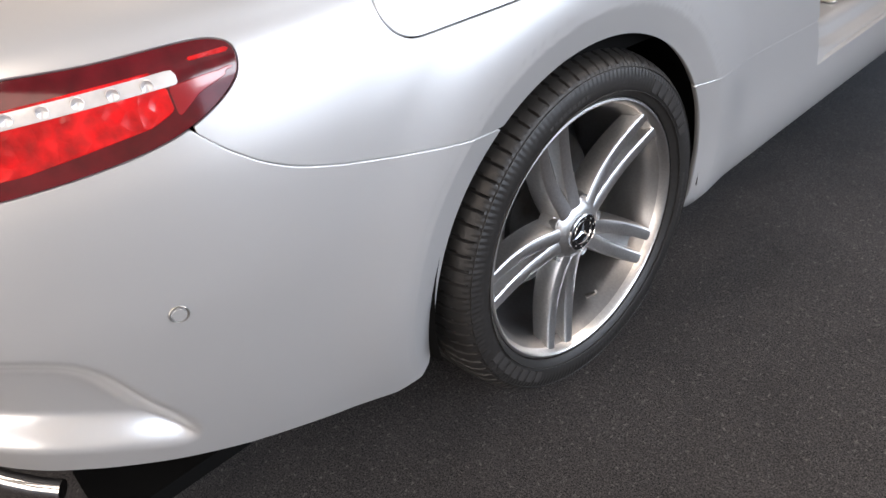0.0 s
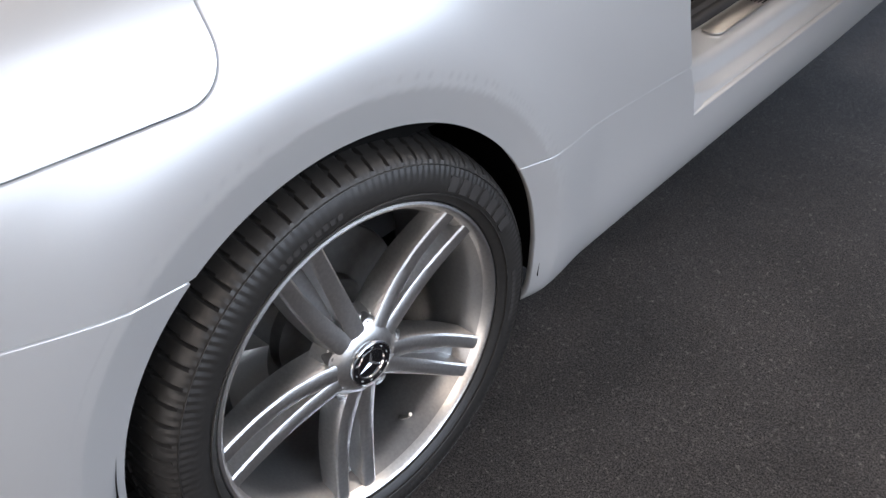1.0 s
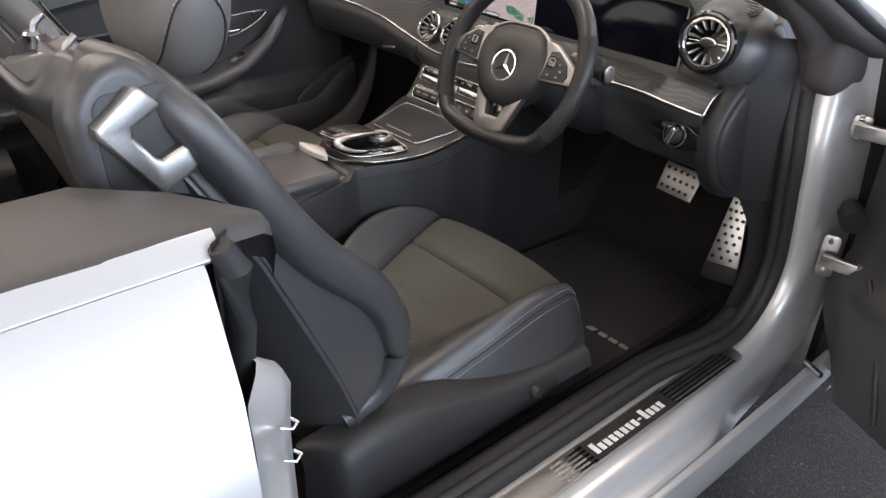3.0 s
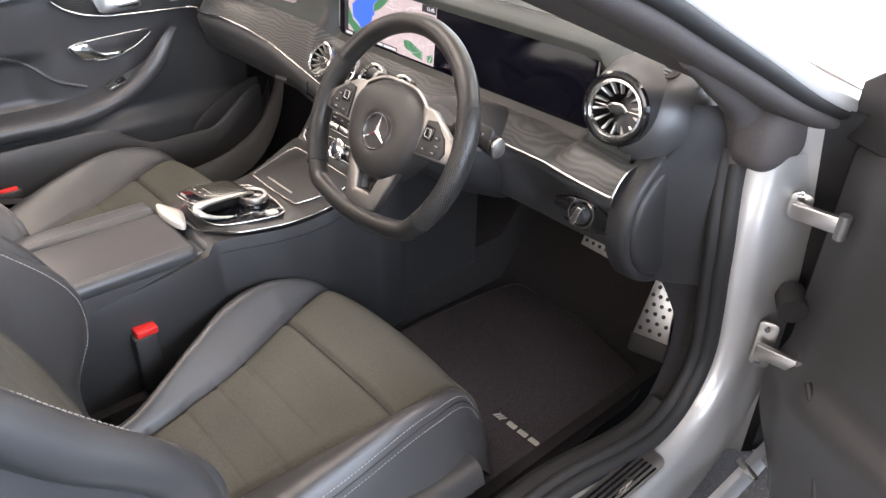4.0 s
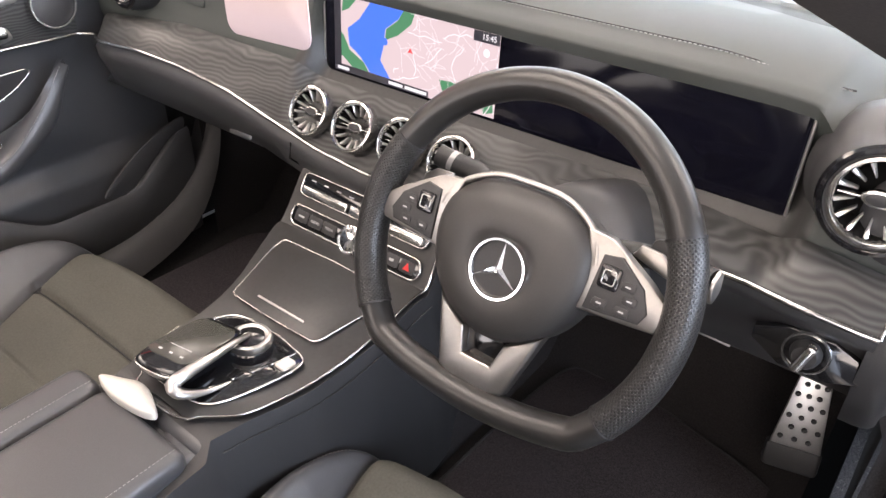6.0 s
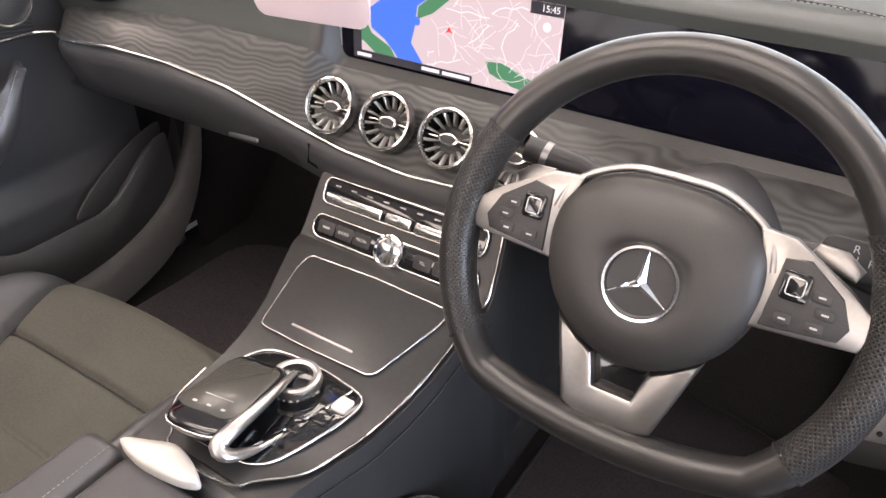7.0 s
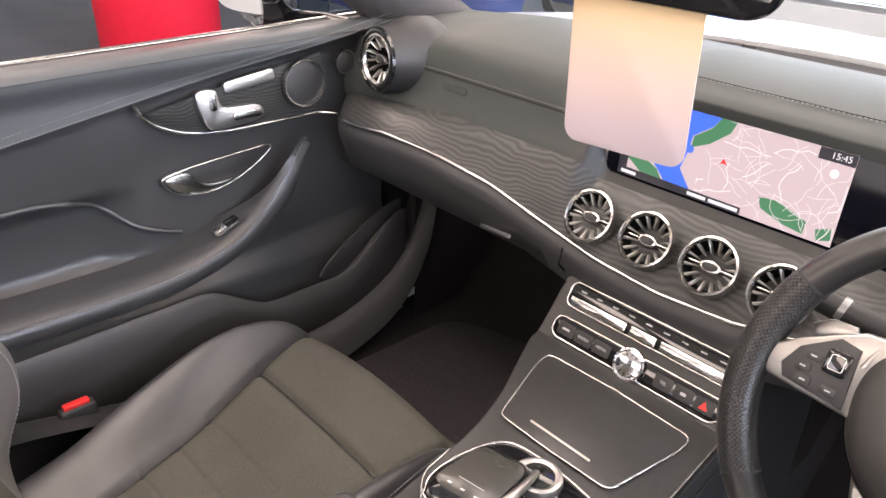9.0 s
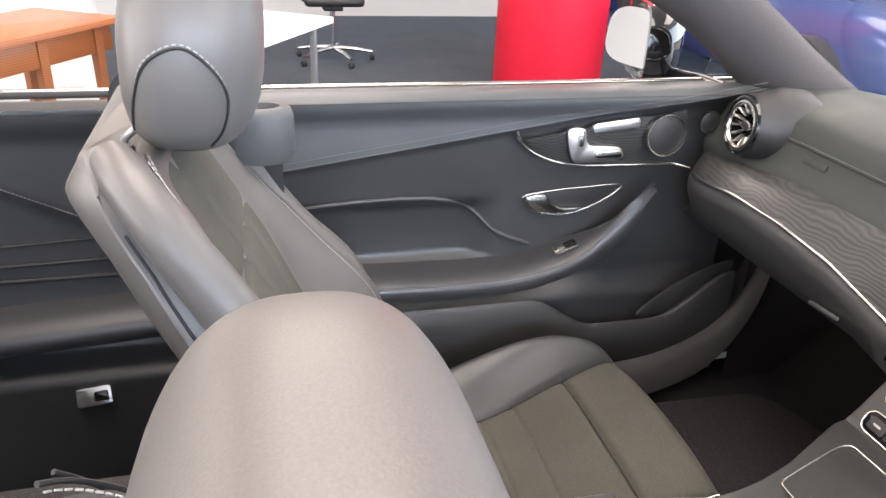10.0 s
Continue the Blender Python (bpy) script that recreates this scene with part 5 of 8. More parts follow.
HOODM = plane_at((0.367, 1.806, 0.900), (1, 0, 0), (0, 0.42, 1))
# near-black plate on the trim, painting the shade of a recess round the column
part("column_recess", slab([(p[0], p[1]) for p in curve_points([(-0.098, -0.060), (-0.092, -0.004), (-0.074, 0.012), (0.0, 0.015), (0.074, 0.012), (0.092, -0.004), (0.098, -0.060)], 40)], HOODM, 0.010, 0.001), GAPSHADE, car)
part("recess_edge", tube([HOODM @ Vector((p[0], p[1], 0.010)) for p in curve_points([(-0.098, -0.060), (-0.092, -0.004), (-0.074, 0.012), (0.0, 0.015), (0.074, 0.012), (0.092, -0.004), (0.098, -0.060)], 40)], 0.0022, 8), BLACK, car)
stalk = part("stalk", tube([SW @ Vector((0.05, 0.035, -0.075)), SW @ Vector((0.11, 0.045, -0.072)), SW @ Vector((0.165, 0.040, -0.066))], [0.010, 0.012, 0.016], 14), BLACK, car, "black gear selector stalk")
part("stalk_end", slab(rounded(0.026, 0.030, 0.010, 4), plane_at(SW @ Vector((0.168, 0.040, -0.064)), (0, 1, 0.2), (0, -0.2, 1)), 0.004, 0.002), SATIN, stalk)
ST = SW @ pose(0.132, 0.050, -0.054)
part("selector_face", slab(rounded(0.052, 0.030, 0.008, 4), ST @ pose(0, 0, -0.006), 0.007, 0.003), BLACK, stalk)
for ch, x, y in (("R", -0.002, 0.008), ("N", -0.002, 0.0), ("D", -0.002, -0.008), ("P", 0.010, 0.0)):
    writing(ch, ST @ pose(x, y, 0.0013), 0.0085, "selector_letter", INK, stalk)
stalk2 = part("stalk", tube([SW @ Vector((-0.05, 0.045, -0.075)), SW @ Vector((-0.10, 0.060, -0.070)), SW @ Vector((-0.150, 0.066, -0.060))], [0.010, 0.013, 0.012], 14), BLACK, car, "black indicator and wiper stalk")
part("stalk_ring", tube([SW @ Vector((-0.128, 0.0635, -0.064)), SW @ Vector((-0.134, 0.0645, -0.063))], 0.0125, 14), ALLOYGREY, stalk2)

# ---- centre console ----
CON = [(1.792, 0.815, 0.140), (1.778, 0.812, 0.143), (1.765, 0.796, 0.146), (1.722, 0.728, 0.152), (1.70, 0.722, 0.150), (1.64, 0.713, 0.138), (1.58, 0.703, 0.126), (1.54, 0.699, 0.119), (1.48, 0.701, 0.110), (1.42, 0.705, 0.098), (1.372, 0.706, 0.090)]
CON = curve_points([(y, z, w) for y, z, w in CON], 50)


def con_mid(y):
    """The console leans to the driver's side towards its rear."""
    return float(np.interp(y, [1.37, 1.45, 1.5, 1.6, 1.7], [0.030, 0.032, 0.032, 0.022, 0.0]))


console = part("console", from_grid([[(con_mid(y) + a, y, b) for a, b in ((-w - 0.014, 0.36), (-w - 0.010, z - 0.10), (-w - 0.004, z - 0.022), (-w, z - 0.004), (w, z - 0.004), (w + 0.004, z - 0.022), (w + 0.010, z - 0.10), (w + 0.014, 0.36))] for y, z, w in
                                     [(2.0, 0.80, 0.14)] + [tuple(c) for c in CON] + [(1.355, 0.690, 0.100), (1.20, 0.66, 0.086), (0.85, 0.62, 0.086), (0.72, 0.56, 0.08)]], angle=60), BLACK, car, "dark centre console with wood trim and armrest")


def con(y):
    ys = CON[::-1, 0]
    return float(np.interp(y, ys, CON[::-1, 1])), float(np.interp(y, ys, CON[::-1, 2]))


rows = []
for y, z, w in CON:
    e = float(ramp(np.array(y), 1.44, 1.372))
    ww = w - 0.006 - 0.035 * e * e
    rows.append([(con_mid(y) + x * ww, y, z + 0.003 + 0.002 * (1 - x * x)) for x in np.linspace(-1, 1, 15)])
console_trim = part("console_trim", solid(from_grid(rows, angle=80), 0.004), CONSOLETRIM, console, "satin black console trim")
for sx in (-1, 1):
    part("trim_edge", tube([(con_mid(y) + sx * (w - 0.004 - 0.035 * float(ramp(np.array(y), 1.44, 1.372)) ** 2), y, z + 0.003) for y, z, w in CON if sx > 0 or y < 1.47], 0.0015, 6), CHROME, console)
part("trim_edge", tube(curve_points([(-0.021, 1.3725, 0.709), (0.0, 1.365, 0.709), (0.06, 1.365, 0.709), (0.081, 1.3725, 0.709)], 14), 0.0018, 6), CHROME, console)

# climate bank
CL = plane_at((0, 1.7500, 0.7745), (1, 0, 0), (0, 0.52, 0.85))
bank = part("climate_panel", slab(rounded(0.252, 0.034, 0.010, 4), CL @ pose(0, 0.010, 0.0), 0.005, 0.0015), GLOSS, console, "gloss black climate panel with chrome keys")
part("panel_frame", frame_line(rounded(0.254, 0.036, 0.011, 4, 0, 0.010), CL, 0.0017, lift=0.0045), CHROME, bank)
for x0, x1 in ((-0.120, -0.026), (-0.020, 0.020), (0.026, 0.120)):
    part("chrome_key", slab(rounded(x1 - x0, 0.013, 0.002, 3, (x0 + x1) / 2, 0.001), CL @ pose(0, 0, 0.004), 0.006, 0.002), CHROME, bank)
for k in range(9):
    part("key_mark", slab(rounded(0.009, 0.002, 0.0004, 2, -0.106 + 0.0265 * k, 0.0185), CL @ pose(0, 0, 0.005), 0.0003, 0), INK, bank)
CL2 = CL @ pose(0, -0.040, 0.0)
bank2 = part("audio_panel", slab(rounded(0.258, 0.030, 0.013, 5), CL2, 0.005, 0.0015), GLOSS, console, "gloss black key panel with chrome dial")
part("panel_frame", frame_line(rounded(0.260, 0.032, 0.014, 5), CL2, 0.0017, lift=0.0045), CHROME, bank2)
for k, word in enumerate(("NAVI", "RADIO", "MEDIA")):
    part("key", slab(rounded(0.028, 0.018, 0.003, 3, -0.107 + 0.030 * k, 0), CL2 @ pose(0, 0, 0.0045), 0.0018, 0.0007), BLACK, bank2)
    if k:
        writing(word, CL2 @ pose(-0.107 + 0.030 * k, 0, 0.0066), 0.0058, "key_letters", INK, bank2)
    else:
        part("key_mark", slab(rounded(0.012, 0.003, 0.0005, 2, -0.107, 0), CL2 @ pose(0, 0, 0.0063), 0.0003, 0), INK, bank2)
for k in range(3):
    part("key", slab(rounded(0.026, 0.018, 0.003, 3, 0.050 + 0.029 * k, 0), CL2 @ pose(0, 0, 0.0045), 0.0018, 0.0007), BLACK, bank2)
writing("TEL", CL2 @ pose(0.050, 0, 0.0066), 0.0058, "key_letters", INK, bank2)
part("key_mark", slab(rounded(0.008, 0.004, 0.0008, 2, 0.079, 0), CL2 @ pose(0, 0, 0.0063), 0.0003, 0), INK, bank2)
part("warning_key", slab([(0.102, -0.005), (0.114, -0.005), (0.108, 0.006)], CL2 @ pose(0, 0, 0.0063), 0.0006, 0), RED, bank2, "red warning triangle")
knob = part("dial", turned([(0.0, 0.0125), (0.0165, 0.0125), (0.0180, 0.0118), (0.0200, 0.0135), (0.0222, 0.0125), (0.0228, 0.002)], CL2, 40), BRIGHT, bank2, "chrome rotary dial")
for k in range(12):
    a = 2 * math.pi * k / 12
    part("dial_mark", slab(rounded(0.004, 0.0011, 0.0003, 2), CL2 @ pose(0.0135 * math.cos(a), 0.0135 * math.sin(a), 0.0126, 0, 0, math.degrees(a)), 0.0003, 0), GLOSS, knob)

# roller cover of the stowage box
zs, _ = con(1.62)
SC = plane_at((0.008, 1.622, zs + 0.0062), (1, 0, 0), (0, 1, (con(1.68)[0] - con(1.56)[0]) / 0.12))


def filleted(corners, r, n=6):
    """A polygon's outline with its corners rounded."""
    out = []
    p = [Vector((*c, 0)) for c in corners]
    for i, c in enumerate(p):
        a, b = (p[i - 1] - c).normalized(), (p[(i + 1) % len(p)] - c).normalized()
        for t in np.linspace(0, 1, n):
            q = (c + a * r) * (1 - t) ** 2 + c * 2 * t * (1 - t) + (c + b * r) * t * t
            out.append((q.x, q.y))
    return out


lid_outline = filleted([(-0.108, 0.060), (0.0, 0.064), (0.112, 0.060), (0.112, 0.035), (0.086, -0.066), (0.0, -0.068), (-0.082, -0.066), (-0.108, 0.035)], 0.011)
lid = part("stowage_cover", slab(lid_outline, SC @ pose(0, 0, -0.001), 0.0025, 0.001), CONSOLETRIM, console, "satin black roller cover")
part("cover_frame", frame_line(lid_outline, SC, 0.0013, lift=0.0012), CHROME, lid)
part("cover_grip", slab(rounded(0.092, 0.003, 0.0014, 3, 0.0, -0.048), SC @ pose(0, 0, 0.001), 0.0022, 0.0008), SATIN, lid)

# touchpad controller
TP = plane_at((0.026, 1.456, con(1.452)[0] + 0.0065), (1, 0, 0), (0, 1, -0.03))
well = [(p[0], p[1]) for p in curve_points([(-0.070, 0.050), (-0.05, 0.074), (0.0, 0.080), (0.05, 0.076), (0.083, 0.066), (0.085, 0.03), (0.066, -0.04), (0.045, -0.062), (0.0, -0.068), (-0.045, -0.066), (-0.074, -0.045), (-0.080, 0.0)], 72, True)]
ctrl = part("controller", slab(well, TP @ pose(0, 0, -0.002), 0.003, 0.001), GLOSS, console, "gloss black controller with touchpad and chrome lever")
part("controller_frame", frame_line(well, TP, 0.0017, lift=0.001), CHROME, ctrl)
part("dial_base", turned([(0.030, 0.0), (0.030, 0.008), (0.027, 0.010)], TP @ pose(0.012, 0.042, 0), 40), GLOSS, ctrl)
part("dial_ring", turned([(0.0, 0.018), (0.020, 0.018), (0.0235, 0.020), (0.0275, 0.019), (0.029, 0.012), (0.028, 0.009)], TP @ pose(0.012, 0.042, 0), 44), SATIN, ctrl, "satin chrome dial")
part("dial_face", slab(oval(0.0195, 0.0195, 32), TP @ pose(0.012, 0.042, 0.0172), 0.0016, 0.0005), GLOSS, ctrl)
PADM = TP @ pose(-0.018, -0.016, 0.029, -8, 0, 9)
padshape = [(p[0], p[1]) for p in curve_points([(-0.032, 0.050), (0.0, 0.055), (0.030, 0.051), (0.036, 0.0), (0.035, -0.052), (0.020, -0.068), (-0.022, -0.068), (-0.036, -0.052), (-0.037, 0.0)], 54, True)]
rows = [[PADM @ Vector((p[0] * k, p[1] * k, h)) for p in padshape] for k, h in ((0.80, -0.026), (0.95, -0.014), (1.0, -0.005), (0.98, 0.0), (0.9, 0.0025), (0.0, 0.004))]
pad_ob = part("touchpad", from_grid(rows, False, True, False, 70), GLOSS, ctrl, "gloss black touchpad")
part("touch_surface", slab([(p[0], p[1]) for p in curve_points([(-0.030, 0.040), (0.0, 0.044), (0.028, 0.041), (0.033, 0.0), (0.031, -0.042), (0.0, -0.047), (-0.033, -0.042), (-0.034, 0.0)], 40, True)], PADM @ pose(0, 0, 0.0018), 0.0024, 0.001), material("touch_film", (0.040, 0.040, 0.036), 0.22, spread=0.1), ctrl, "satin touch surface")
part("pad_rim", frame_line(padshape[:2] + padshape[-34:], PADM, 0.0014, False, lift=-0.004), CHROME, ctrl, "slim chrome pad rim")
part("pad_line", slab(rounded(0.034, 0.0010, 0.0004, 2, 0.0, -0.022), PADM @ pose(0, 0, 0.0042), 0.0002, 0), INK, ctrl)
for k in range(3):
    part("touch_mark", slab(rounded(0.005, 0.003, 0.0005, 2, -0.018 + 0.017 * k, -0.037), PADM @ pose(0, 0, 0.0042), 0.0003, 0), INK, ctrl)
lever = [PADM @ Vector(p) for p in ((0.036, 0.056, -0.002), (0.040, 0.030, 0.002), (0.041, -0.010, 0.002), (0.037, -0.050, -0.002), (0.034, -0.068, -0.009), (0.044, -0.066, -0.018), (0.055, -0.040, -0.026), (0.064, -0.006, -0.028))]
part("chrome_arm", tube(curve_points(lever, 48), np.interp(np.linspace(0, 1, 48), [0, 0.2, 0.45, 0.6, 0.7, 0.85, 1.0], [0.0038, 0.0052, 0.0078, 0.0098, 0.0080, 0.0042, 0.0022]), 14, flat=0.75), SATIN, ctrl, "satin chrome arm")
part("key_rail", tube([TP @ Vector(p) for p in ((0.066, 0.070, 0.002), (0.058, 0.030, 0.002), (0.044, -0.010, 0.002), (0.030, -0.052, 0.002))], 0.0014, 8), CHROME, ctrl)
for k in range(4):
    part("key", slab(rounded(0.018, 0.021, 0.003, 3, 0.071 - 0.010 * (k > 1) - 0.006 * k, 0.048 - 0.024 * k), TP @ pose(0, 0, 0.001), 0.003, 0.001), GLOSS if k else PLASTICWHITE, ctrl)
tab_line = [(p[0], p[1]) for p in curve_points([(-0.058, 1.346), (-0.032, 1.360), (0.002, 1.371), (0.046, 1.355), (0.036, 1.344), (0.0, 1.338), (-0.03, 1.338)], 42, True)]
part("console_tab", from_grid([[(-0.004 + (x + 0.004) * k, 1.353 + (y - 1.353) * k, h) for x, y in tab_line] for k, h in ((1.0, 0.704), (1.0, 0.7135), (0.94, 0.7165), (0.5, 0.718), (0.0, 0.718))], False, True, False, 70), PLASTICWHITE, console, "pale glossy moulded tab")

# armrest lids
part("console_shoulder", box(0.020, 0.124, 1.352, 1.425, 0.600, 0.698, 0.020, 4), LEATHER, console, "leather shoulder of the console")
part("armrest_base", box(0.050, 0.116, 0.86, 1.374, 0.590, 0.688, 0.012, 3), LEATHER, console, "black leather console side")
for x0, x1 in ((-0.112, -0.053), (-0.050, 0.117)):
    lid = part("armrest_lid", box(x0, x1, 0.93, 1.346, 0.668, 0.706, 0.016, 4), LEATHER, console, "black leather armrest lid")
    stitches([(x1 - 0.014, y, 0.7056) for y in np.linspace(0.95, 1.34, 40)], "armrest_stitching", console, 0.005, 0.003, 0.0005, STITCHGREY)
part("console_stitching", tube([(con_mid(y) + con(y)[1] + 0.006, y, con(y)[0] - 0.026) for y in np.linspace(1.38, 1.72, 20)], 0.001, 6), SEAL, console)

# ---- cabin floor, mats, pedals ----
part("cabin_floor", from_grid([[(-0.74, y, z + 0.05), (-0.66, y, z), (-0.16, y, z), (-0.15, y, z + 0.12), (0.15, y, z + 0.12), (0.16, y, z), (0.60, y, z), (0.66, y, z + 0.05)] for y, z in
                               ((0.75, 0.34), (1.2, 0.34), (1.9, 0.34), (2.09, 0.345), (2.20, 0.46), (2.26, 0.62), (2.28, 0.78))], angle=60), FOOTWELL, car, "black footwell carpet")
part("rear_floor", box(-0.62, 0.62, -0.15, 0.9, 0.30, 0.33), FOOTWELL, car)
for sx in (-1, 1):
    part("footwell_side", from_grid([[(sx * (0.715 if sx > 0 else 0.695), y, z) for z in (0.34, 0.5, 0.7, 0.9)] for y in (1.95, 2.0, 2.08, 2.15, 2.28)]), FOOTWELL, car)
mat_shape = [(p[0], p[1]) for p in curve_points([(0.20, 1.50), (0.40, 1.48), (0.645, 1.50), (0.660, 1.62), (0.656, 1.85), (0.635, 2.02), (0.48, 2.08), (0.38, 2.10), (0.27, 2.10), (0.205, 2.06), (0.185, 1.75)], 66, True)]
floor_mat = part("floor_mat", slab(mat_shape, pose(0, 0, 0.345), 0.010, 0.004), MAT, car, "dark velour floor mat with metal badge")
part("mat_edge", tube([(p[0], p[1], 0.352) for p in mat_shape], 0.004, 6, True), SEAL, floor_mat)
BD = plane_at((0.563, 1.728, 0.3565), (1, 0.02, 0), (0, 1, 0))
badge = part("mat_badge", slab(rounded(0.122, 0.016, 0.002, 2), BD @ pose(0, 0, -0.001), 0.0015, 0.0005), MAT, floor_mat, "small badge with silver bars")
for k in range(3):
    part("badge_bar", slab([(-0.058 + 0.007 * k, -0.007), (-0.053 + 0.007 * k, -0.007), (-0.046 + 0.007 * k, 0.007), (-0.051 + 0.007 * k, 0.007)], BD, 0.0015, 0.0003), VANE, badge)
for k in range(3):
    part("badge_bar", slab(rounded(0.022, 0.012, 0.002, 2, -0.013 + 0.028 * k), BD, 0.0015, 0.0003), VANE, badge)
part("passenger_mat", slab([(-p[0], p[1]) for p in mat_shape], pose(0, 0, 0.345), 0.010, 0.004), MAT, car)


def pedal(name, m, w0, w1, h, label, studs):
    """A drilled metal pedal plate with black rubber studs; w0 wide below, w1 above."""
    ob = part(name, slab([(-w0 / 2, -h / 2), (w0 / 2, -h / 2), (w1 / 2, h / 2), (-w1 / 2, h / 2)], m, 0.006, 0.002), SATIN, car, label)
    for i in range(studs[0]):
        for j in range(studs[1]):
            v = (j + 0.5) / studs[1]
            w = w0 + (w1 - w0) * v
            x = ((i + 0.5 + 0.25 * (1 if j % 2 else -1)) / studs[0] - 0.5) * w * 0.86
            part("stud", turned([(0.0, 0.009), (0.0034, 0.009), (0.0044, 0.007), (0.0046, 0.004)], m @ pose(x, (v - 0.5) * h * 0.93, 0), 8), SEAL, ob)
    return ob


ACC = plane_at((0.617, 2.078, 0.540), (1, 0.25, 0), (0.05, 0.32, 1))
pedal("accelerator_pedal", ACC, 0.074, 0.032, 0.184, "tall drilled metal accelerator pedal", (3, 9))
part("pedal_foot", slab(rounded(0.082, 0.045, 0.008, 3, 0, -0.112), ACC @ pose(0, 0, -0.012), 0.018, 0.005), SEAL, car)
BRK = plane_at((0.432, 2.125, 0.575), (1, 0.1, -0.1), (0, 0.45, 1))
pedal("brake_pedal", BRK, 0.095, 0.100, 0.075, "wide drilled metal brake pedal", (5, 3))
part("pedal_arm", tube([BRK @ Vector((0, 0.02, -0.002)), BRK @ Vector((0, 0.06, -0.03)), (0.44, 2.24, 0.80)], [0.012, 0.012, 0.014], 10), BLACK, car)

# ---- front seats ----
CUSH_Y0, CUSH_Y1 = 1.02, 1.635


def edge_half(x, y):
    """Half the width of the cushion over its bolsters; x is plus on the outer side."""
    return float(np.interp(y, CUSH_EDGE[:, 0], CUSH_EDGE[:, 1 if x < 0 else 2]))


def cushion_height(x, y):
    """Height of the seat cushion at x from the seat's middle."""
    a, h, w = abs(x), centre_half(y), edge_half(x, y)
    z = float(np.interp(y, [1.02, 1.15, 1.30, 1.45, 1.56, 1.64], [0.486, 0.494, 0.516, 0.546, 0.560, 0.562]))
    lift = float(np.interp(y, CUSH_LIFT[:, 0], CUSH_LIFT[:, 1]))
    z += lift * float(ramp(np.array(a), h - 0.010, h + 0.7 * (w - h)))
    z -= 0.135 * float(ramp(np.array(a), w - 0.060, w + 0.022)) ** 1.7
    z -= 0.095 * float(ramp(np.array(y), 1.545 - 0.03 * (a / 0.2) ** 2, 1.637)) ** 1.7
    # padding swells between the seams
    if a < h:
        z += 0.007 * (1 - (a / h) ** 4)
        if y > 1.452:
            z += 0.008 * math.sin(math.pi * min(1, (y - 1.452) / 0.20))
    else:
        z += 0.010 * math.sin(math.pi * min(1, (a - h) / (w - h)))
    return z


def centre_half(y):
    """Half the width of the microfibre middle."""
    return float(np.interp(y, CUSH_MID[:, 0], CUSH_MID[:, 1]))


CUSH_EDGE = curve_points([(1.0, 0.150, 0.225), (1.13, 0.165, 0.240), (1.21, 0.192, 0.250), (1.29, 0.226, 0.258), (1.345, 0.250, 0.262), (1.41, 0.258, 0.262), (1.49, 0.248, 0.256), (1.57, 0.222, 0.236), (1.645, 0.180, 0.196)], 60)
CUSH_MID = curve_points([(1.0, 0.095), (1.16, 0.102), (1.25, 0.116), (1.33, 0.130), (1.45, 0.163), (1.55, 0.182), (1.645, 0.176)], 60)
CUSH_LIFT = curve_points([(1.0, 0.020), (1.15, 0.034), (1.28, 0.058), (1.40, 0.066), (1.50, 0.050), (1.57, 0.022), (1.645, 0.004)], 60)


def groove(d, w=0.0055, deep=0.007):
    return deep * math.exp(-(d / w) ** 2)


PLEATS = (1.452, 1.340, 1.278, 1.216, 1.154, 1.092)


def seam_dip(x, y):
    h = centre_half(y)
    d = groove(abs(x) - h, 0.0055, 0.009)
    if abs(x) < h + 0.006:
        d += groove(y - 1.452, 0.0055, 0.009)
        for at in PLEATS[1:]:
            d += groove(y - at, 0.0040, 0.0026)
    return d


BACK_W = curve_points([(0, 0.245), (0.15, 0.268), (0.45, 0.272), (0.70, 0.264), (0.84, 0.242), (0.92, 0.214), (0.97, 0.178), (1.0, 0.130)], 60)
VALANCE = curve_points([(0.94, 0.545), (0.97, 0.560), (1.02, 0.572), (1.10, 0.566), (1.20, 0.540), (1.30, 0.512), (1.42, 0.494), (1.54, 0.488)], 40)
BACK = curve_points([(0, 0.0), (0.06, 0.022), (0.1, 0.048), (0.15, 0.083), (0.24, 0.110), (0.34, 0.106), (0.5, 0.063), (0.62, 0.035), (0.77, 0.016), (1.0, 0.012)], 60)
BACK_T, BACK_B = BACK[:, 0], BACK[:, 1]


def spread_out(u):
    return math.copysign(1 - (1 - abs(u)) ** 1.9, u)


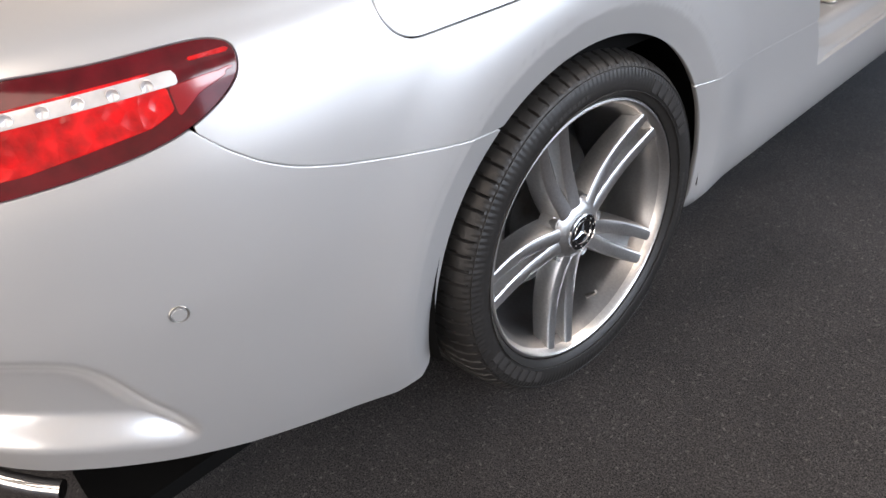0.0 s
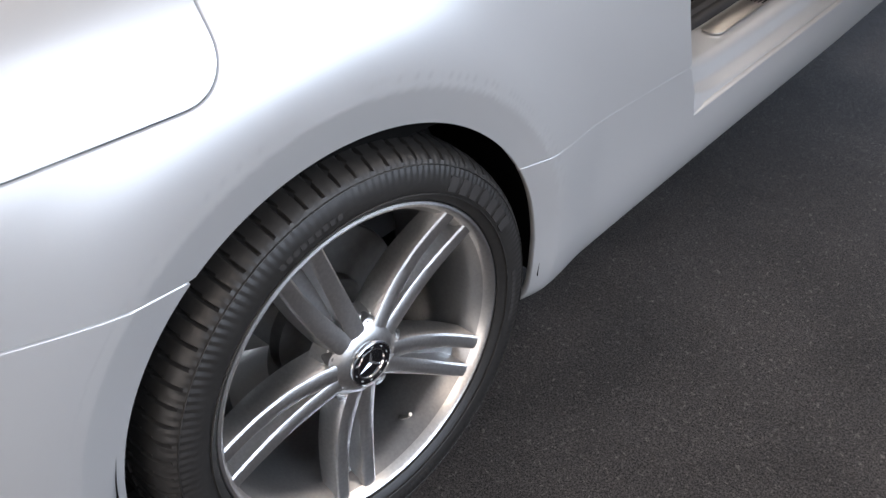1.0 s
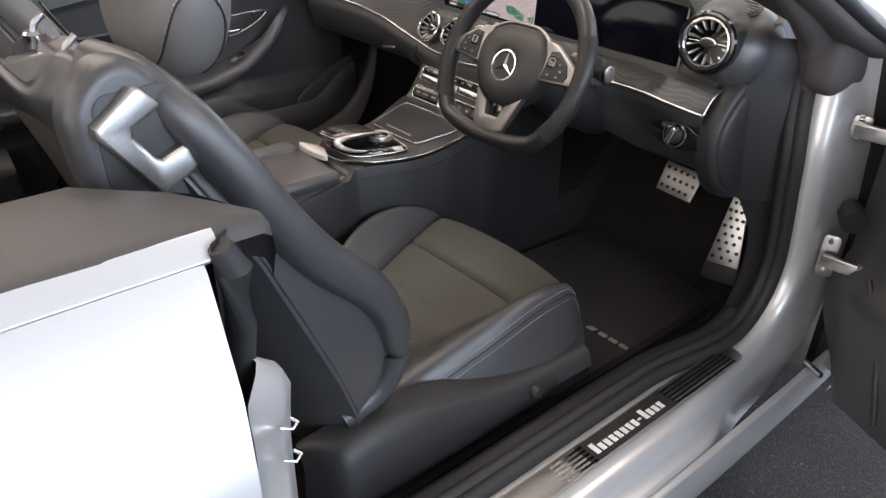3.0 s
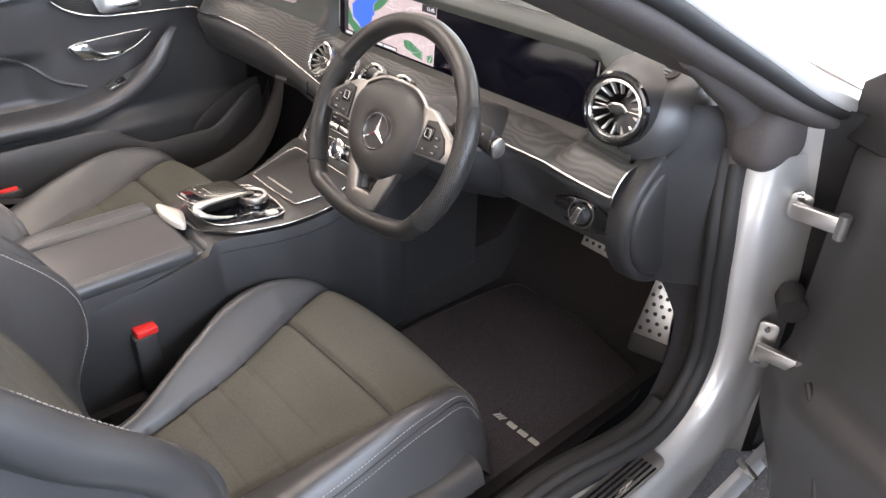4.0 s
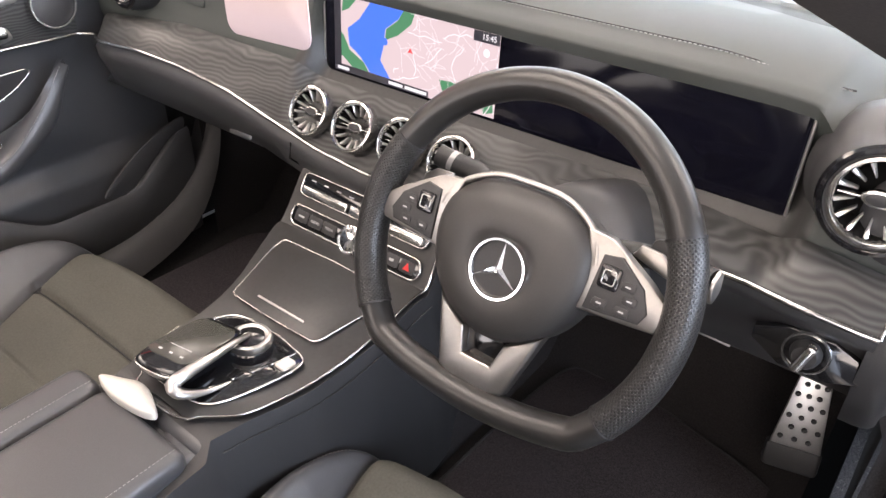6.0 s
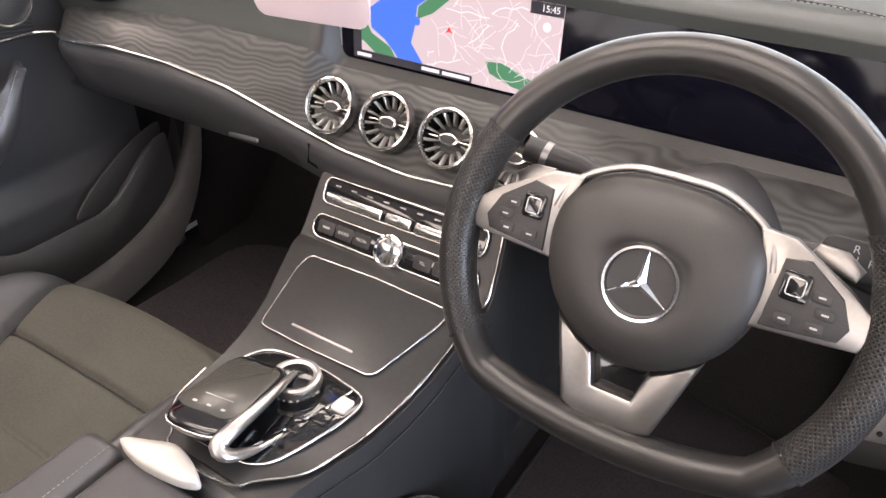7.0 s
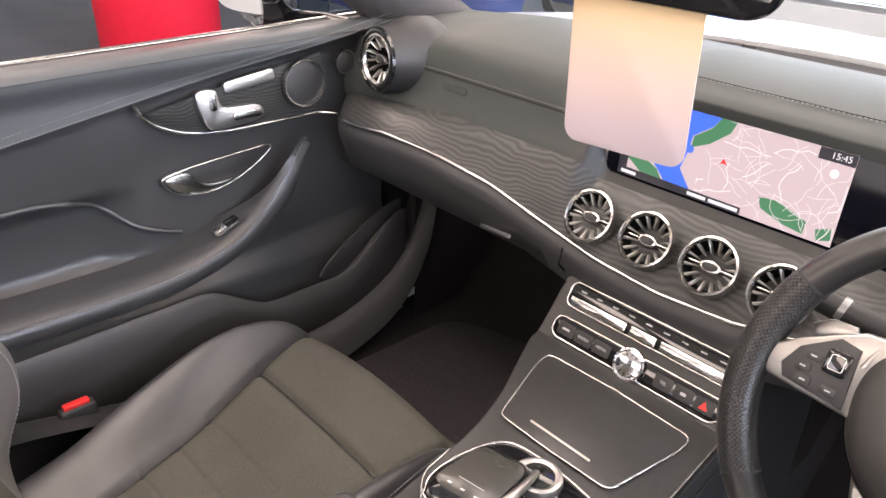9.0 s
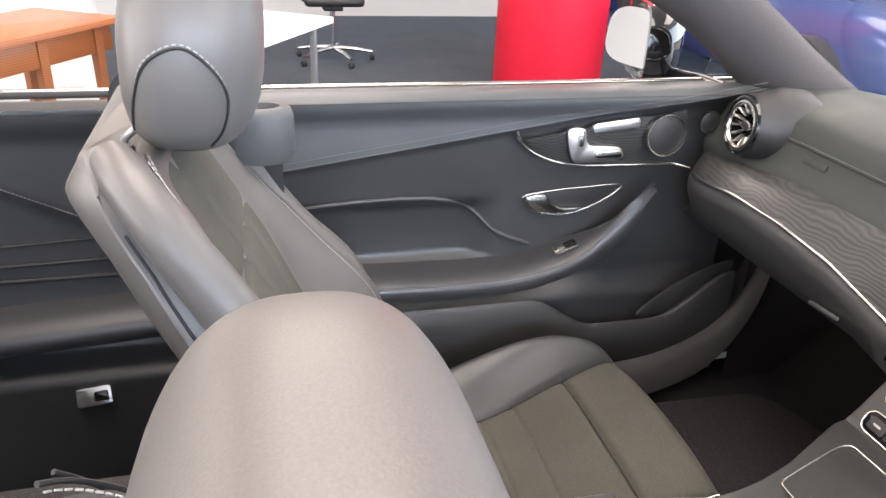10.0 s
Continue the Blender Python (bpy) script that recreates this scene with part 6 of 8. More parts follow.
def seat(side, name, label):
    cx = side * 0.375
    parts = {}
    ob = part(name, box(cx - 0.20, cx + 0.20, 1.05, 1.52, 0.36, 0.47, 0.03, 3), BLACK, car, label)
    stops = sorted(set(np.linspace(CUSH_Y0, CUSH_Y1, 150).tolist() + [at + o for at in PLEATS for o in (-0.006, -0.003, 0, 0.003, 0.006)]))
    for nm, x0, x1, nx, mat, lab in (("cushion_centre", -1, 1, 55, SUEDE, "grey-green microfibre seat centre"), ("cushion_bolster", 1, 2, 34, LEATHER, "black leather side bolster"),
                                     ("cushion_bolster", -2, -1, 34, LEATHER, "black leather side bolster")):
        rows = []
        for y in stops:
            h, w = centre_half(y), edge_half(x0 + x1, y) + 0.020
            xs = [math.copysign(h + (abs(q) - 1) * (w - h), q) if abs(q) > 1 else q * h for q in np.linspace(x0, x1, nx)]
            rows.append([(cx + side * x, y, cushion_height(x, y) - seam_dip(x, y)) for x in xs])
        part(nm, from_grid(rows, angle=85), mat, ob, lab)
    rows = []
    for x in np.linspace(-0.198, 0.214, 30):
        y1, z1 = CUSH_Y1, cushion_height(x, CUSH_Y1)
        rows.append([(cx + side * x, y1 - 0.001, z1), (cx + side * x, y1 + 0.003, z1 - 0.03), (cx + side * x * 0.99, y1 - 0.012, z1 - 0.06), (cx + side * x * 0.97, y1 - 0.06, z1 - 0.085)])
    part("cushion_front", from_grid(rows, angle=85), LEATHER, ob)
    part("cushion_underside", from_grid([[(cx - side * (edge_half(-1, y) + 0.019 - 0.02 * k), y, cushion_height(-edge_half(-1, y) - 0.019, y) - 0.03 * k) for k in (0, 1, 2, 3)] for y in np.linspace(1.02, 1.63, 24)], angle=80), LEATHER, ob)
    for sx in (-1, 1):
        for off in (0.020, 0.028):
            pts = [(cx + side * sx * (edge_half(sx, y) - off), y, cushion_height(sx * (edge_half(sx, y) - off), y) + 0.0006) for y in np.linspace(1.10, 1.615, 80)]
            stitches(pts, "seat_stitching", ob)
        pts = [(cx + side * sx * (edge_half(sx, y) - 0.024), y, cushion_height(sx * (edge_half(sx, y) - 0.024), y) - 0.0006) for y in np.linspace(1.10, 1.615, 80)]
        part("seat_seam", tube(pts, 0.0015, 6), SEAL, ob)
        pts = [(cx + side * sx * centre_half(y), y, cushion_height(sx * centre_half(y), y) - 0.0085) for y in np.linspace(1.05, 1.62, 90)]
        part("seat_seam", tube(pts, 0.0022, 6), SEAL, ob)
    for k, y in enumerate(PLEATS):
        w = centre_half(y)
        part("cross_seam", tube([(cx + x, y, cushion_height(x, y) - (0.0085 if k == 0 else 0.0034)) for x in np.linspace(-w, w, 30)], 0.0018 if k == 0 else 0.0006, 6), SEAL, ob)
    # side trim of the seat base
    out = side
    rows = []
    for y in np.linspace(0.945, 1.53, 36):
        top = float(np.interp(y, VALANCE[:, 0], VALANCE[:, 1]))
        k = float(ramp(np.array(y), 0.985, 0.945))
        rows.append([(cx + out * (0.225 - 0.01 * k), y, top - 0.004), (cx + out * (0.268 - 0.05 * k), y, top - 0.003), (cx + out * (0.286 - 0.06 * k), y, top - 0.012), (cx + out * (0.297 - 0.06 * k), y, top - 0.040), (cx + out * (0.293 - 0.06 * k), y, 0.45), (cx + out * (0.27 - 0.05 * k), y, 0.40)])
    part("seat_valance", from_grid(rows, angle=75), BLACK, ob, "black plastic seat base trim")
    part("adjuster_knob", turned([(0.0, 0.012), (0.010, 0.012), (0.013, 0.008), (0.014, 0.0)], plane_at((cx + out * 0.294, 1.374, 0.468), (0, out, 0), (0, 0, 1)), 20), BLACK, ob)
    for sx in (-1, 1):
        part("seat_rail", box(cx + sx * 0.19 - 0.02, cx + sx * 0.19 + 0.02, 0.98, 1.58, 0.345, 0.375, 0.006), BLACK, ob)

    # backrest: closed sections up its height
    def axis(t):
        y = np.interp(t, [0, 0.25, 0.6, 0.85, 1.0], [1.075, 1.02, 0.93, 0.855, 0.795]) 
        z = np.interp(t, [0, 0.25, 0.6, 0.85, 1.0], [0.52, 0.68, 0.90, 1.045, 1.140])
        return float(y), float(z)

    def half(t):
        return float(np.interp(t, BACK_W[:, 0], BACK_W[:, 1]))

    def front(x, t):
        w = half(t)
        a = abs(x) / w
        b = 0.92 * float(np.interp(t, BACK_T, BACK_B))
        d = 0.012 + b * float(ramp(np.array(a), 0.50, 0.86)) - (b + 0.040) * float(ramp(np.array(a), 0.90, 1.0)) ** 1.5
        return d

    def slump(x, t):
        """The driver's inner shoulder is lower than the outer one with its handle."""
        return 0.065 * float(ramp(np.array(-x), 0.05, 0.14)) * float(ramp(np.array(t), 0.72, 0.97)) if side > 0 else 0.0

    rows, N = [], 70
    for t in np.linspace(0, 1, 72) ** 0.85:
        y, z = axis(t)
        w = half(t)
        tip = float(ramp(np.array(t), 0.93, 1.0))
        ring = []
        for k in range(N):
            x = w * spread_out(-1 + 2 * k / (N - 1))
            f = front(x, t) * (1 - 0.7 * tip)
            ring.append((cx + x, y + f, z + 0.25 * f - 0.040 * tip * float(ramp(np.array(abs(x)), 0.15, 0.07)) - slump(x, t)))
        for k in range(N):
            x = w * spread_out(1 - 2 * k / (N - 1))
            a = abs(x) / w
            f = -0.085 * (1 - 0.35 * t) * (1 - a ** 4) * (1 - 0.6 * tip) - 0.025
            ring.append((cx + x, y + f, z + 0.25 * f - 0.040 * tip * float(ramp(np.array(abs(x)), 0.15, 0.07)) - slump(x, t)))
        rows.append(ring)
    # the passenger's backrest takes the lit leather colour, the driver's the plain one
    bk = part("backrest", from_grid(rows, False, True, True, 75), LEATHER if side > 0 else LITHIDE, ob, "leather backrest with raised bolsters")
    rows = []
    for t in np.linspace(0.03, 0.93, 60):
        y, z = axis(t)
        w = half(t) * 0.56
        row = []
        for x in np.linspace(-w, w, 25):
            f = front(x, t) - 0.0015 + 0.008 * (1 - (x / w) ** 4) * min(1.0, (0.925 - t) * 18) - groove(abs(x) - 0.05, 0.005, 0.004) - groove((t - 0.70) * 0.6, 0.005, 0.006)
            row.append((cx + x, y + f, z + 0.25 * f))
        rows.append(row)
    part("backrest_centre", from_grid(rows, angle=85), SUEDE, ob, "grey-green microfibre back panel")
    for sx in (-1, 1):
        pts = []
        for t in np.linspace(0.06, 0.97, 80):
            y, z = axis(t)
            w = half(t)
            x = sx * w * 0.80
            f = front(x, t)
            pts.append((cx + x, y + f + 0.001, z + 0.25 * f + 0.0006))
        stitches(pts, "backrest_stitching", bk, 0.007, 0.0045, 0.0008)
        part("backrest_seam", tube([(p[0] + sx * 0.006, p[1] - 0.001, p[2]) for p in pts], 0.0016, 6), SEAL, bk)
        pts = []
        for t in np.linspace(0.10, 0.90, 40):
            y, z = axis(t)
            w = half(t)
            pts.append((cx + sx * (w - 0.004), y - 0.022, z - 0.004))
        part("side_seam", tube(pts, 0.0018, 6), SEAL, bk)
    # rolled outer edges of the bolsters
    for sx in (-1, 1):
        low = 0.055 if sx * side < 0 < side else 0.0
        roll = curve_points([(cx + sx * (x - low * 0.4 * (z > 1.0)), y, z - low * float(ramp(np.array(z), 0.90, 1.08))) for x, y, z in ((0.150, 0.800, 1.122), (0.200, 0.822, 1.112), (0.232, 0.852, 1.076), (0.246, 0.893, 1.012), (0.253, 0.938, 0.934), (0.254, 0.990, 0.862), (0.254, 1.064, 0.784), (0.252, 1.097, 0.710), (0.250, 1.099, 0.648), (0.246, 1.070, 0.600), (0.243, 1.01, 0.578))], 60)
        # passenger rolls are brightened by the same lit leather colour
        part("bolster_roll", tube(roll, [0.018 + 0.012 * math.sin(math.pi * min(1, 0.10 + t)) for t in np.linspace(0, 0.9, 60)], 16), LEATHER if side > 0 else LITHIDE, ob, "rolled leather bolster edge")
        stitches([(p[0] - sx * 0.014, p[1] + 0.017, p[2] + 0.016) for p in roll[4:48]], "bolster_stitching", ob, 0.007, 0.0045, 0.0008)
    # head restraint
    hy, hz, hd, hh = (0.938, 1.158, 0.056, 0.104) if side > 0 else (0.877, 1.207, 0.076, 0.112)
    e = lambda v, n: math.copysign(abs(v) ** n, v)
    rows = []
    for p in np.linspace(-math.pi / 2, math.pi / 2, 32):
        row = []
        for q in np.linspace(0, 2 * math.pi, 56, endpoint=False):
            c, s_ = math.cos(p), math.sin(p)
            wz = 1 - 0.14 * max(0, -s_) - 0.10 * max(0, s_)
            row.append((cx + 0.132 * wz * e(c, 0.55) * e(math.cos(q), 0.62), hy + hd * e(c, 0.68) * e(math.sin(q), 0.75) + 0.012 * s_, hz + hh * e(s_, 0.75)))
        rows.append(row)

    def cheek(dy, dz):
        """How far the head restraint's side stands out there."""
        s_ = e(dz / hh, 1 / 0.75)
        c = math.sqrt(max(0.0, 1 - s_ * s_))
        v = min(0.98, abs((dy - 0.012 * s_) / max(1e-6, hd * c ** 0.68))) ** (1 / 0.75)
        return 0.132 * (1 - 0.14 * max(0, -s_) - 0.10 * max(0, s_)) * c ** 0.55 * math.sqrt(1 - v * v) ** 0.62

    # both head restraints have light painted in with the lit leather
    hr = part("headrest", from_grid(rows, False, True, False, 80), LITHIDE, ob, "leather head restraint with stitched seam, colour brightened as if lit")
    for sx in (-1, 1):
        k = hd / 0.072
        arc = curve_points([(-0.062 * k, -0.080), (-0.052 * k, -0.030), (-0.036 * k, 0.004), (-0.005, 0.018), (0.022 * k, -0.004), (0.033 * k, -0.034), (0.026 * k, -0.070), (0.012 * k, -0.094)], 70)
        pts = [(cx + sx * (cheek(u, v) + 0.0006), hy + u, hz + v) for u, v in arc]
        part("headrest_seam", tube(pts, 0.0016, 6), SEAL, hr)
        stitches([(p[0] + sx * 0.0008, p[1], p[2] + 0.004) for p in pts], "headrest_stitching", hr, 0.007, 0.0045, 0.0008)
        part("headrest_post", tube([(cx + sx * 0.065, 0.797, 1.106), (cx + sx * 0.065, 0.800, 1.118), (cx + sx * 0.065, 0.812, 1.128)], 0.0045, 12), ALLOYGREY, hr, "metal post")
        part("post_sleeve", turned([(0.0, 0.004), (0.010, 0.004), (0.013, 0.000), (0.013, -0.016)], Matrix.Translation((cx + sx * 0.065, 0.797, 1.106)), 18), BRIGHT, hr)
    # release handle on the shoulder, outer side
    HM = plane_at((cx + side * 0.246, 0.805, 1.066), (-0.10, side, 0), (-0.06 * side, 0, 1.0))
    part("shoulder_panel", slab([(side * p[0], p[1]) for p in curve_points([(-0.062, 0.010), (-0.050, 0.052), (-0.015, 0.078), (0.022, 0.066), (0.046, 0.020), (0.085, -0.080), (0.135, -0.180), (0.090, -0.215), (0.010, -0.190), (-0.045, -0.090)], 60, True)], HM @ pose(0, 0, -0.040), 0.040, 0.017, 4), LEATHER, ob, "padded leather shoulder round the handle")
    cshape = [(-0.046, 0.022), (-0.004, 0.052), (0.003, 0.051), (0.020, 0.032), (0.018, 0.027), (-0.010, 0.014), (-0.012, 0.006), (0.006, -0.020), (0.011, -0.023), (0.036, -0.015), (0.041, -0.018), (0.049, -0.038), (0.046, -0.043), (0.010, -0.058), (0.001, -0.055), (-0.046, 0.013)]
    part("handle_recess", slab([(side * u, v) for u, v in rounded(0.088, 0.100, 0.018, 4, 0.004, -0.002)], HM @ pose(0, 0, -0.002), 0.0035, 0.001), BLACK, ob)
    part("release_handle", slab([(side * u, v) for u, v in cshape], HM @ pose(0, 0, 0.002), 0.014, 0.005, 3), SATIN, ob, "satin silver seat release handle")
    # buckle
    part("belt_buckle", box(cx - side * 0.240 - 0.013, cx - side * 0.240 + 0.013, 1.196, 1.236, 0.47, 0.586, 0.006), BLACK, ob)
    part("buckle_button", box(cx - side * 0.240 - 0.012, cx - side * 0.240 + 0.012, 1.202, 1.240, 0.584, 0.598, 0.003), RED, ob, "red buckle button")
    if side < 0:
        tab = part("anchor_housing", box(cx + side * 0.268 - 0.010, cx + side * 0.268 + 0.010, 1.176, 1.232, 0.520, 0.552, 0.006, 3), SEAL, ob, "black belt anchor housing")
        part("release_tab", box(cx + side * 0.268 - 0.008, cx + side * 0.268 + 0.006, 1.184, 1.224, 0.545, 0.558, 0.003), RED, tab, "dark red release tab")
    for o in ob.children:
        if side < 0 and o.name.split(".")[0] in ("cushion_centre", "cushion_bolster", "cushion_front", "cushion_underside", "seat_stitching", "seat_seam", "cross_seam"):
            o.location.y += 0.016
    return ob


seat(1, "driver_seat", "black leather and microfibre driver's seat")
seat(-1, "passenger_seat", "black leather and microfibre passenger seat")

# ---- rear bench ----
for sx in (-1, 1):
    cx = sx * 0.29
    rb = part("rear_seat", box(cx - 0.235, cx + 0.235, 0.02, 0.42, 0.42, 0.56, 0.05, 4), LEATHER, car, "black leather rear seat")
    rows = []
    for t in np.linspace(0, 1, 16):
        rows.append([(cx + x * (1 - 0.12 * t * t), 0.06 - 0.20 * t + 0.03 * math.cos(x / 0.23 * 1.5), 0.52 + 0.46 * t - 0.02 * (x / 0.23) ** 2 * t) for x in np.linspace(-0.235, 0.235, 17)])
    part("rear_backrest", from_grid(rows, angle=80), LEATHER, rb)
    part("rear_headrest", box(cx - 0.11, cx + 0.11, -0.20, -0.10, 0.97, 1.12, 0.045, 4), LEATHER, rb)
part("rear_bulkhead", box(-0.66, 0.66, -0.30, -0.26, 0.3, 1.03), BLACK, car)


# ---- passenger door (closed) and rear side panel, left side ----
def wall_grid(xf, y0, y1, ny, z0, z1, nz):
    return from_grid([[(xf(y, z), y, z(y) if callable(z) else z) for z in np.linspace(z0, z1, nz)] for y in np.linspace(y0, y1, ny)], angle=80)


def door_x(y, z):
    """Inner face of the passenger door."""
    x = -0.775 - 0.012 * float(ramp(np.array(z), 0.95, 0.80))
    x += 0.030 * float(ramp(np.array(z), 0.985, 1.03))
    line = 0.895 + (y - 0.97) * 0.148
    x += 0.014 * float(ramp(np.array(z), line - 0.006, line + 0.008))
    x -= 0.030 * float(ramp(np.array(z), 0.83, 0.79)) * float(ramp(np.array(z), 0.66, 0.70)) * float(ramp(np.array(y), 1.42, 1.32))
    x += 0.030 * float(ramp(np.array(z), 0.64, 0.58))
    return x


pd = part("passenger_door", wall_grid(door_x, 0.875, 1.93, 90, 0.34, 1.034, 90), LEATHER, car, "closed passenger door with grey leather panel")
part("door_shelf", from_grid([[(-0.742, y, 1.030), (-0.748, y, 1.039), (-0.785, y, 1.042), (-0.83, y, 1.036), (-0.84, y, 1.02)] for y in np.linspace(0.875, 1.95, 20)], angle=80), GREYHIDE, pd, "grey leather door shoulder")
part("upper_panel", from_grid([[(door_x(y, zz) + 0.003, y, zz) for zz in np.linspace(0.897 + (y - 0.97) * 0.148 + 0.006, 1.033, 14)] for y in np.linspace(0.875, 1.93, 40)], angle=80), GREYHIDE, pd, "grey leather upper door panel")
for dz in (0.010, 0.022):
    stitches([(door_x(y, 0.895 + (y - 0.97) * 0.148 + dz) + 0.0035, y, 0.895 + (y - 0.97) * 0.148 + dz) for y in np.linspace(0.88, 1.92, 60)], "door_stitching", pd, mat=STITCHGREY)
part("window_seal", tube([(-0.842, y, 1.030) for y in (0.3, 0.9, 1.4, 1.9)], 0.006, 8), SEAL, pd)
part("belt_strip", tube([(-0.856, y, 1.032) for y in (0.2, 0.9, 1.4, 1.93)], 0.006, 8), CHROME, pd, "chrome belt strip")
trim_line = curve_points([(1.416, 0.965), (1.44, 0.930), (1.49, 0.903), (1.56, 0.890), (1.66, 0.886), (1.765, 0.884)], 40)
rows = []
for y, zl in trim_line:
    zt = 0.895 + (y - 0.97) * 0.148 - 0.012
    rows.append([(door_x(y, 0.93) + 0.012 + 0.012 * math.sin(math.pi * t * 0.5), y, zl + (zt - zl) * t) for t in np.linspace(0, 1, 6)])
part("door_wood_trim", from_grid(rows, angle=80), WOODTRIM, pd, "black wavy-grained wood door inlay")
part("door_chrome_line", tube([(door_x(y, 0.93) + 0.013, y, z) for y, z in trim_line] + [(-0.735, 1.79, 0.883), (-0.715, 1.79, 0.883)], 0.0036, 8), CHROME, pd)
SPK = plane_at((-0.744, 1.723, 0.952), (0, 1, 0), (-0.05, 0, 1))
spk = part("speaker", turned([(0.0, 0.004), (0.030, 0.004), (0.0385, 0.001)], SPK, 40), BLACK, pd, "round black speaker with chrome ring")
part("speaker_ring", turned([(0.0385, 0.0), (0.0395, 0.005), (0.0425, 0.005), (0.0440, -0.002)], SPK, 48), CHROME, spk)
TWT = plane_at((-0.738, 1.810, 0.978), (0, 1, 0), (-0.05, 0, 1))
twt = part("tweeter", turned([(0.0, 0.003), (0.016, 0.003), (0.0195, 0.001)], TWT, 30), BLACK, pd, "small round tweeter with chrome ring")
part("tweeter_ring", turned([(0.0195, 0.0), (0.0205, 0.004), (0.0225, 0.004), (0.0235, -0.002)], TWT, 36), CHROME, twt)
CTL = plane_at((-0.754, 1.58, 0.938), (0, 1, 0), (-0.05, 0, 1))
ctl = part("seat_control", slab([(p[0], p[1]) for p in curve_points([(-0.066, 0.028), (-0.030, 0.030), (-0.018, 0.0), (0.04, -0.006), (0.056, -0.018), (0.05, -0.034), (-0.02, -0.038), (-0.050, -0.030)], 40, True)], CTL, 0.010, 0.004), SATIN, pd, "silver seat-shaped control")
part("control_key", slab(rounded(0.055, 0.014, 0.006, 4, 0.022, -0.020), CTL @ pose(0, 0, 0.009), 0.006, 0.002), CHROME, ctl)
part("control_key", slab(rounded(0.012, 0.030, 0.005, 4, -0.038, 0.012), CTL @ pose(0, 0, 0.009), 0.006, 0.002), CHROME, ctl)
part("memory_keys", slab(rounded(0.100, 0.022, 0.008, 4, 0.040, 0.030), CTL @ pose(0, 0, 0, 0, 0, 6), 0.008, 0.003), SATIN, pd, "silver memory key bar")
# inner handle
HND = plane_at((-0.782, 1.552, 0.815), (0, 1, 0), (-0.02, 0, 1))
hshape = [(p[0], p[1]) for p in curve_points([(-0.104, 0.006), (-0.06, 0.016), (0.02, 0.021), (0.108, 0.022), (0.078, -0.006), (0.02, -0.030), (-0.03, -0.036), (-0.08, -0.024)], 54, True)]
hd = part("door_handle", slab(hshape, HND @ pose(0, 0, 0.0), 0.003, 0.001), BLACK, pd, "chrome-ringed inner door handle")
part("handle_ring", frame_line(hshape, HND, 0.0019, lift=0.004), CHROME, hd)
part("handle_lever", slab([(p[0], p[1]) for p in curve_points([(-0.100, 0.008), (-0.06, 0.012), (-0.045, -0.004), (-0.02, -0.018), (0.03, -0.020), (0.0, -0.030), (-0.04, -0.032), (-0.08, -0.020)], 40, True)], HND @ pose(0, 0, 0.003), 0.010, 0.004), CHROME, hd)
# armrest and pull
arm_pts = curve_points([(0.875, 0.690), (1.05, 0.684), (1.25, 0.676), (1.40, 0.676), (1.50, 0.694), (1.58, 0.728), (1.65, 0.782), (1.705, 0.852)], 60)
rows = []
for i, (y, z) in enumerate(arm_pts):
    k = float(ramp(np.array(y), 1.52, 1.66))
    w = (0.090 * (1 - k) + 0.030 * k) * (1 - 0.7 * float(ramp(np.array(i), 52, 60)))
    th = 1 - 0.8 * float(ramp(np.array(i), 52, 60))
    xo = -0.700 - 0.012 * k
    d = np.array([0.0, 1.0])
    rows.append([(xo - w, y, z + 0.012 - 0.004 * k), (xo - w * 0.55, y - 0.012 * k, z + 0.012), (xo - 0.010, y - 0.012 * k, z + 0.006), (xo, y, z - 0.008 * th), (xo - 0.002, y + 0.012 * k * th, z - 0.030 * th), (xo - 0.020 * th, y + 0.016 * k * th, z - 0.040 * th), (xo - w, y + 0.014 * k * th, z - 0.036 * th)])
armrest = part("door_armrest", from_grid(rows, False, True, True, 75), LEATHER, pd, "black leather armrest and pull")
stitches([(r[2][0] + 0.008, r[2][1], r[2][2] - 0.006) for r in rows], "armrest_stitching", armrest, mat=STITCHGREY)
part("window_switch", slab(rounded(0.052, 0.024, 0.004, 3), plane_at((-0.738, 1.535, 0.722), (0, 1, 0.36), (-1, 0, 0.2)), 0.004, 0.001), CHROME, armrest, "chrome window switch")
part("switch_key", slab(rounded(0.024, 0.016, 0.003, 3, 0.010), plane_at((-0.738, 1.535, 0.7255), (0, 1, 0.36), (-1, 0, 0.2)), 0.004, 0.001), GLOSS, armrest)
pipe = curve_points([(0.90, 0.800), (0.975, 0.812), (1.078, 0.827), (1.229, 0.831), (1.296, 0.819), (1.35, 0.790), (1.40, 0.745), (1.47, 0.715)], 50)
part("pad_piping", tube([(door_x(y, z) + 0.004, y, z) for y, z in pipe], 0.005, 8), LEATHER, pd, "leather piping of the arm pad")
# map pocket
rows = []
for y in np.linspace(1.10, 1.92, 40):
    k = float(ramp(np.array(y), 1.45, 1.60))
    top = 0.628 - 0.072 * k + 0.10 * float(ramp(np.array(y), 1.74, 1.92))
    rows.append([(-0.755, y, 0.35), (-0.705, y, 0.40), (-0.690, y, top - 0.05), (-0.692, y, top - 0.008), (-0.698, y, top), (-0.708, y, top - 0.006), (-0.75, y, top - 0.08)])
part("door_pocket", from_grid(rows, angle=75), GREYPLASTIC, pd, "black door pocket")
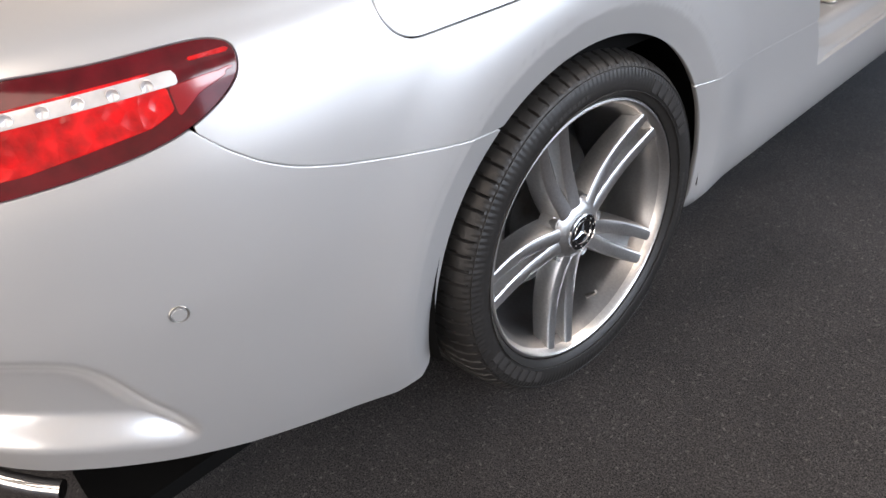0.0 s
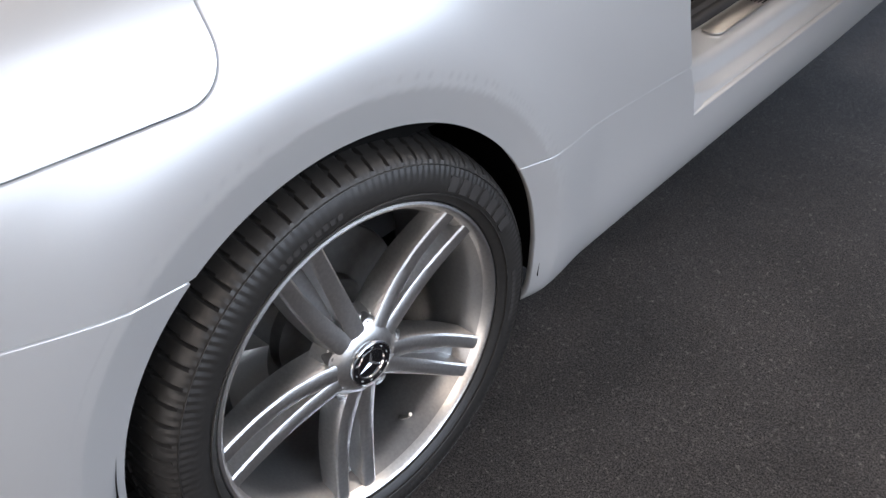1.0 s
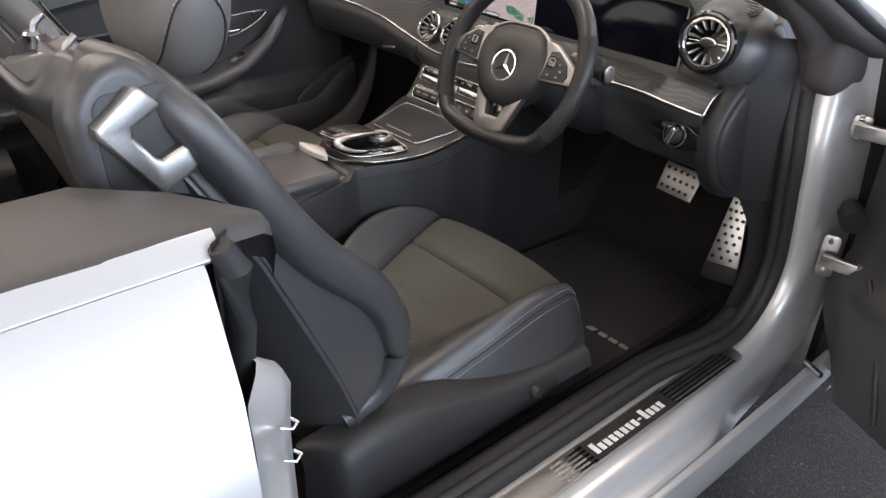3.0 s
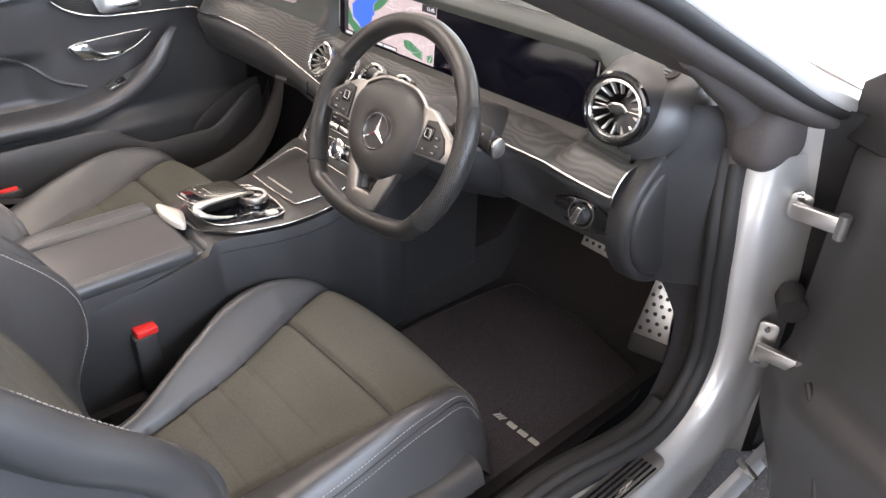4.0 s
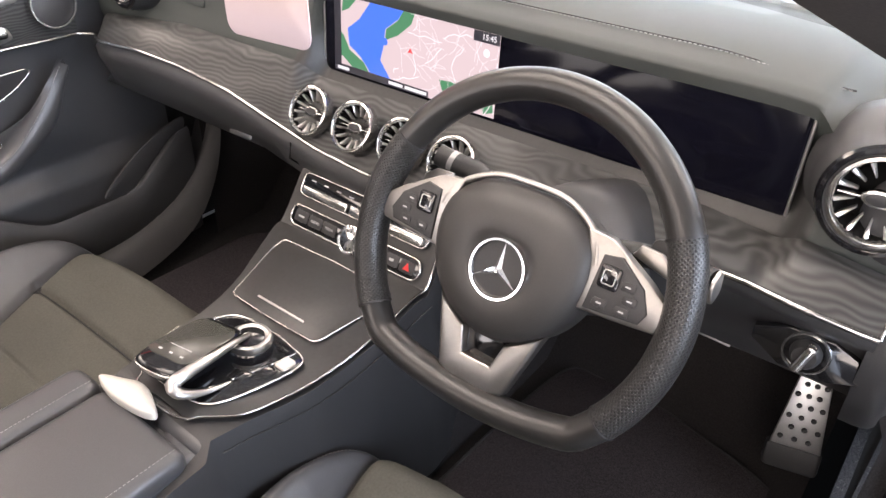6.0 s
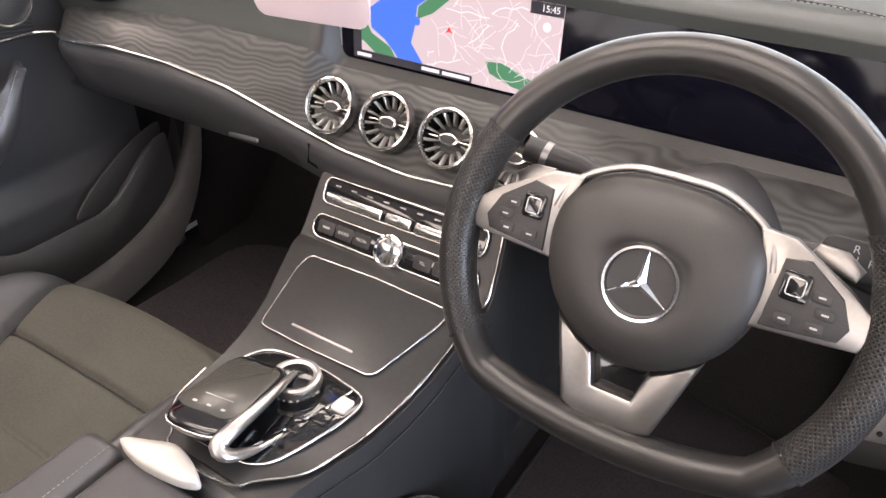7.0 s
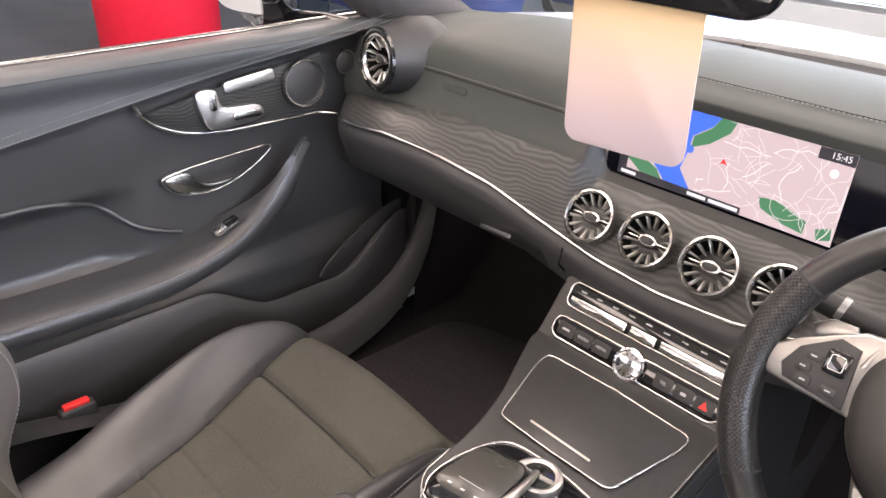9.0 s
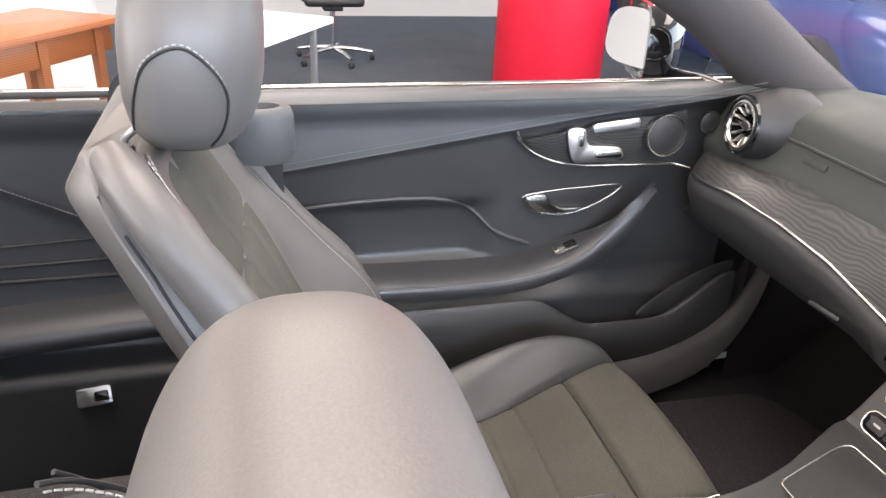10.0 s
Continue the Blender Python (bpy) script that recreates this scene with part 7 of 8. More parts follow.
part("pocket_ear", slab([(p[0], p[1]) for p in curve_points([(-0.10, -0.055), (0.0, -0.05), (0.09, 0.0), (0.115, 0.058), (0.05, 0.045), (-0.04, 0.0)], 36, True)], plane_at((-0.716, 1.81, 0.612), (0, 1, 0), (-0.02, 0, 1)), 0.004, 0.003), GREYPLASTIC, pd)
part("kick_backing", box(-0.845, -0.83, 1.85, 2.30, 0.34, 1.0), FOOTWELL, car)
part("sill_left", from_grid([[(-0.75, y + 0.02, z + 0.085), (-0.70, y + 0.006, z + 0.082), (-0.672, y, z + 0.055), (-0.66, y, z)] for y, z in curve_points([(0.9, 0.36), (1.3, 0.36), (1.6, 0.365), (1.76, 0.385), (1.88, 0.44), (1.955, 0.55), (1.985, 0.68), (1.99, 0.80)], 40)], angle=75), GREYPLASTIC, car, "dark left sill cover")
# outer skin of the left side
part("left_flank", from_grid([[(-0.918 + i, y, z) for i, z in ((0.05, 0.19), (0.01, 0.40), (0.0, 0.68), (0.012, 0.84), (0.040, 0.95), (0.056, 1.024))] for y in np.linspace(0.70, 2.2, 20)], angle=80), PAINT, car)

# rear side panel with armrest and switch
def rear_x(y, z):
    x = -0.735 + 0.02 * float(ramp(np.array(z), 0.98, 1.03))
    x += 0.016 * float(ramp(np.array(z), 0.860 - 0.5 * (y - 0.60), 0.875 - 0.5 * (y - 0.60)))
    x += 0.055 * float(ramp(np.array(z), 0.60, 0.55))
    return x


rp = part("rear_side_panel", wall_grid(rear_x, -0.20, 0.875, 70, 0.33, 1.034, 80), LEATHER, car, "dark leather panel beside the rear seat")
stitches([(rear_x(y, 0.875 - 0.5 * (y - 0.60)) + 0.003, y, 0.882 - 0.5 * (y - 0.60)) for y in np.linspace(-0.1, 0.86, 60)], "panel_stitching", rp)
part("panel_seam", tube([(rear_x(y, 0.806) + 0.002, y, 0.806 + 0.05 * (y - 0.56)) for y in np.linspace(-0.1, 0.87, 12)], 0.003, 8), SEAL, rp)
part("panel_seam", tube([(rear_x(y, 0.74) + 0.002, y, 0.739) for y in np.linspace(-0.1, 0.87, 12)], 0.005, 8), SEAL, rp)
part("panel_seam", tube([(rear_x(y, 0.77) + 0.004, y, 0.768 + 0.02 * (y - 0.5)) for y in np.linspace(-0.1, 0.87, 12)], 0.004, 8), SEAL, rp)
rows = []
for y in np.linspace(-0.1, 0.83, 30):
    z = 0.655 + 0.06 * (y - 0.5)
    rows.append([(-0.735, y, z + 0.035), (-0.70, y, z + 0.030), (-0.665, y, z + 0.016), (-0.655, y, z), (-0.66, y, z - 0.022), (-0.69, y, z - 0.03), (-0.735, y, z - 0.03)])
ra = part("rear_armrest", from_grid(rows, False, True, True, 75), LEATHER, rp, "black leather rear armrest")
part("window_switch", slab(rounded(0.060, 0.034, 0.005, 3), plane_at((-0.672, 0.625, 0.528), (0, 1, 0.1), (-0.5, 0, 1)), 0.004, 0.001), CHROME, rp, "chrome rear window switch")
part("switch_key", slab(rounded(0.024, 0.018, 0.003, 3, 0.012), plane_at((-0.669, 0.625, 0.529), (0, 1, 0.1), (-0.5, 0, 1)), 0.004, 0.001), GLOSS, rp)
part("right_side_panel", mirrored(wall_grid(rear_x, -0.20, 0.79, 20, 0.33, 1.035, 20)), LEATHER, car)
# belt and guide behind the passenger seat
part("belt_guide", from_grid([[(-0.60 + 0.032 * k * math.cos(a), 0.945 + 0.05 * k * math.sin(a) + 0.0, z) for a in np.linspace(0, 2 * math.pi, 24, endpoint=False)] for k, z in ((0.85, 0.985), (1.0, 1.00), (1.0, 1.055), (0.9, 1.068), (0.6, 1.070), (0.5, 1.055))], False, True, False, 75), GREYHIDE, car, "grey belt guide")
part("seat_belt", from_grid([[(-0.61 - 0.002 * k, y, z) for y in (0.925, 0.95, 0.975)] for k, z in enumerate((1.06, 0.95, 0.8, 0.6, 0.45))]), SEAL, car, "black seat belt webbing")

# ---- windscreen, pillars, bonnet, mirrors ----
PIL = [(0.778, 2.12, 0.965), (0.764, 1.95, 1.032), (0.751, 1.80, 1.104), (0.739, 1.68, 1.162), (0.731, 1.58, 1.210), (0.718, 1.45, 1.264), (0.708, 1.36, 1.297), (0.700, 1.28, 1.325), (0.690, 1.20, 1.352), (0.66, 1.15, 1.378)]
LPIL = [(0.782, 2.13, 0.965), (0.772, 1.97, 1.070), (0.745, 1.78, 1.195), (0.715, 1.58, 1.290), (0.68, 1.36, 1.362), (0.64, 1.20, 1.395)]
pil, lpil = curve_points(PIL, 40), curve_points(LPIL, 40)
for sx, pp in ((1, pil), (-1, lpil)):
    bm = tube([(p[0] + 0.015, p[1], p[2] + 0.010) if sx > 0 else tuple(p) for p in pp], [(0.066 if sx > 0 else 0.088) - (0.010 if sx > 0 else 0.040) * t for t in np.linspace(0, 1, 40)], 24, flat=0.38 if sx > 0 else 0.62, up=(0.12, 0, 1) if sx > 0 else (0.55, 0, 0.80))
    part("a_pillar", bm if sx > 0 else mirrored(bm), PILLARTRIM, car, "grey-lined windscreen pillar")
    bm = tube([(p[0] + 0.066, p[1] + 0.014, p[2] + 0.034) for p in pp], [0.028 - 0.006 * t for t in np.linspace(0, 1, 40)], 14, flat=0.6, up=(0.55, 0, 0.80))
    part("pillar_skin", bm if sx > 0 else mirrored(bm), PAINT, car, "silver outer windscreen pillar")
    bm = tube([(p[0] + (0.076 if sx > 0 else 0.056), p[1], p[2] + (0.019 if sx > 0 else 0.0)) for p in pp], 0.012, 12)
    part("pillar_seal", bm if sx > 0 else mirrored(bm), SEAL, car)
rows = []
for y in np.linspace(1.93, 1.27, 24):
    px, pz = float(np.interp(y, pil[::-1, 1], pil[::-1, 0])) + 0.015, float(np.interp(y, pil[::-1, 1], pil[::-1, 2])) + 0.010
    ex, ez = 0.695 - 0.30 * (1.85 - y), 1.083 + 0.45 * (1.85 - y)
    a, b, th = Vector((ex, y, ez)), Vector((px + 0.03, y, pz)), 0.022
    up = Vector((-(b - a).z, 0, (b - a).x)).normalized() * th
    rows.append([(a + b) / 2 + (b - a) / 2 * math.copysign(abs(math.cos(q)) ** 0.6, math.cos(q)) + up * math.sin(q) for q in np.linspace(0, 2 * math.pi, 24, endpoint=False)])
part("pillar_lining", from_grid(rows, False, True, True, 75), PILLARTRIM, car, "dark lining on the inside of the pillar")
bend = curve_points([(0.772, 1.72, 1.148), (0.768, 1.83, 1.098), (0.758, 1.912, 1.050), (0.752, 1.950, 1.005), (0.752, 1.962, 0.965), (0.752, 1.966, 0.930)], 40)
part("pillar_bend", tube(bend, np.interp(np.linspace(0, 1, 40), [0, 0.3, 0.55, 1], [0.026, 0.042, 0.046, 0.038]), 20, flat=0.72, up=(1, 0, 0)), PILLARTRIM, car, "dark trim bending down from the pillar")
part("mirror_base_trim", from_grid([[(0.778 + 0.040 * math.cos(p) * math.copysign(abs(math.cos(q)) ** 0.5, math.cos(q)), 1.995 + 0.085 * math.cos(p) * math.copysign(abs(math.sin(q)) ** 0.7, math.sin(q)), 0.978 + 0.062 * math.copysign(abs(math.sin(p)) ** 0.7, math.sin(p))) for q in np.linspace(0, 2 * math.pi, 32, endpoint=False)] for p in np.linspace(-1.5, 1.5, 20)], False, True, True, 80), PILLARTRIM, car, "dark rounded corner trim")
header = curve_points([(0.66, 1.15, 1.378), (0.60, 1.165, 1.395), (0.48, 1.19, 1.408), (0.3, 1.215, 1.418), (0, 1.235, 1.422), (-0.35, 1.22, 1.415), (-0.56, 1.205, 1.402), (-0.64, 1.20, 1.395)], 30)
part("windscreen_header", tube(header, 0.036, 14, flat=0.5), GREYHIDE, car)
rows = []
for t in np.linspace(0, 1, 14):
    c = np.array([np.interp(t, np.linspace(0, 1, 40), pil[:, k]) for k in range(3)])
    e = np.array([np.interp(t, np.linspace(0, 1, 40), lpil[:, k]) for k in range(3)])
    bow = 0.22 * (1 - t) + 0.04 * t
    rows.append([(c[0] * (1 + u) / 2 - e[0] * (1 - u) / 2, (c[1] * (1 + u) + e[1] * (1 - u)) / 2 + 0.035 + bow * (1 - u * u), (c[2] * (1 + u) + e[2] * (1 - u)) / 2 + 0.022 + 0.028 * (1 - u * u)) for u in np.linspace(-1, 1, 21)])
screen = part("windscreen", solid(from_grid(rows, angle=80), 0.004), GLASS, car, "clear curved windscreen")
screen.visible_shadow = False
part("cowl", from_grid([[(0.80 * u, 2.16 + 0.22 * (1 - u * u) + dy, z + 0.034 * (1 - u * u)) for u in np.linspace(-1, 1, 21)] for dy, z in ((-0.03, 0.985), (0.015, 1.004), (0.05, 1.002))], angle=80), GREYPLASTIC, car)
bon = []
for y in np.linspace(2.18, 3.62, 18):
    k = (y - 2.18) / 1.44
    w = 0.838 - 0.06 * k
    bon.append([(w * u, y + 0.20 * (1 - u * u) * (1 - k), 1.006 - 0.20 * k ** 1.4 + 0.035 * (1 - u * u) + 0.012 * math.exp(-((abs(u) - 0.55) / 0.08) ** 2)) for u in np.linspace(-1, 1, 33)])
part("bonnet", solid(from_grid(bon, angle=80), 0.01), PAINT, car, "silver bonnet with two ridges")
# inside mirror with hanging card
rvm = part("rear_view_mirror", slab(rounded(0.255, 0.070, 0.030, 6), plane_at((0.012, 1.612, 1.252), (1, 0, 0), (0, 0.12, 1)), 0.012, 0.004), GLOSS, car, "black frameless rear-view mirror")
part("mirror_shell", from_grid([[(0.012 + 0.122 * k * math.copysign(abs(math.cos(a)) ** 0.6, math.cos(a)), 1.614 + d, 1.252 + 0.034 * k * math.copysign(abs(math.sin(a)) ** 0.7, math.sin(a))) for a in np.linspace(0, 2 * math.pi, 32, endpoint=False)] for k, d in ((1.0, 0.0), (1.0, 0.012), (0.85, 0.032), (0.4, 0.045), (0.0, 0.047))], False, True, False, 75), BLACK, rvm)
part("mirror_stem", tube([(0.012, 1.65, 1.26), (0.012, 1.70, 1.31), (0.012, 1.76, 1.33)], [0.014, 0.012, 0.022], 12), BLACK, rvm)

card_m = bpy.data.materials.new("printed_card")
card_m.use_nodes = True
nt = card_m.node_tree
bs = nt.nodes["Principled BSDF"]
bs.inputs["Roughness"].default_value = 0.55
tc, sep, cr = nt.nodes.new("ShaderNodeTexCoord"), nt.nodes.new("ShaderNodeSeparateXYZ"), nt.nodes.new("ShaderNodeValToRGB")
nt.links.new(tc.outputs["Generated"], sep.inputs[0])
nt.links.new(sep.outputs["Z"], cr.inputs[0])
cr.color_ramp.elements[0].position, cr.color_ramp.elements[0].color = 0.15, (0.42, 0.355, 0.385, 1)
cr.color_ramp.elements[1].position, cr.color_ramp.elements[1].color = 1.0, (0.50, 0.35, 0.15, 1)
mid = cr.color_ramp.elements.new(0.55)
mid.color = (0.46, 0.355, 0.30, 1)
nt.links.new(cr.outputs[0], bs.inputs["Base Color"])
bs.inputs["Transmission Weight"].default_value = 0.0
bs.inputs["Subsurface Weight"].default_value = 0.0
card = tagged(part("hanging_card", slab(rounded(0.140, 0.156, 0.016, 6), plane_at((0.011, 1.604, 1.153), (1, 0.0, 0.05), (-0.05, 0.02, 1)), 0.0015, 0.0004), card_m), "plain pale pink and yellow card hanging from the mirror", "card")

# left door mirror
def mirror_ring(k, d):
    return [(-1.055 + 0.128 * k * math.copysign(abs(math.cos(a)) ** 0.6, math.cos(a)), 1.80 + d - 0.04 * math.cos(a) * k, 1.082 + 0.082 * k * math.copysign(abs(math.sin(a)) ** 0.65, math.sin(a))) for a in np.linspace(0, 2 * math.pi, 48, endpoint=False)]


dm = part("door_mirror", from_grid([mirror_ring(k, d) for k, d in ((0.78, 0.008), (0.82, -0.002), (1.0, -0.004), (1.05, 0.012), (1.02, 0.05), (0.75, 0.09), (0.3, 0.105), (0.0, 0.107))], False, True, False, 75), GLOSS, car, "black-edged left door mirror")
part("mirror_glass", slab([(0.103 * math.copysign(abs(math.cos(a)) ** 0.6, math.cos(a)), 0.064 * math.copysign(abs(math.sin(a)) ** 0.65, math.sin(a))) for a in np.linspace(0, 2 * math.pi, 48, endpoint=False)], plane_at((-1.055, 1.803, 1.082), (1, -0.31 + 0.61, 0), (0, 0.15, 1)), 0.002, 0), MIRROR, dm, "clear mirror glass")
part("mirror_chrome", tube([(-1.055 + 0.132 * math.cos(a), 1.806 - 0.04 * math.cos(a), 1.078 + 0.086 * math.sin(a)) for a in np.linspace(-2.9, -0.5, 24)], 0.004, 8), BRIGHT, dm)
part("mirror_foot", tube([(-0.96, 1.83, 1.02), (-0.87, 1.86, 1.022), (-0.80, 1.87, 1.02)], [0.018, 0.02, 0.022], 12), GLOSS, dm)
part("quarter_light", slab([(0.0, 0.0), (0.16, 0.0), (0.02, 0.11)], plane_at((-0.80, 1.82, 1.058), (0, 1, 0), (-0.02, 0, 1)), 0.004, 0), GLASS, car)

# ---- open driver's door ----
DOORA = 66
DM = Matrix.Translation((0.895, 2.10, 0)) @ pose(0, 0, 0, 0, 0, -90 + DOORA)


def door_pt(u, d, z):
    """u along the door from its hinge edge, d into the cabin side, z up."""
    return DM @ Vector((u, -d, z))


rows = []
for u in np.linspace(0.0, 1.22, 40):
    row = []
    for z in np.linspace(0.33, 1.01, 40):
        d = 0.045 + 0.035 * float(ramp(np.array(u), 0.0, 0.10)) + 0.03 * float(ramp(np.array(z), 0.62, 0.55)) - 0.035 * float(ramp(np.array(z), 0.95, 1.01)) + 0.035 * float(ramp(np.array(z), 0.66, 0.70)) * float(ramp(np.array(z), 0.77, 0.72)) * float(ramp(np.array(u), 0.32, 0.45))
        cut = 0.08 * float(ramp(np.array(u), 0.16, 0.0)) * float(ramp(np.array(z), 0.50, 0.33))
        row.append(door_pt(u + cut, d, z))
    rows.append(row)
dd = part("driver_door", from_grid(rows, angle=80), LEATHER, car, "open driver's door with dark leather panel")
part("door_shell", from_grid([[door_pt(u, -0.045 + i, z) for i, z in ((0.09, 0.33), (0.02, 0.32), (0.0, 0.45), (0.0, 0.68), (0.012, 0.84), (0.045, 0.95), (0.075, 1.02))] for u in np.linspace(0.0, 1.24, 12)], angle=80), PAINT, dd, "silver outer door skin")
part("door_end", from_grid([[door_pt(-0.002, d, z) for d in (0.045, 0.02, -0.02, -0.044)] for z in (0.33, 0.6, 0.85, 1.0)]), SEAL, dd)
part("door_speaker_line", tube(curve_points([door_pt(0.10, 0.092, 0.60), door_pt(0.16, 0.098, 0.52), door_pt(0.21, 0.112, 0.42), door_pt(0.23, 0.112, 0.36)], 16), 0.006, 8), BLACK, dd)
part("door_armrest", tube(curve_points([door_pt(0.22, 0.09, 0.84), door_pt(0.33, 0.13, 0.75), door_pt(0.50, 0.14, 0.68), door_pt(0.9, 0.14, 0.69)], 24), 0.028, 12), LEATHER, dd)
part("door_sail", slab([(-0.02, 0.97), (-0.02, 1.06), (0.03, 1.10), (0.10, 1.085), (0.26, 1.03), (0.26, 0.97)], plane_at(door_pt(0, 0.02, 0), DM.to_3x3() @ Vector((1, 0, 0)), (0, 0, 1)), 0.035, 0.008, 3), BLACK, dd, "dark mirror corner of the door")
part("sill_step", slab(rounded(0.05, 0.012, 0.003, 2), plane_at(door_pt(0.06, 0.105, 0.36), DM.to_3x3() @ Vector((1, 0, 0)), (0, 0, 1)), 0.01, 0.003), CHROME, dd)

# ---- the passenger side of the body and the other wheels ----
for ob in [o for o in car.children if o.name.split(".")[0] in ("quarter_panel", "rear_bumper", "sill_panel", "belt_trim", "boot_lid", "front_wing", "tail_lamp", "inner_shell", "arch_liner", "diffuser")]:
    bm = bmesh.new()
    bm.from_mesh(ob.data)
    part(ob.name.split(".")[0], mirrored(bm), ob.data.materials[0], car)
for turn, y in ((0, 2.873), (180, 2.873), (180, 0.0)):
    m = pose(0.0, y, 0, 0, 0, turn)
    copy = part("wheel", wheel.data, ALLOY, car)
    copy.matrix_basis = m @ wheel.matrix_basis
    for ob in wheel.children_recursive:
        if ob.name.split(".")[0] in ("tyre", "spoke", "rib", "web", "hub", "hub_cap"):
            part(ob.name.split(".")[0], ob.data, ALLOY, copy)

# ---- showroom ----
setting("floor", box(-8.2, 5.6, -5.6, 7.6, -0.12, 0.0), CARPET, "dark grey flecked carpet floor", "floor")
setting("ceiling", box(-8.2, 5.6, -5.6, 7.6, 3.2, 3.35), CEILPAINT, "pale ceiling", "ceiling")
setting("wall_west", box(-8.35, -8.2, -5.6, 7.6, 0, 3.2), WALLPAINT, "white painted wall", "wall")


def window_wall(name, side, at, lo, hi, opening, mullions):
    """A wall with one long shop window: side 'x' or 'y' is the wall's normal."""
    def b(u0, u1, z0, z1, d0=0.0, d1=0.15):
        return box(at + d0, at + d1, u0, u1, z0, z1) if side == "x" else box(u0, u1, at + d0, at + d1, z0, z1)
    u0, u1, z0, z1 = opening
    setting("wall_" + name, joined(b(lo, hi, 0, z0), b(lo, hi, z1, 3.2), b(lo, u0, z0, z1), b(u1, hi, z0, z1)), WALLPAINT, "white painted wall round a show window", "wall")
    win = tagged(new("window_" + name), "tall show window with slim dark frame", "window", "", "structure")
    part("window_frame", joined(b(u0, u1, z0, z0 + 0.05, 0.03, 0.1), b(u0, u1, z1 - 0.05, z1, 0.03, 0.1), b(u0, u0 + 0.05, z0 + 0.05, z1 - 0.05, 0.03, 0.1), b(u1 - 0.05, u1, z0 + 0.05, z1 - 0.05, 0.03, 0.1)), ALLOYGREY, win)
    for k in range(1, mullions):
        u = u0 + (u1 - u0) * k / mullions
        part("mullion", b(u - 0.03, u + 0.03, z0 + 0.05, z1 - 0.05, 0.03, 0.1), ALLOYGREY, win)


window_wall("east", "x", 5.45, -5.6, 7.6, (-1.2, 7.4, 0.25, 2.85), 4)
window_wall("south", "y", -5.75, -8.2, 5.45, (-3.9, 4.9, 0.25, 2.85), 4)
window_wall("north", "y", 7.45, -8.2, 5.45, (-4.9, 3.9, 0.3, 2.9), 4)

# ---- things standing in the showroom ----
column = setting("column", turned([(0.0, 3.19), (0.40, 3.19), (0.405, 3.18), (0.405, 0.012), (0.40, 0.002)], Matrix.Translation((-4.75, 3.12, 0)), 56), REDPAINT, "glossy red round column", "column")


def office_chair(x, y, turn):
    ob = thing("office_chair", "black and chrome swivel chair on the carpet", "chair", (x, y, 0))
    m = pose(x, y, 0, 0, 0, turn)
    for k in range(5):
        a = 2 * math.pi * k / 5
        d = Vector((math.cos(a), math.sin(a), 0))
        leg = part("leg", tube([m @ (d * 0.03 + Vector((0, 0, 0.115))), m @ (d * 0.20 + Vector((0, 0, 0.10))), m @ (d * 0.33 + Vector((0, 0, 0.075)))], [0.020, 0.016, 0.012], 8), BRIGHT, ob, "chrome star base leg")
        part("castor", turned([(0.0, 0.02), (0.018, 0.02), (0.027, 0.012), (0.027, -0.012), (0.018, -0.02), (0.0, -0.02)], m @ Matrix.Translation(d * 0.33 + Vector((0, 0, 0.028))) @ pose(0, 0, 0, 90, 0, 0), 16), BLACK, ob)
    part("gas_column", tube([m @ Vector((0, 0, 0.09)), m @ Vector((0, 0, 0.42))], 0.022, 14), BRIGHT, ob)
    part("mechanism", box(x - 0.10, x + 0.10, y - 0.08, y + 0.08, 0.42, 0.47, 0.01), BLACK, ob)
    part("seat", box(x - 0.24, x + 0.24, y - 0.24, y + 0.24, 0.47, 0.55, 0.035, 3), BLACK, ob)
    part("backrest", from_grid([[m @ Vector((-0.26 - 0.05 * t + 0.03 * u * u, 0.22 * u, 0.58 + 0.50 * t)) for u in np.linspace(-1, 1, 9)] for t in np.linspace(0, 1, 9)], angle=80), BLACK, ob)
    part("back_bar", tube([m @ Vector((-0.05, 0, 0.45)), m @ Vector((-0.28, 0, 0.48)), m @ Vector((-0.33, 0, 0.75))], 0.016, 10), BRIGHT, ob)
    for s_ in (-1, 1):
        part("armrest", tube([m @ Vector((0.0, 0.25 * s_, 0.50)), m @ Vector((0.0, 0.30 * s_, 0.60)), m @ Vector((0.02, 0.30 * s_, 0.70)), m @ Vector((-0.14, 0.30 * s_, 0.71))], 0.014, 10), BLACK, ob)
    return ob


office_chair(-5.85, 1.63, 20)


def desk(x, y, w, d, h, turn):
    ob = thing("desk", "white office desk on slim metal legs", "desk", (x, y, 0))
    m = pose(x, y, 0, 0, 0, turn)

    def slat(name, x0, x1, y0, y1, z0, z1):
        part(name, slab([(x0, y0), (x1, y0), (x1, y1), (x0, y1)], m @ pose(0, 0, z0), z1 - z0, 0.003), WHITELAM, ob)
    slat("desktop", -w / 2, w / 2, -d / 2, d / 2, h - 0.03, h)
    for lx in (-w / 2 + 0.08, w / 2 - 0.08):
        for ly in (-d / 2 + 0.08, d / 2 - 0.08):
            part("leg", tube([m @ Vector((lx, ly, 0)), m @ Vector((lx, ly, h - 0.03))], 0.02, 12), ALLOYGREY, ob, "slim grey metal leg")
        part("leg_rail", tube([m @ Vector((lx, -d / 2 + 0.08, h - 0.06)), m @ Vector((lx, d / 2 - 0.08, h - 0.06))], 0.015, 8), ALLOYGREY, ob)
    return ob


AX, AY = Vector((0.865, -0.502)), Vector((-0.502, -0.865))
mid = Vector((-3.48, 1.376)) + AX * 0.40 + AY * 0.35
desk(mid.x, mid.y, 0.80, 0.70, 0.74, math.degrees(math.atan2(AX.y, AX.x)))


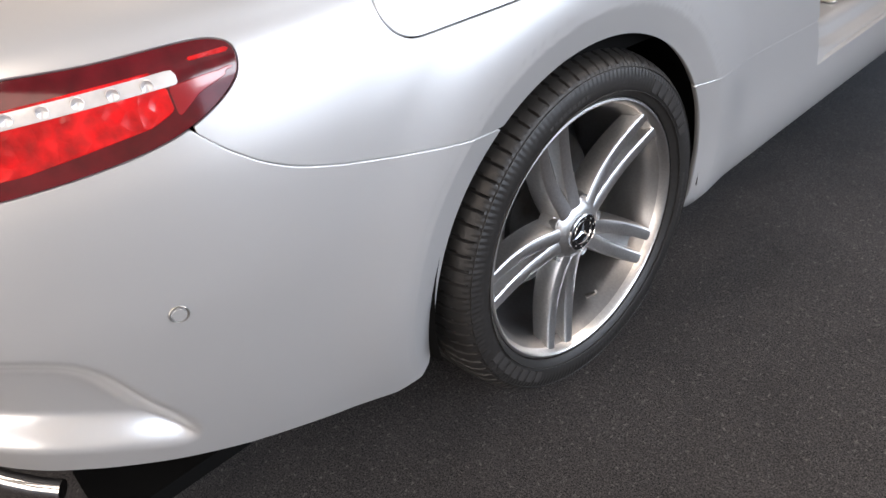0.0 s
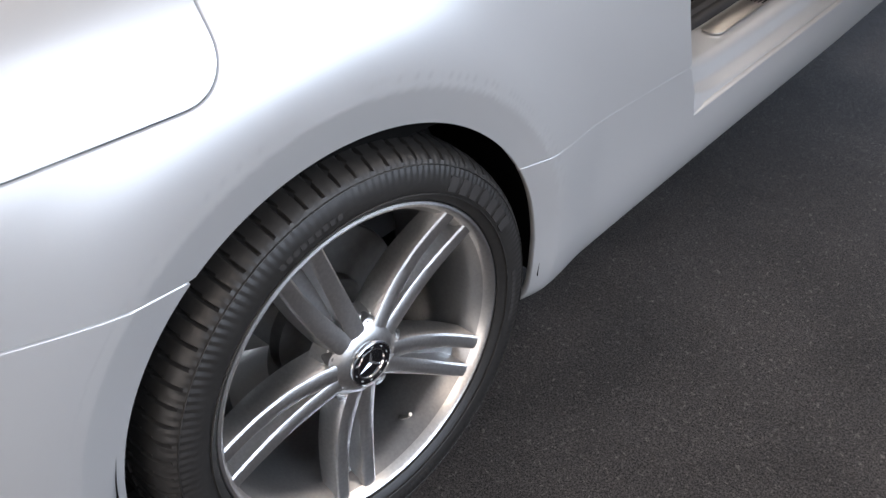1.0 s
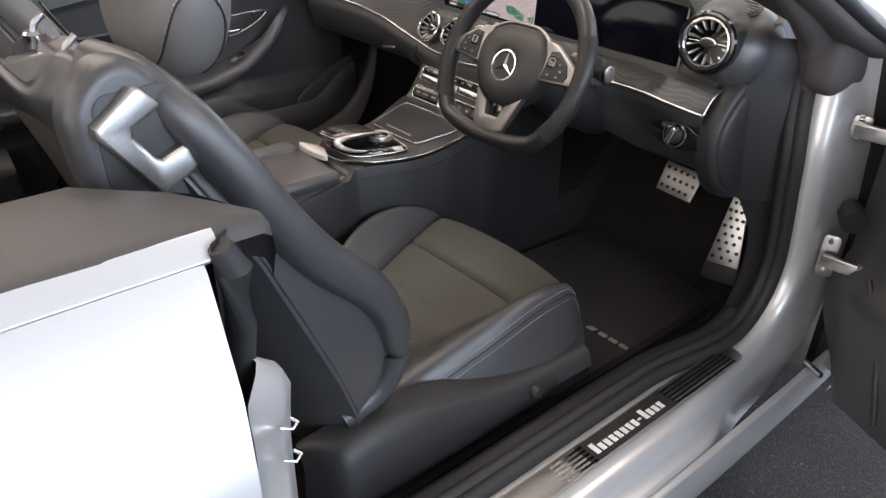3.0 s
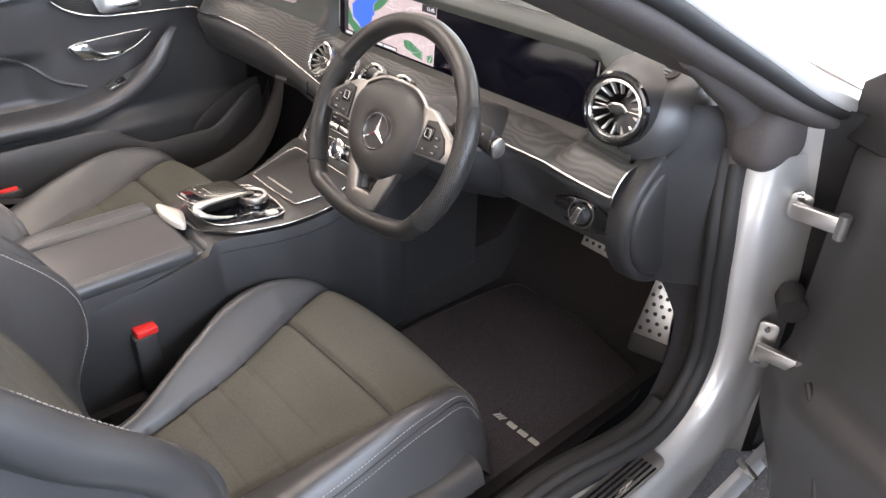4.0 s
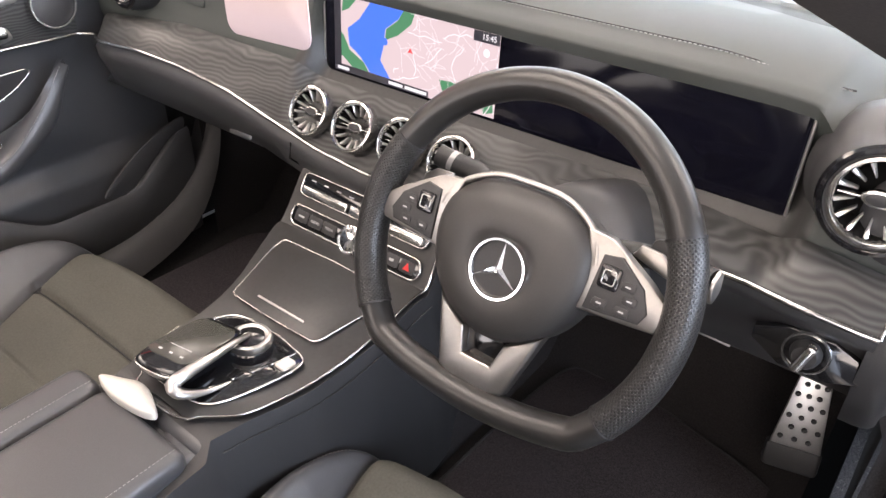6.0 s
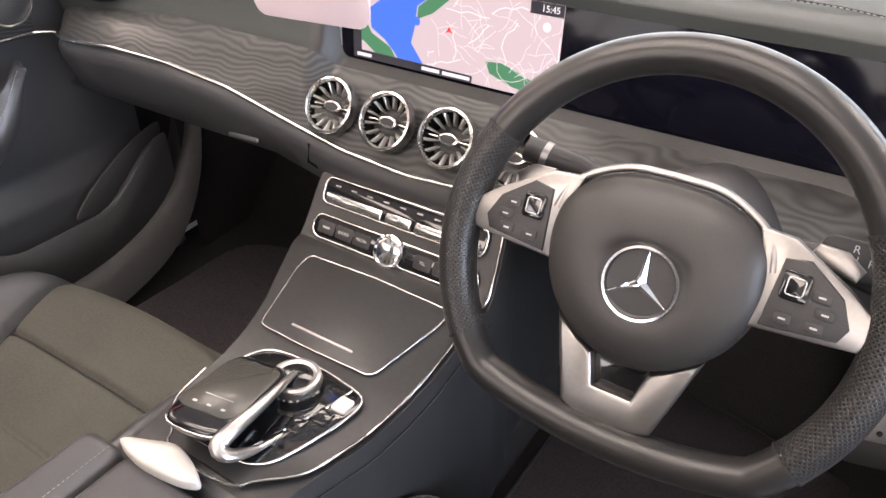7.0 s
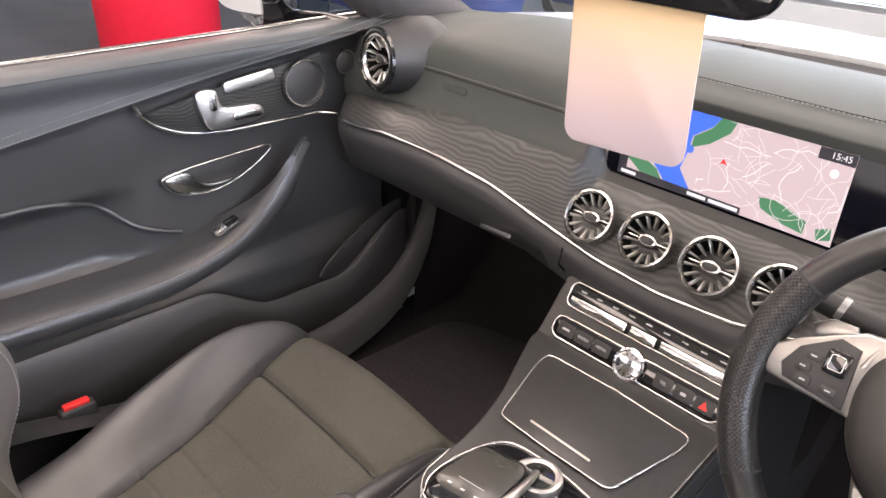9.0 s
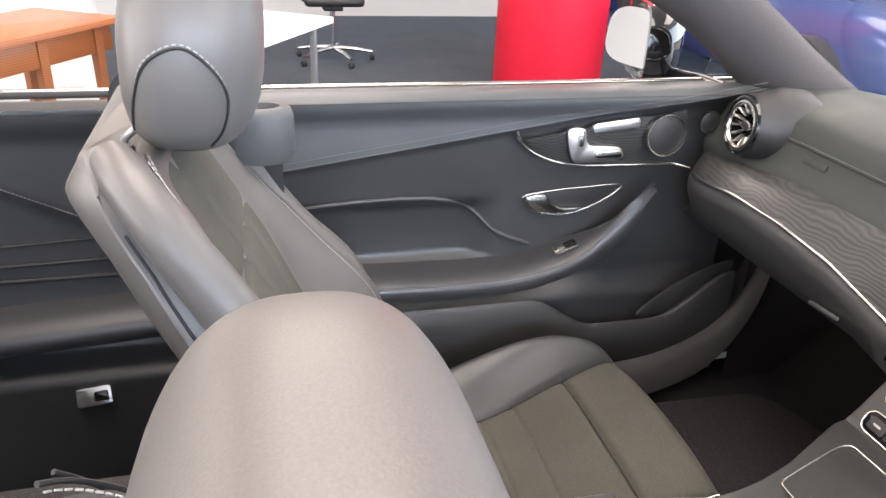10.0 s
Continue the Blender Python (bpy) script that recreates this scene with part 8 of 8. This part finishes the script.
def side_table(x, y, w, d, h, turn):
    ob = thing("side_table", "varnished brown wooden table with turned-edge top", "table", (x, y, 0))
    m = pose(x, y, 0, 0, 0, turn)
    part("tabletop", slab(rounded(w, d, 0.02, 4), m @ pose(0, 0, h - 0.028), 0.028, 0.006), TABLEWOOD, ob)
    apron = joined(*[box(a, b, c, e, h - 0.15, h - 0.028, 0.003) for a, b, c, e in ((-w / 2 + 0.05, w / 2 - 0.05, -d / 2 + 0.04, -d / 2 + 0.06), (-w / 2 + 0.05, w / 2 - 0.05, d / 2 - 0.06, d / 2 - 0.04), (-w / 2 + 0.04, -w / 2 + 0.06, -d / 2 + 0.06, d / 2 - 0.06), (w / 2 - 0.06, w / 2 - 0.04, -d / 2 + 0.06, d / 2 - 0.06))])
    bmesh.ops.transform(apron, matrix=m, verts=apron.verts)
    part("apron", apron, TABLEWOOD, ob)
    for lx in (-0.25, 0.10):
        for sy in (-1, 1):
            part("leg", tube([m @ Vector((lx, sy * (d / 2 - 0.05), 0)), m @ Vector((lx, sy * (d / 2 - 0.05), h - 0.028))], [0.022, 0.032], 4), TABLEWOOD, ob)
    return ob


mid = Vector((-3.42, 0.365)) + AX * 0.40 + AY * 0.26
side_table(mid.x, mid.y, 0.80, 0.52, 0.75, math.degrees(math.atan2(AX.y, AX.x)))


def parked_car(x0, y0):
    """A dark blue saloon with its nose towards +x."""
    ob = thing("parked_car", "glossy dark blue parked saloon car on the carpet", "car", (x0, y0, 0))
    prof = curve_points([(-2.2, 0.62, 0.80), (-2.05, 0.90, 0.86), (-1.4, 0.97, 0.89), (-0.5, 0.95, 0.90), (0.6, 0.93, 0.90), (1.3, 0.88, 0.88), (1.9, 0.78, 0.84), (2.15, 0.60, 0.70)], 40)
    rows = []
    for x, top, w in prof:
        half_ring = [(w * 0.90, 0.22), (w, 0.34), (w * 1.0, 0.55), (w * 0.99, 0.72 * top / 0.9), (w * 0.95, top * 0.93), (w * 0.82, top), (w * 0.45, top + 0.03), (0.0, top + 0.04)]
        rows.append([(x0 + x, y0 + s_, z) for s_, z in half_ring] + [(x0 + x, y0 - s_, z) for s_, z in half_ring[-2::-1]])
    body = part("body", from_grid(rows, False, False, False, 50), BLUECAR, ob, "dark blue metallic body")
    roof = curve_points([(-1.75, 0.95), (-1.2, 1.28), (-0.5, 1.40), (0.1, 1.38), (0.6, 1.18), (1.0, 0.95)], 24)
    part("cabin_glass", from_grid([[(x0 + x, y0 + s_ * (0.80 - 0.42 * (z - 0.9)), 0.92 + (z - 0.92) * k) for s_, k in ((-1.06, 0), (-1, 0.6), (-0.93, 0.93), (-0.7, 1), (0, 1.01), (0.7, 1), (0.93, 0.93), (1, 0.6), (1.06, 0))] for x, z in roof], angle=60), GLOSS, ob, "dark tinted glasshouse")
    part("roof", from_grid([[(x0 + x, y0 + s_ * (0.80 - 0.42 * (z - 0.9)) * 0.9, z + 0.012 * (1 - s_ * s_)) for s_ in (-1, -0.6, 0, 0.6, 1)] for x, z in roof[6:16]], angle=60), BLUECAR, ob)
    for wx in (-1.35, 1.35):
        for sy in (-1, 1):
            m = plane_at((x0 + wx, y0 + sy * 0.84, 0.32), (sy, 0, 0), (0, 0, 1)) @ pose(0, 0, 0)
            wl = part("wheel", turned([(0.22, 0.05), (0.30, 0.06), (0.32, 0.03), (0.32, -0.15), (0.24, -0.16)], m, 32), TYRE, ob)
            part("rim", turned([(0.0, 0.03), (0.05, 0.035), (0.06, 0.02), (0.20, 0.03), (0.22, 0.05), (0.22, -0.05)], m, 32), ALLOY, wl)
    for sy in (-1, 1):
        part("headlight", slab(rounded(0.30, 0.12, 0.05, 4), plane_at((x0 + 2.0, y0 + sy * 0.58, 0.68), (0.3, -sy, 0) if sy > 0 else (-0.3, -sy, 0), (-0.2, 0, 1)), 0.02, 0.006), GLOSS, ob)
    part("belt_chrome", tube([(x0 - 1.7, y0 - 0.86, 0.945), (x0 - 0.5, y0 - 0.90, 0.96), (x0 + 0.8, y0 - 0.88, 0.95)], 0.008, 6), BRIGHT, ob)
    return ob


parked_car(-4.9, 5.3)
setting("wall_partition", box(-4.52, -4.40, -1.6, 0.06, 0, 1.5, 0.01), WALLPAINT, "low white painted partition", "wall")

for x, y in CEILING_LIGHTS:
    fixture = thing("ceiling_light", "flat square ceiling light panel with white frame", "light", (x, y, 3.2), "ceiling light panels")
    part("frame", joined(box(x - 1.25, x + 1.25, y - 0.90, y - 0.86, 3.15, 3.2), box(x - 1.25, x + 1.25, y + 0.86, y + 0.90, 3.15, 3.2), box(x - 1.25, x - 1.21, y - 0.86, y + 0.86, 3.15, 3.2), box(x + 1.21, x + 1.25, y - 0.86, y + 0.86, 3.15, 3.2)), WHITELAM, fixture)
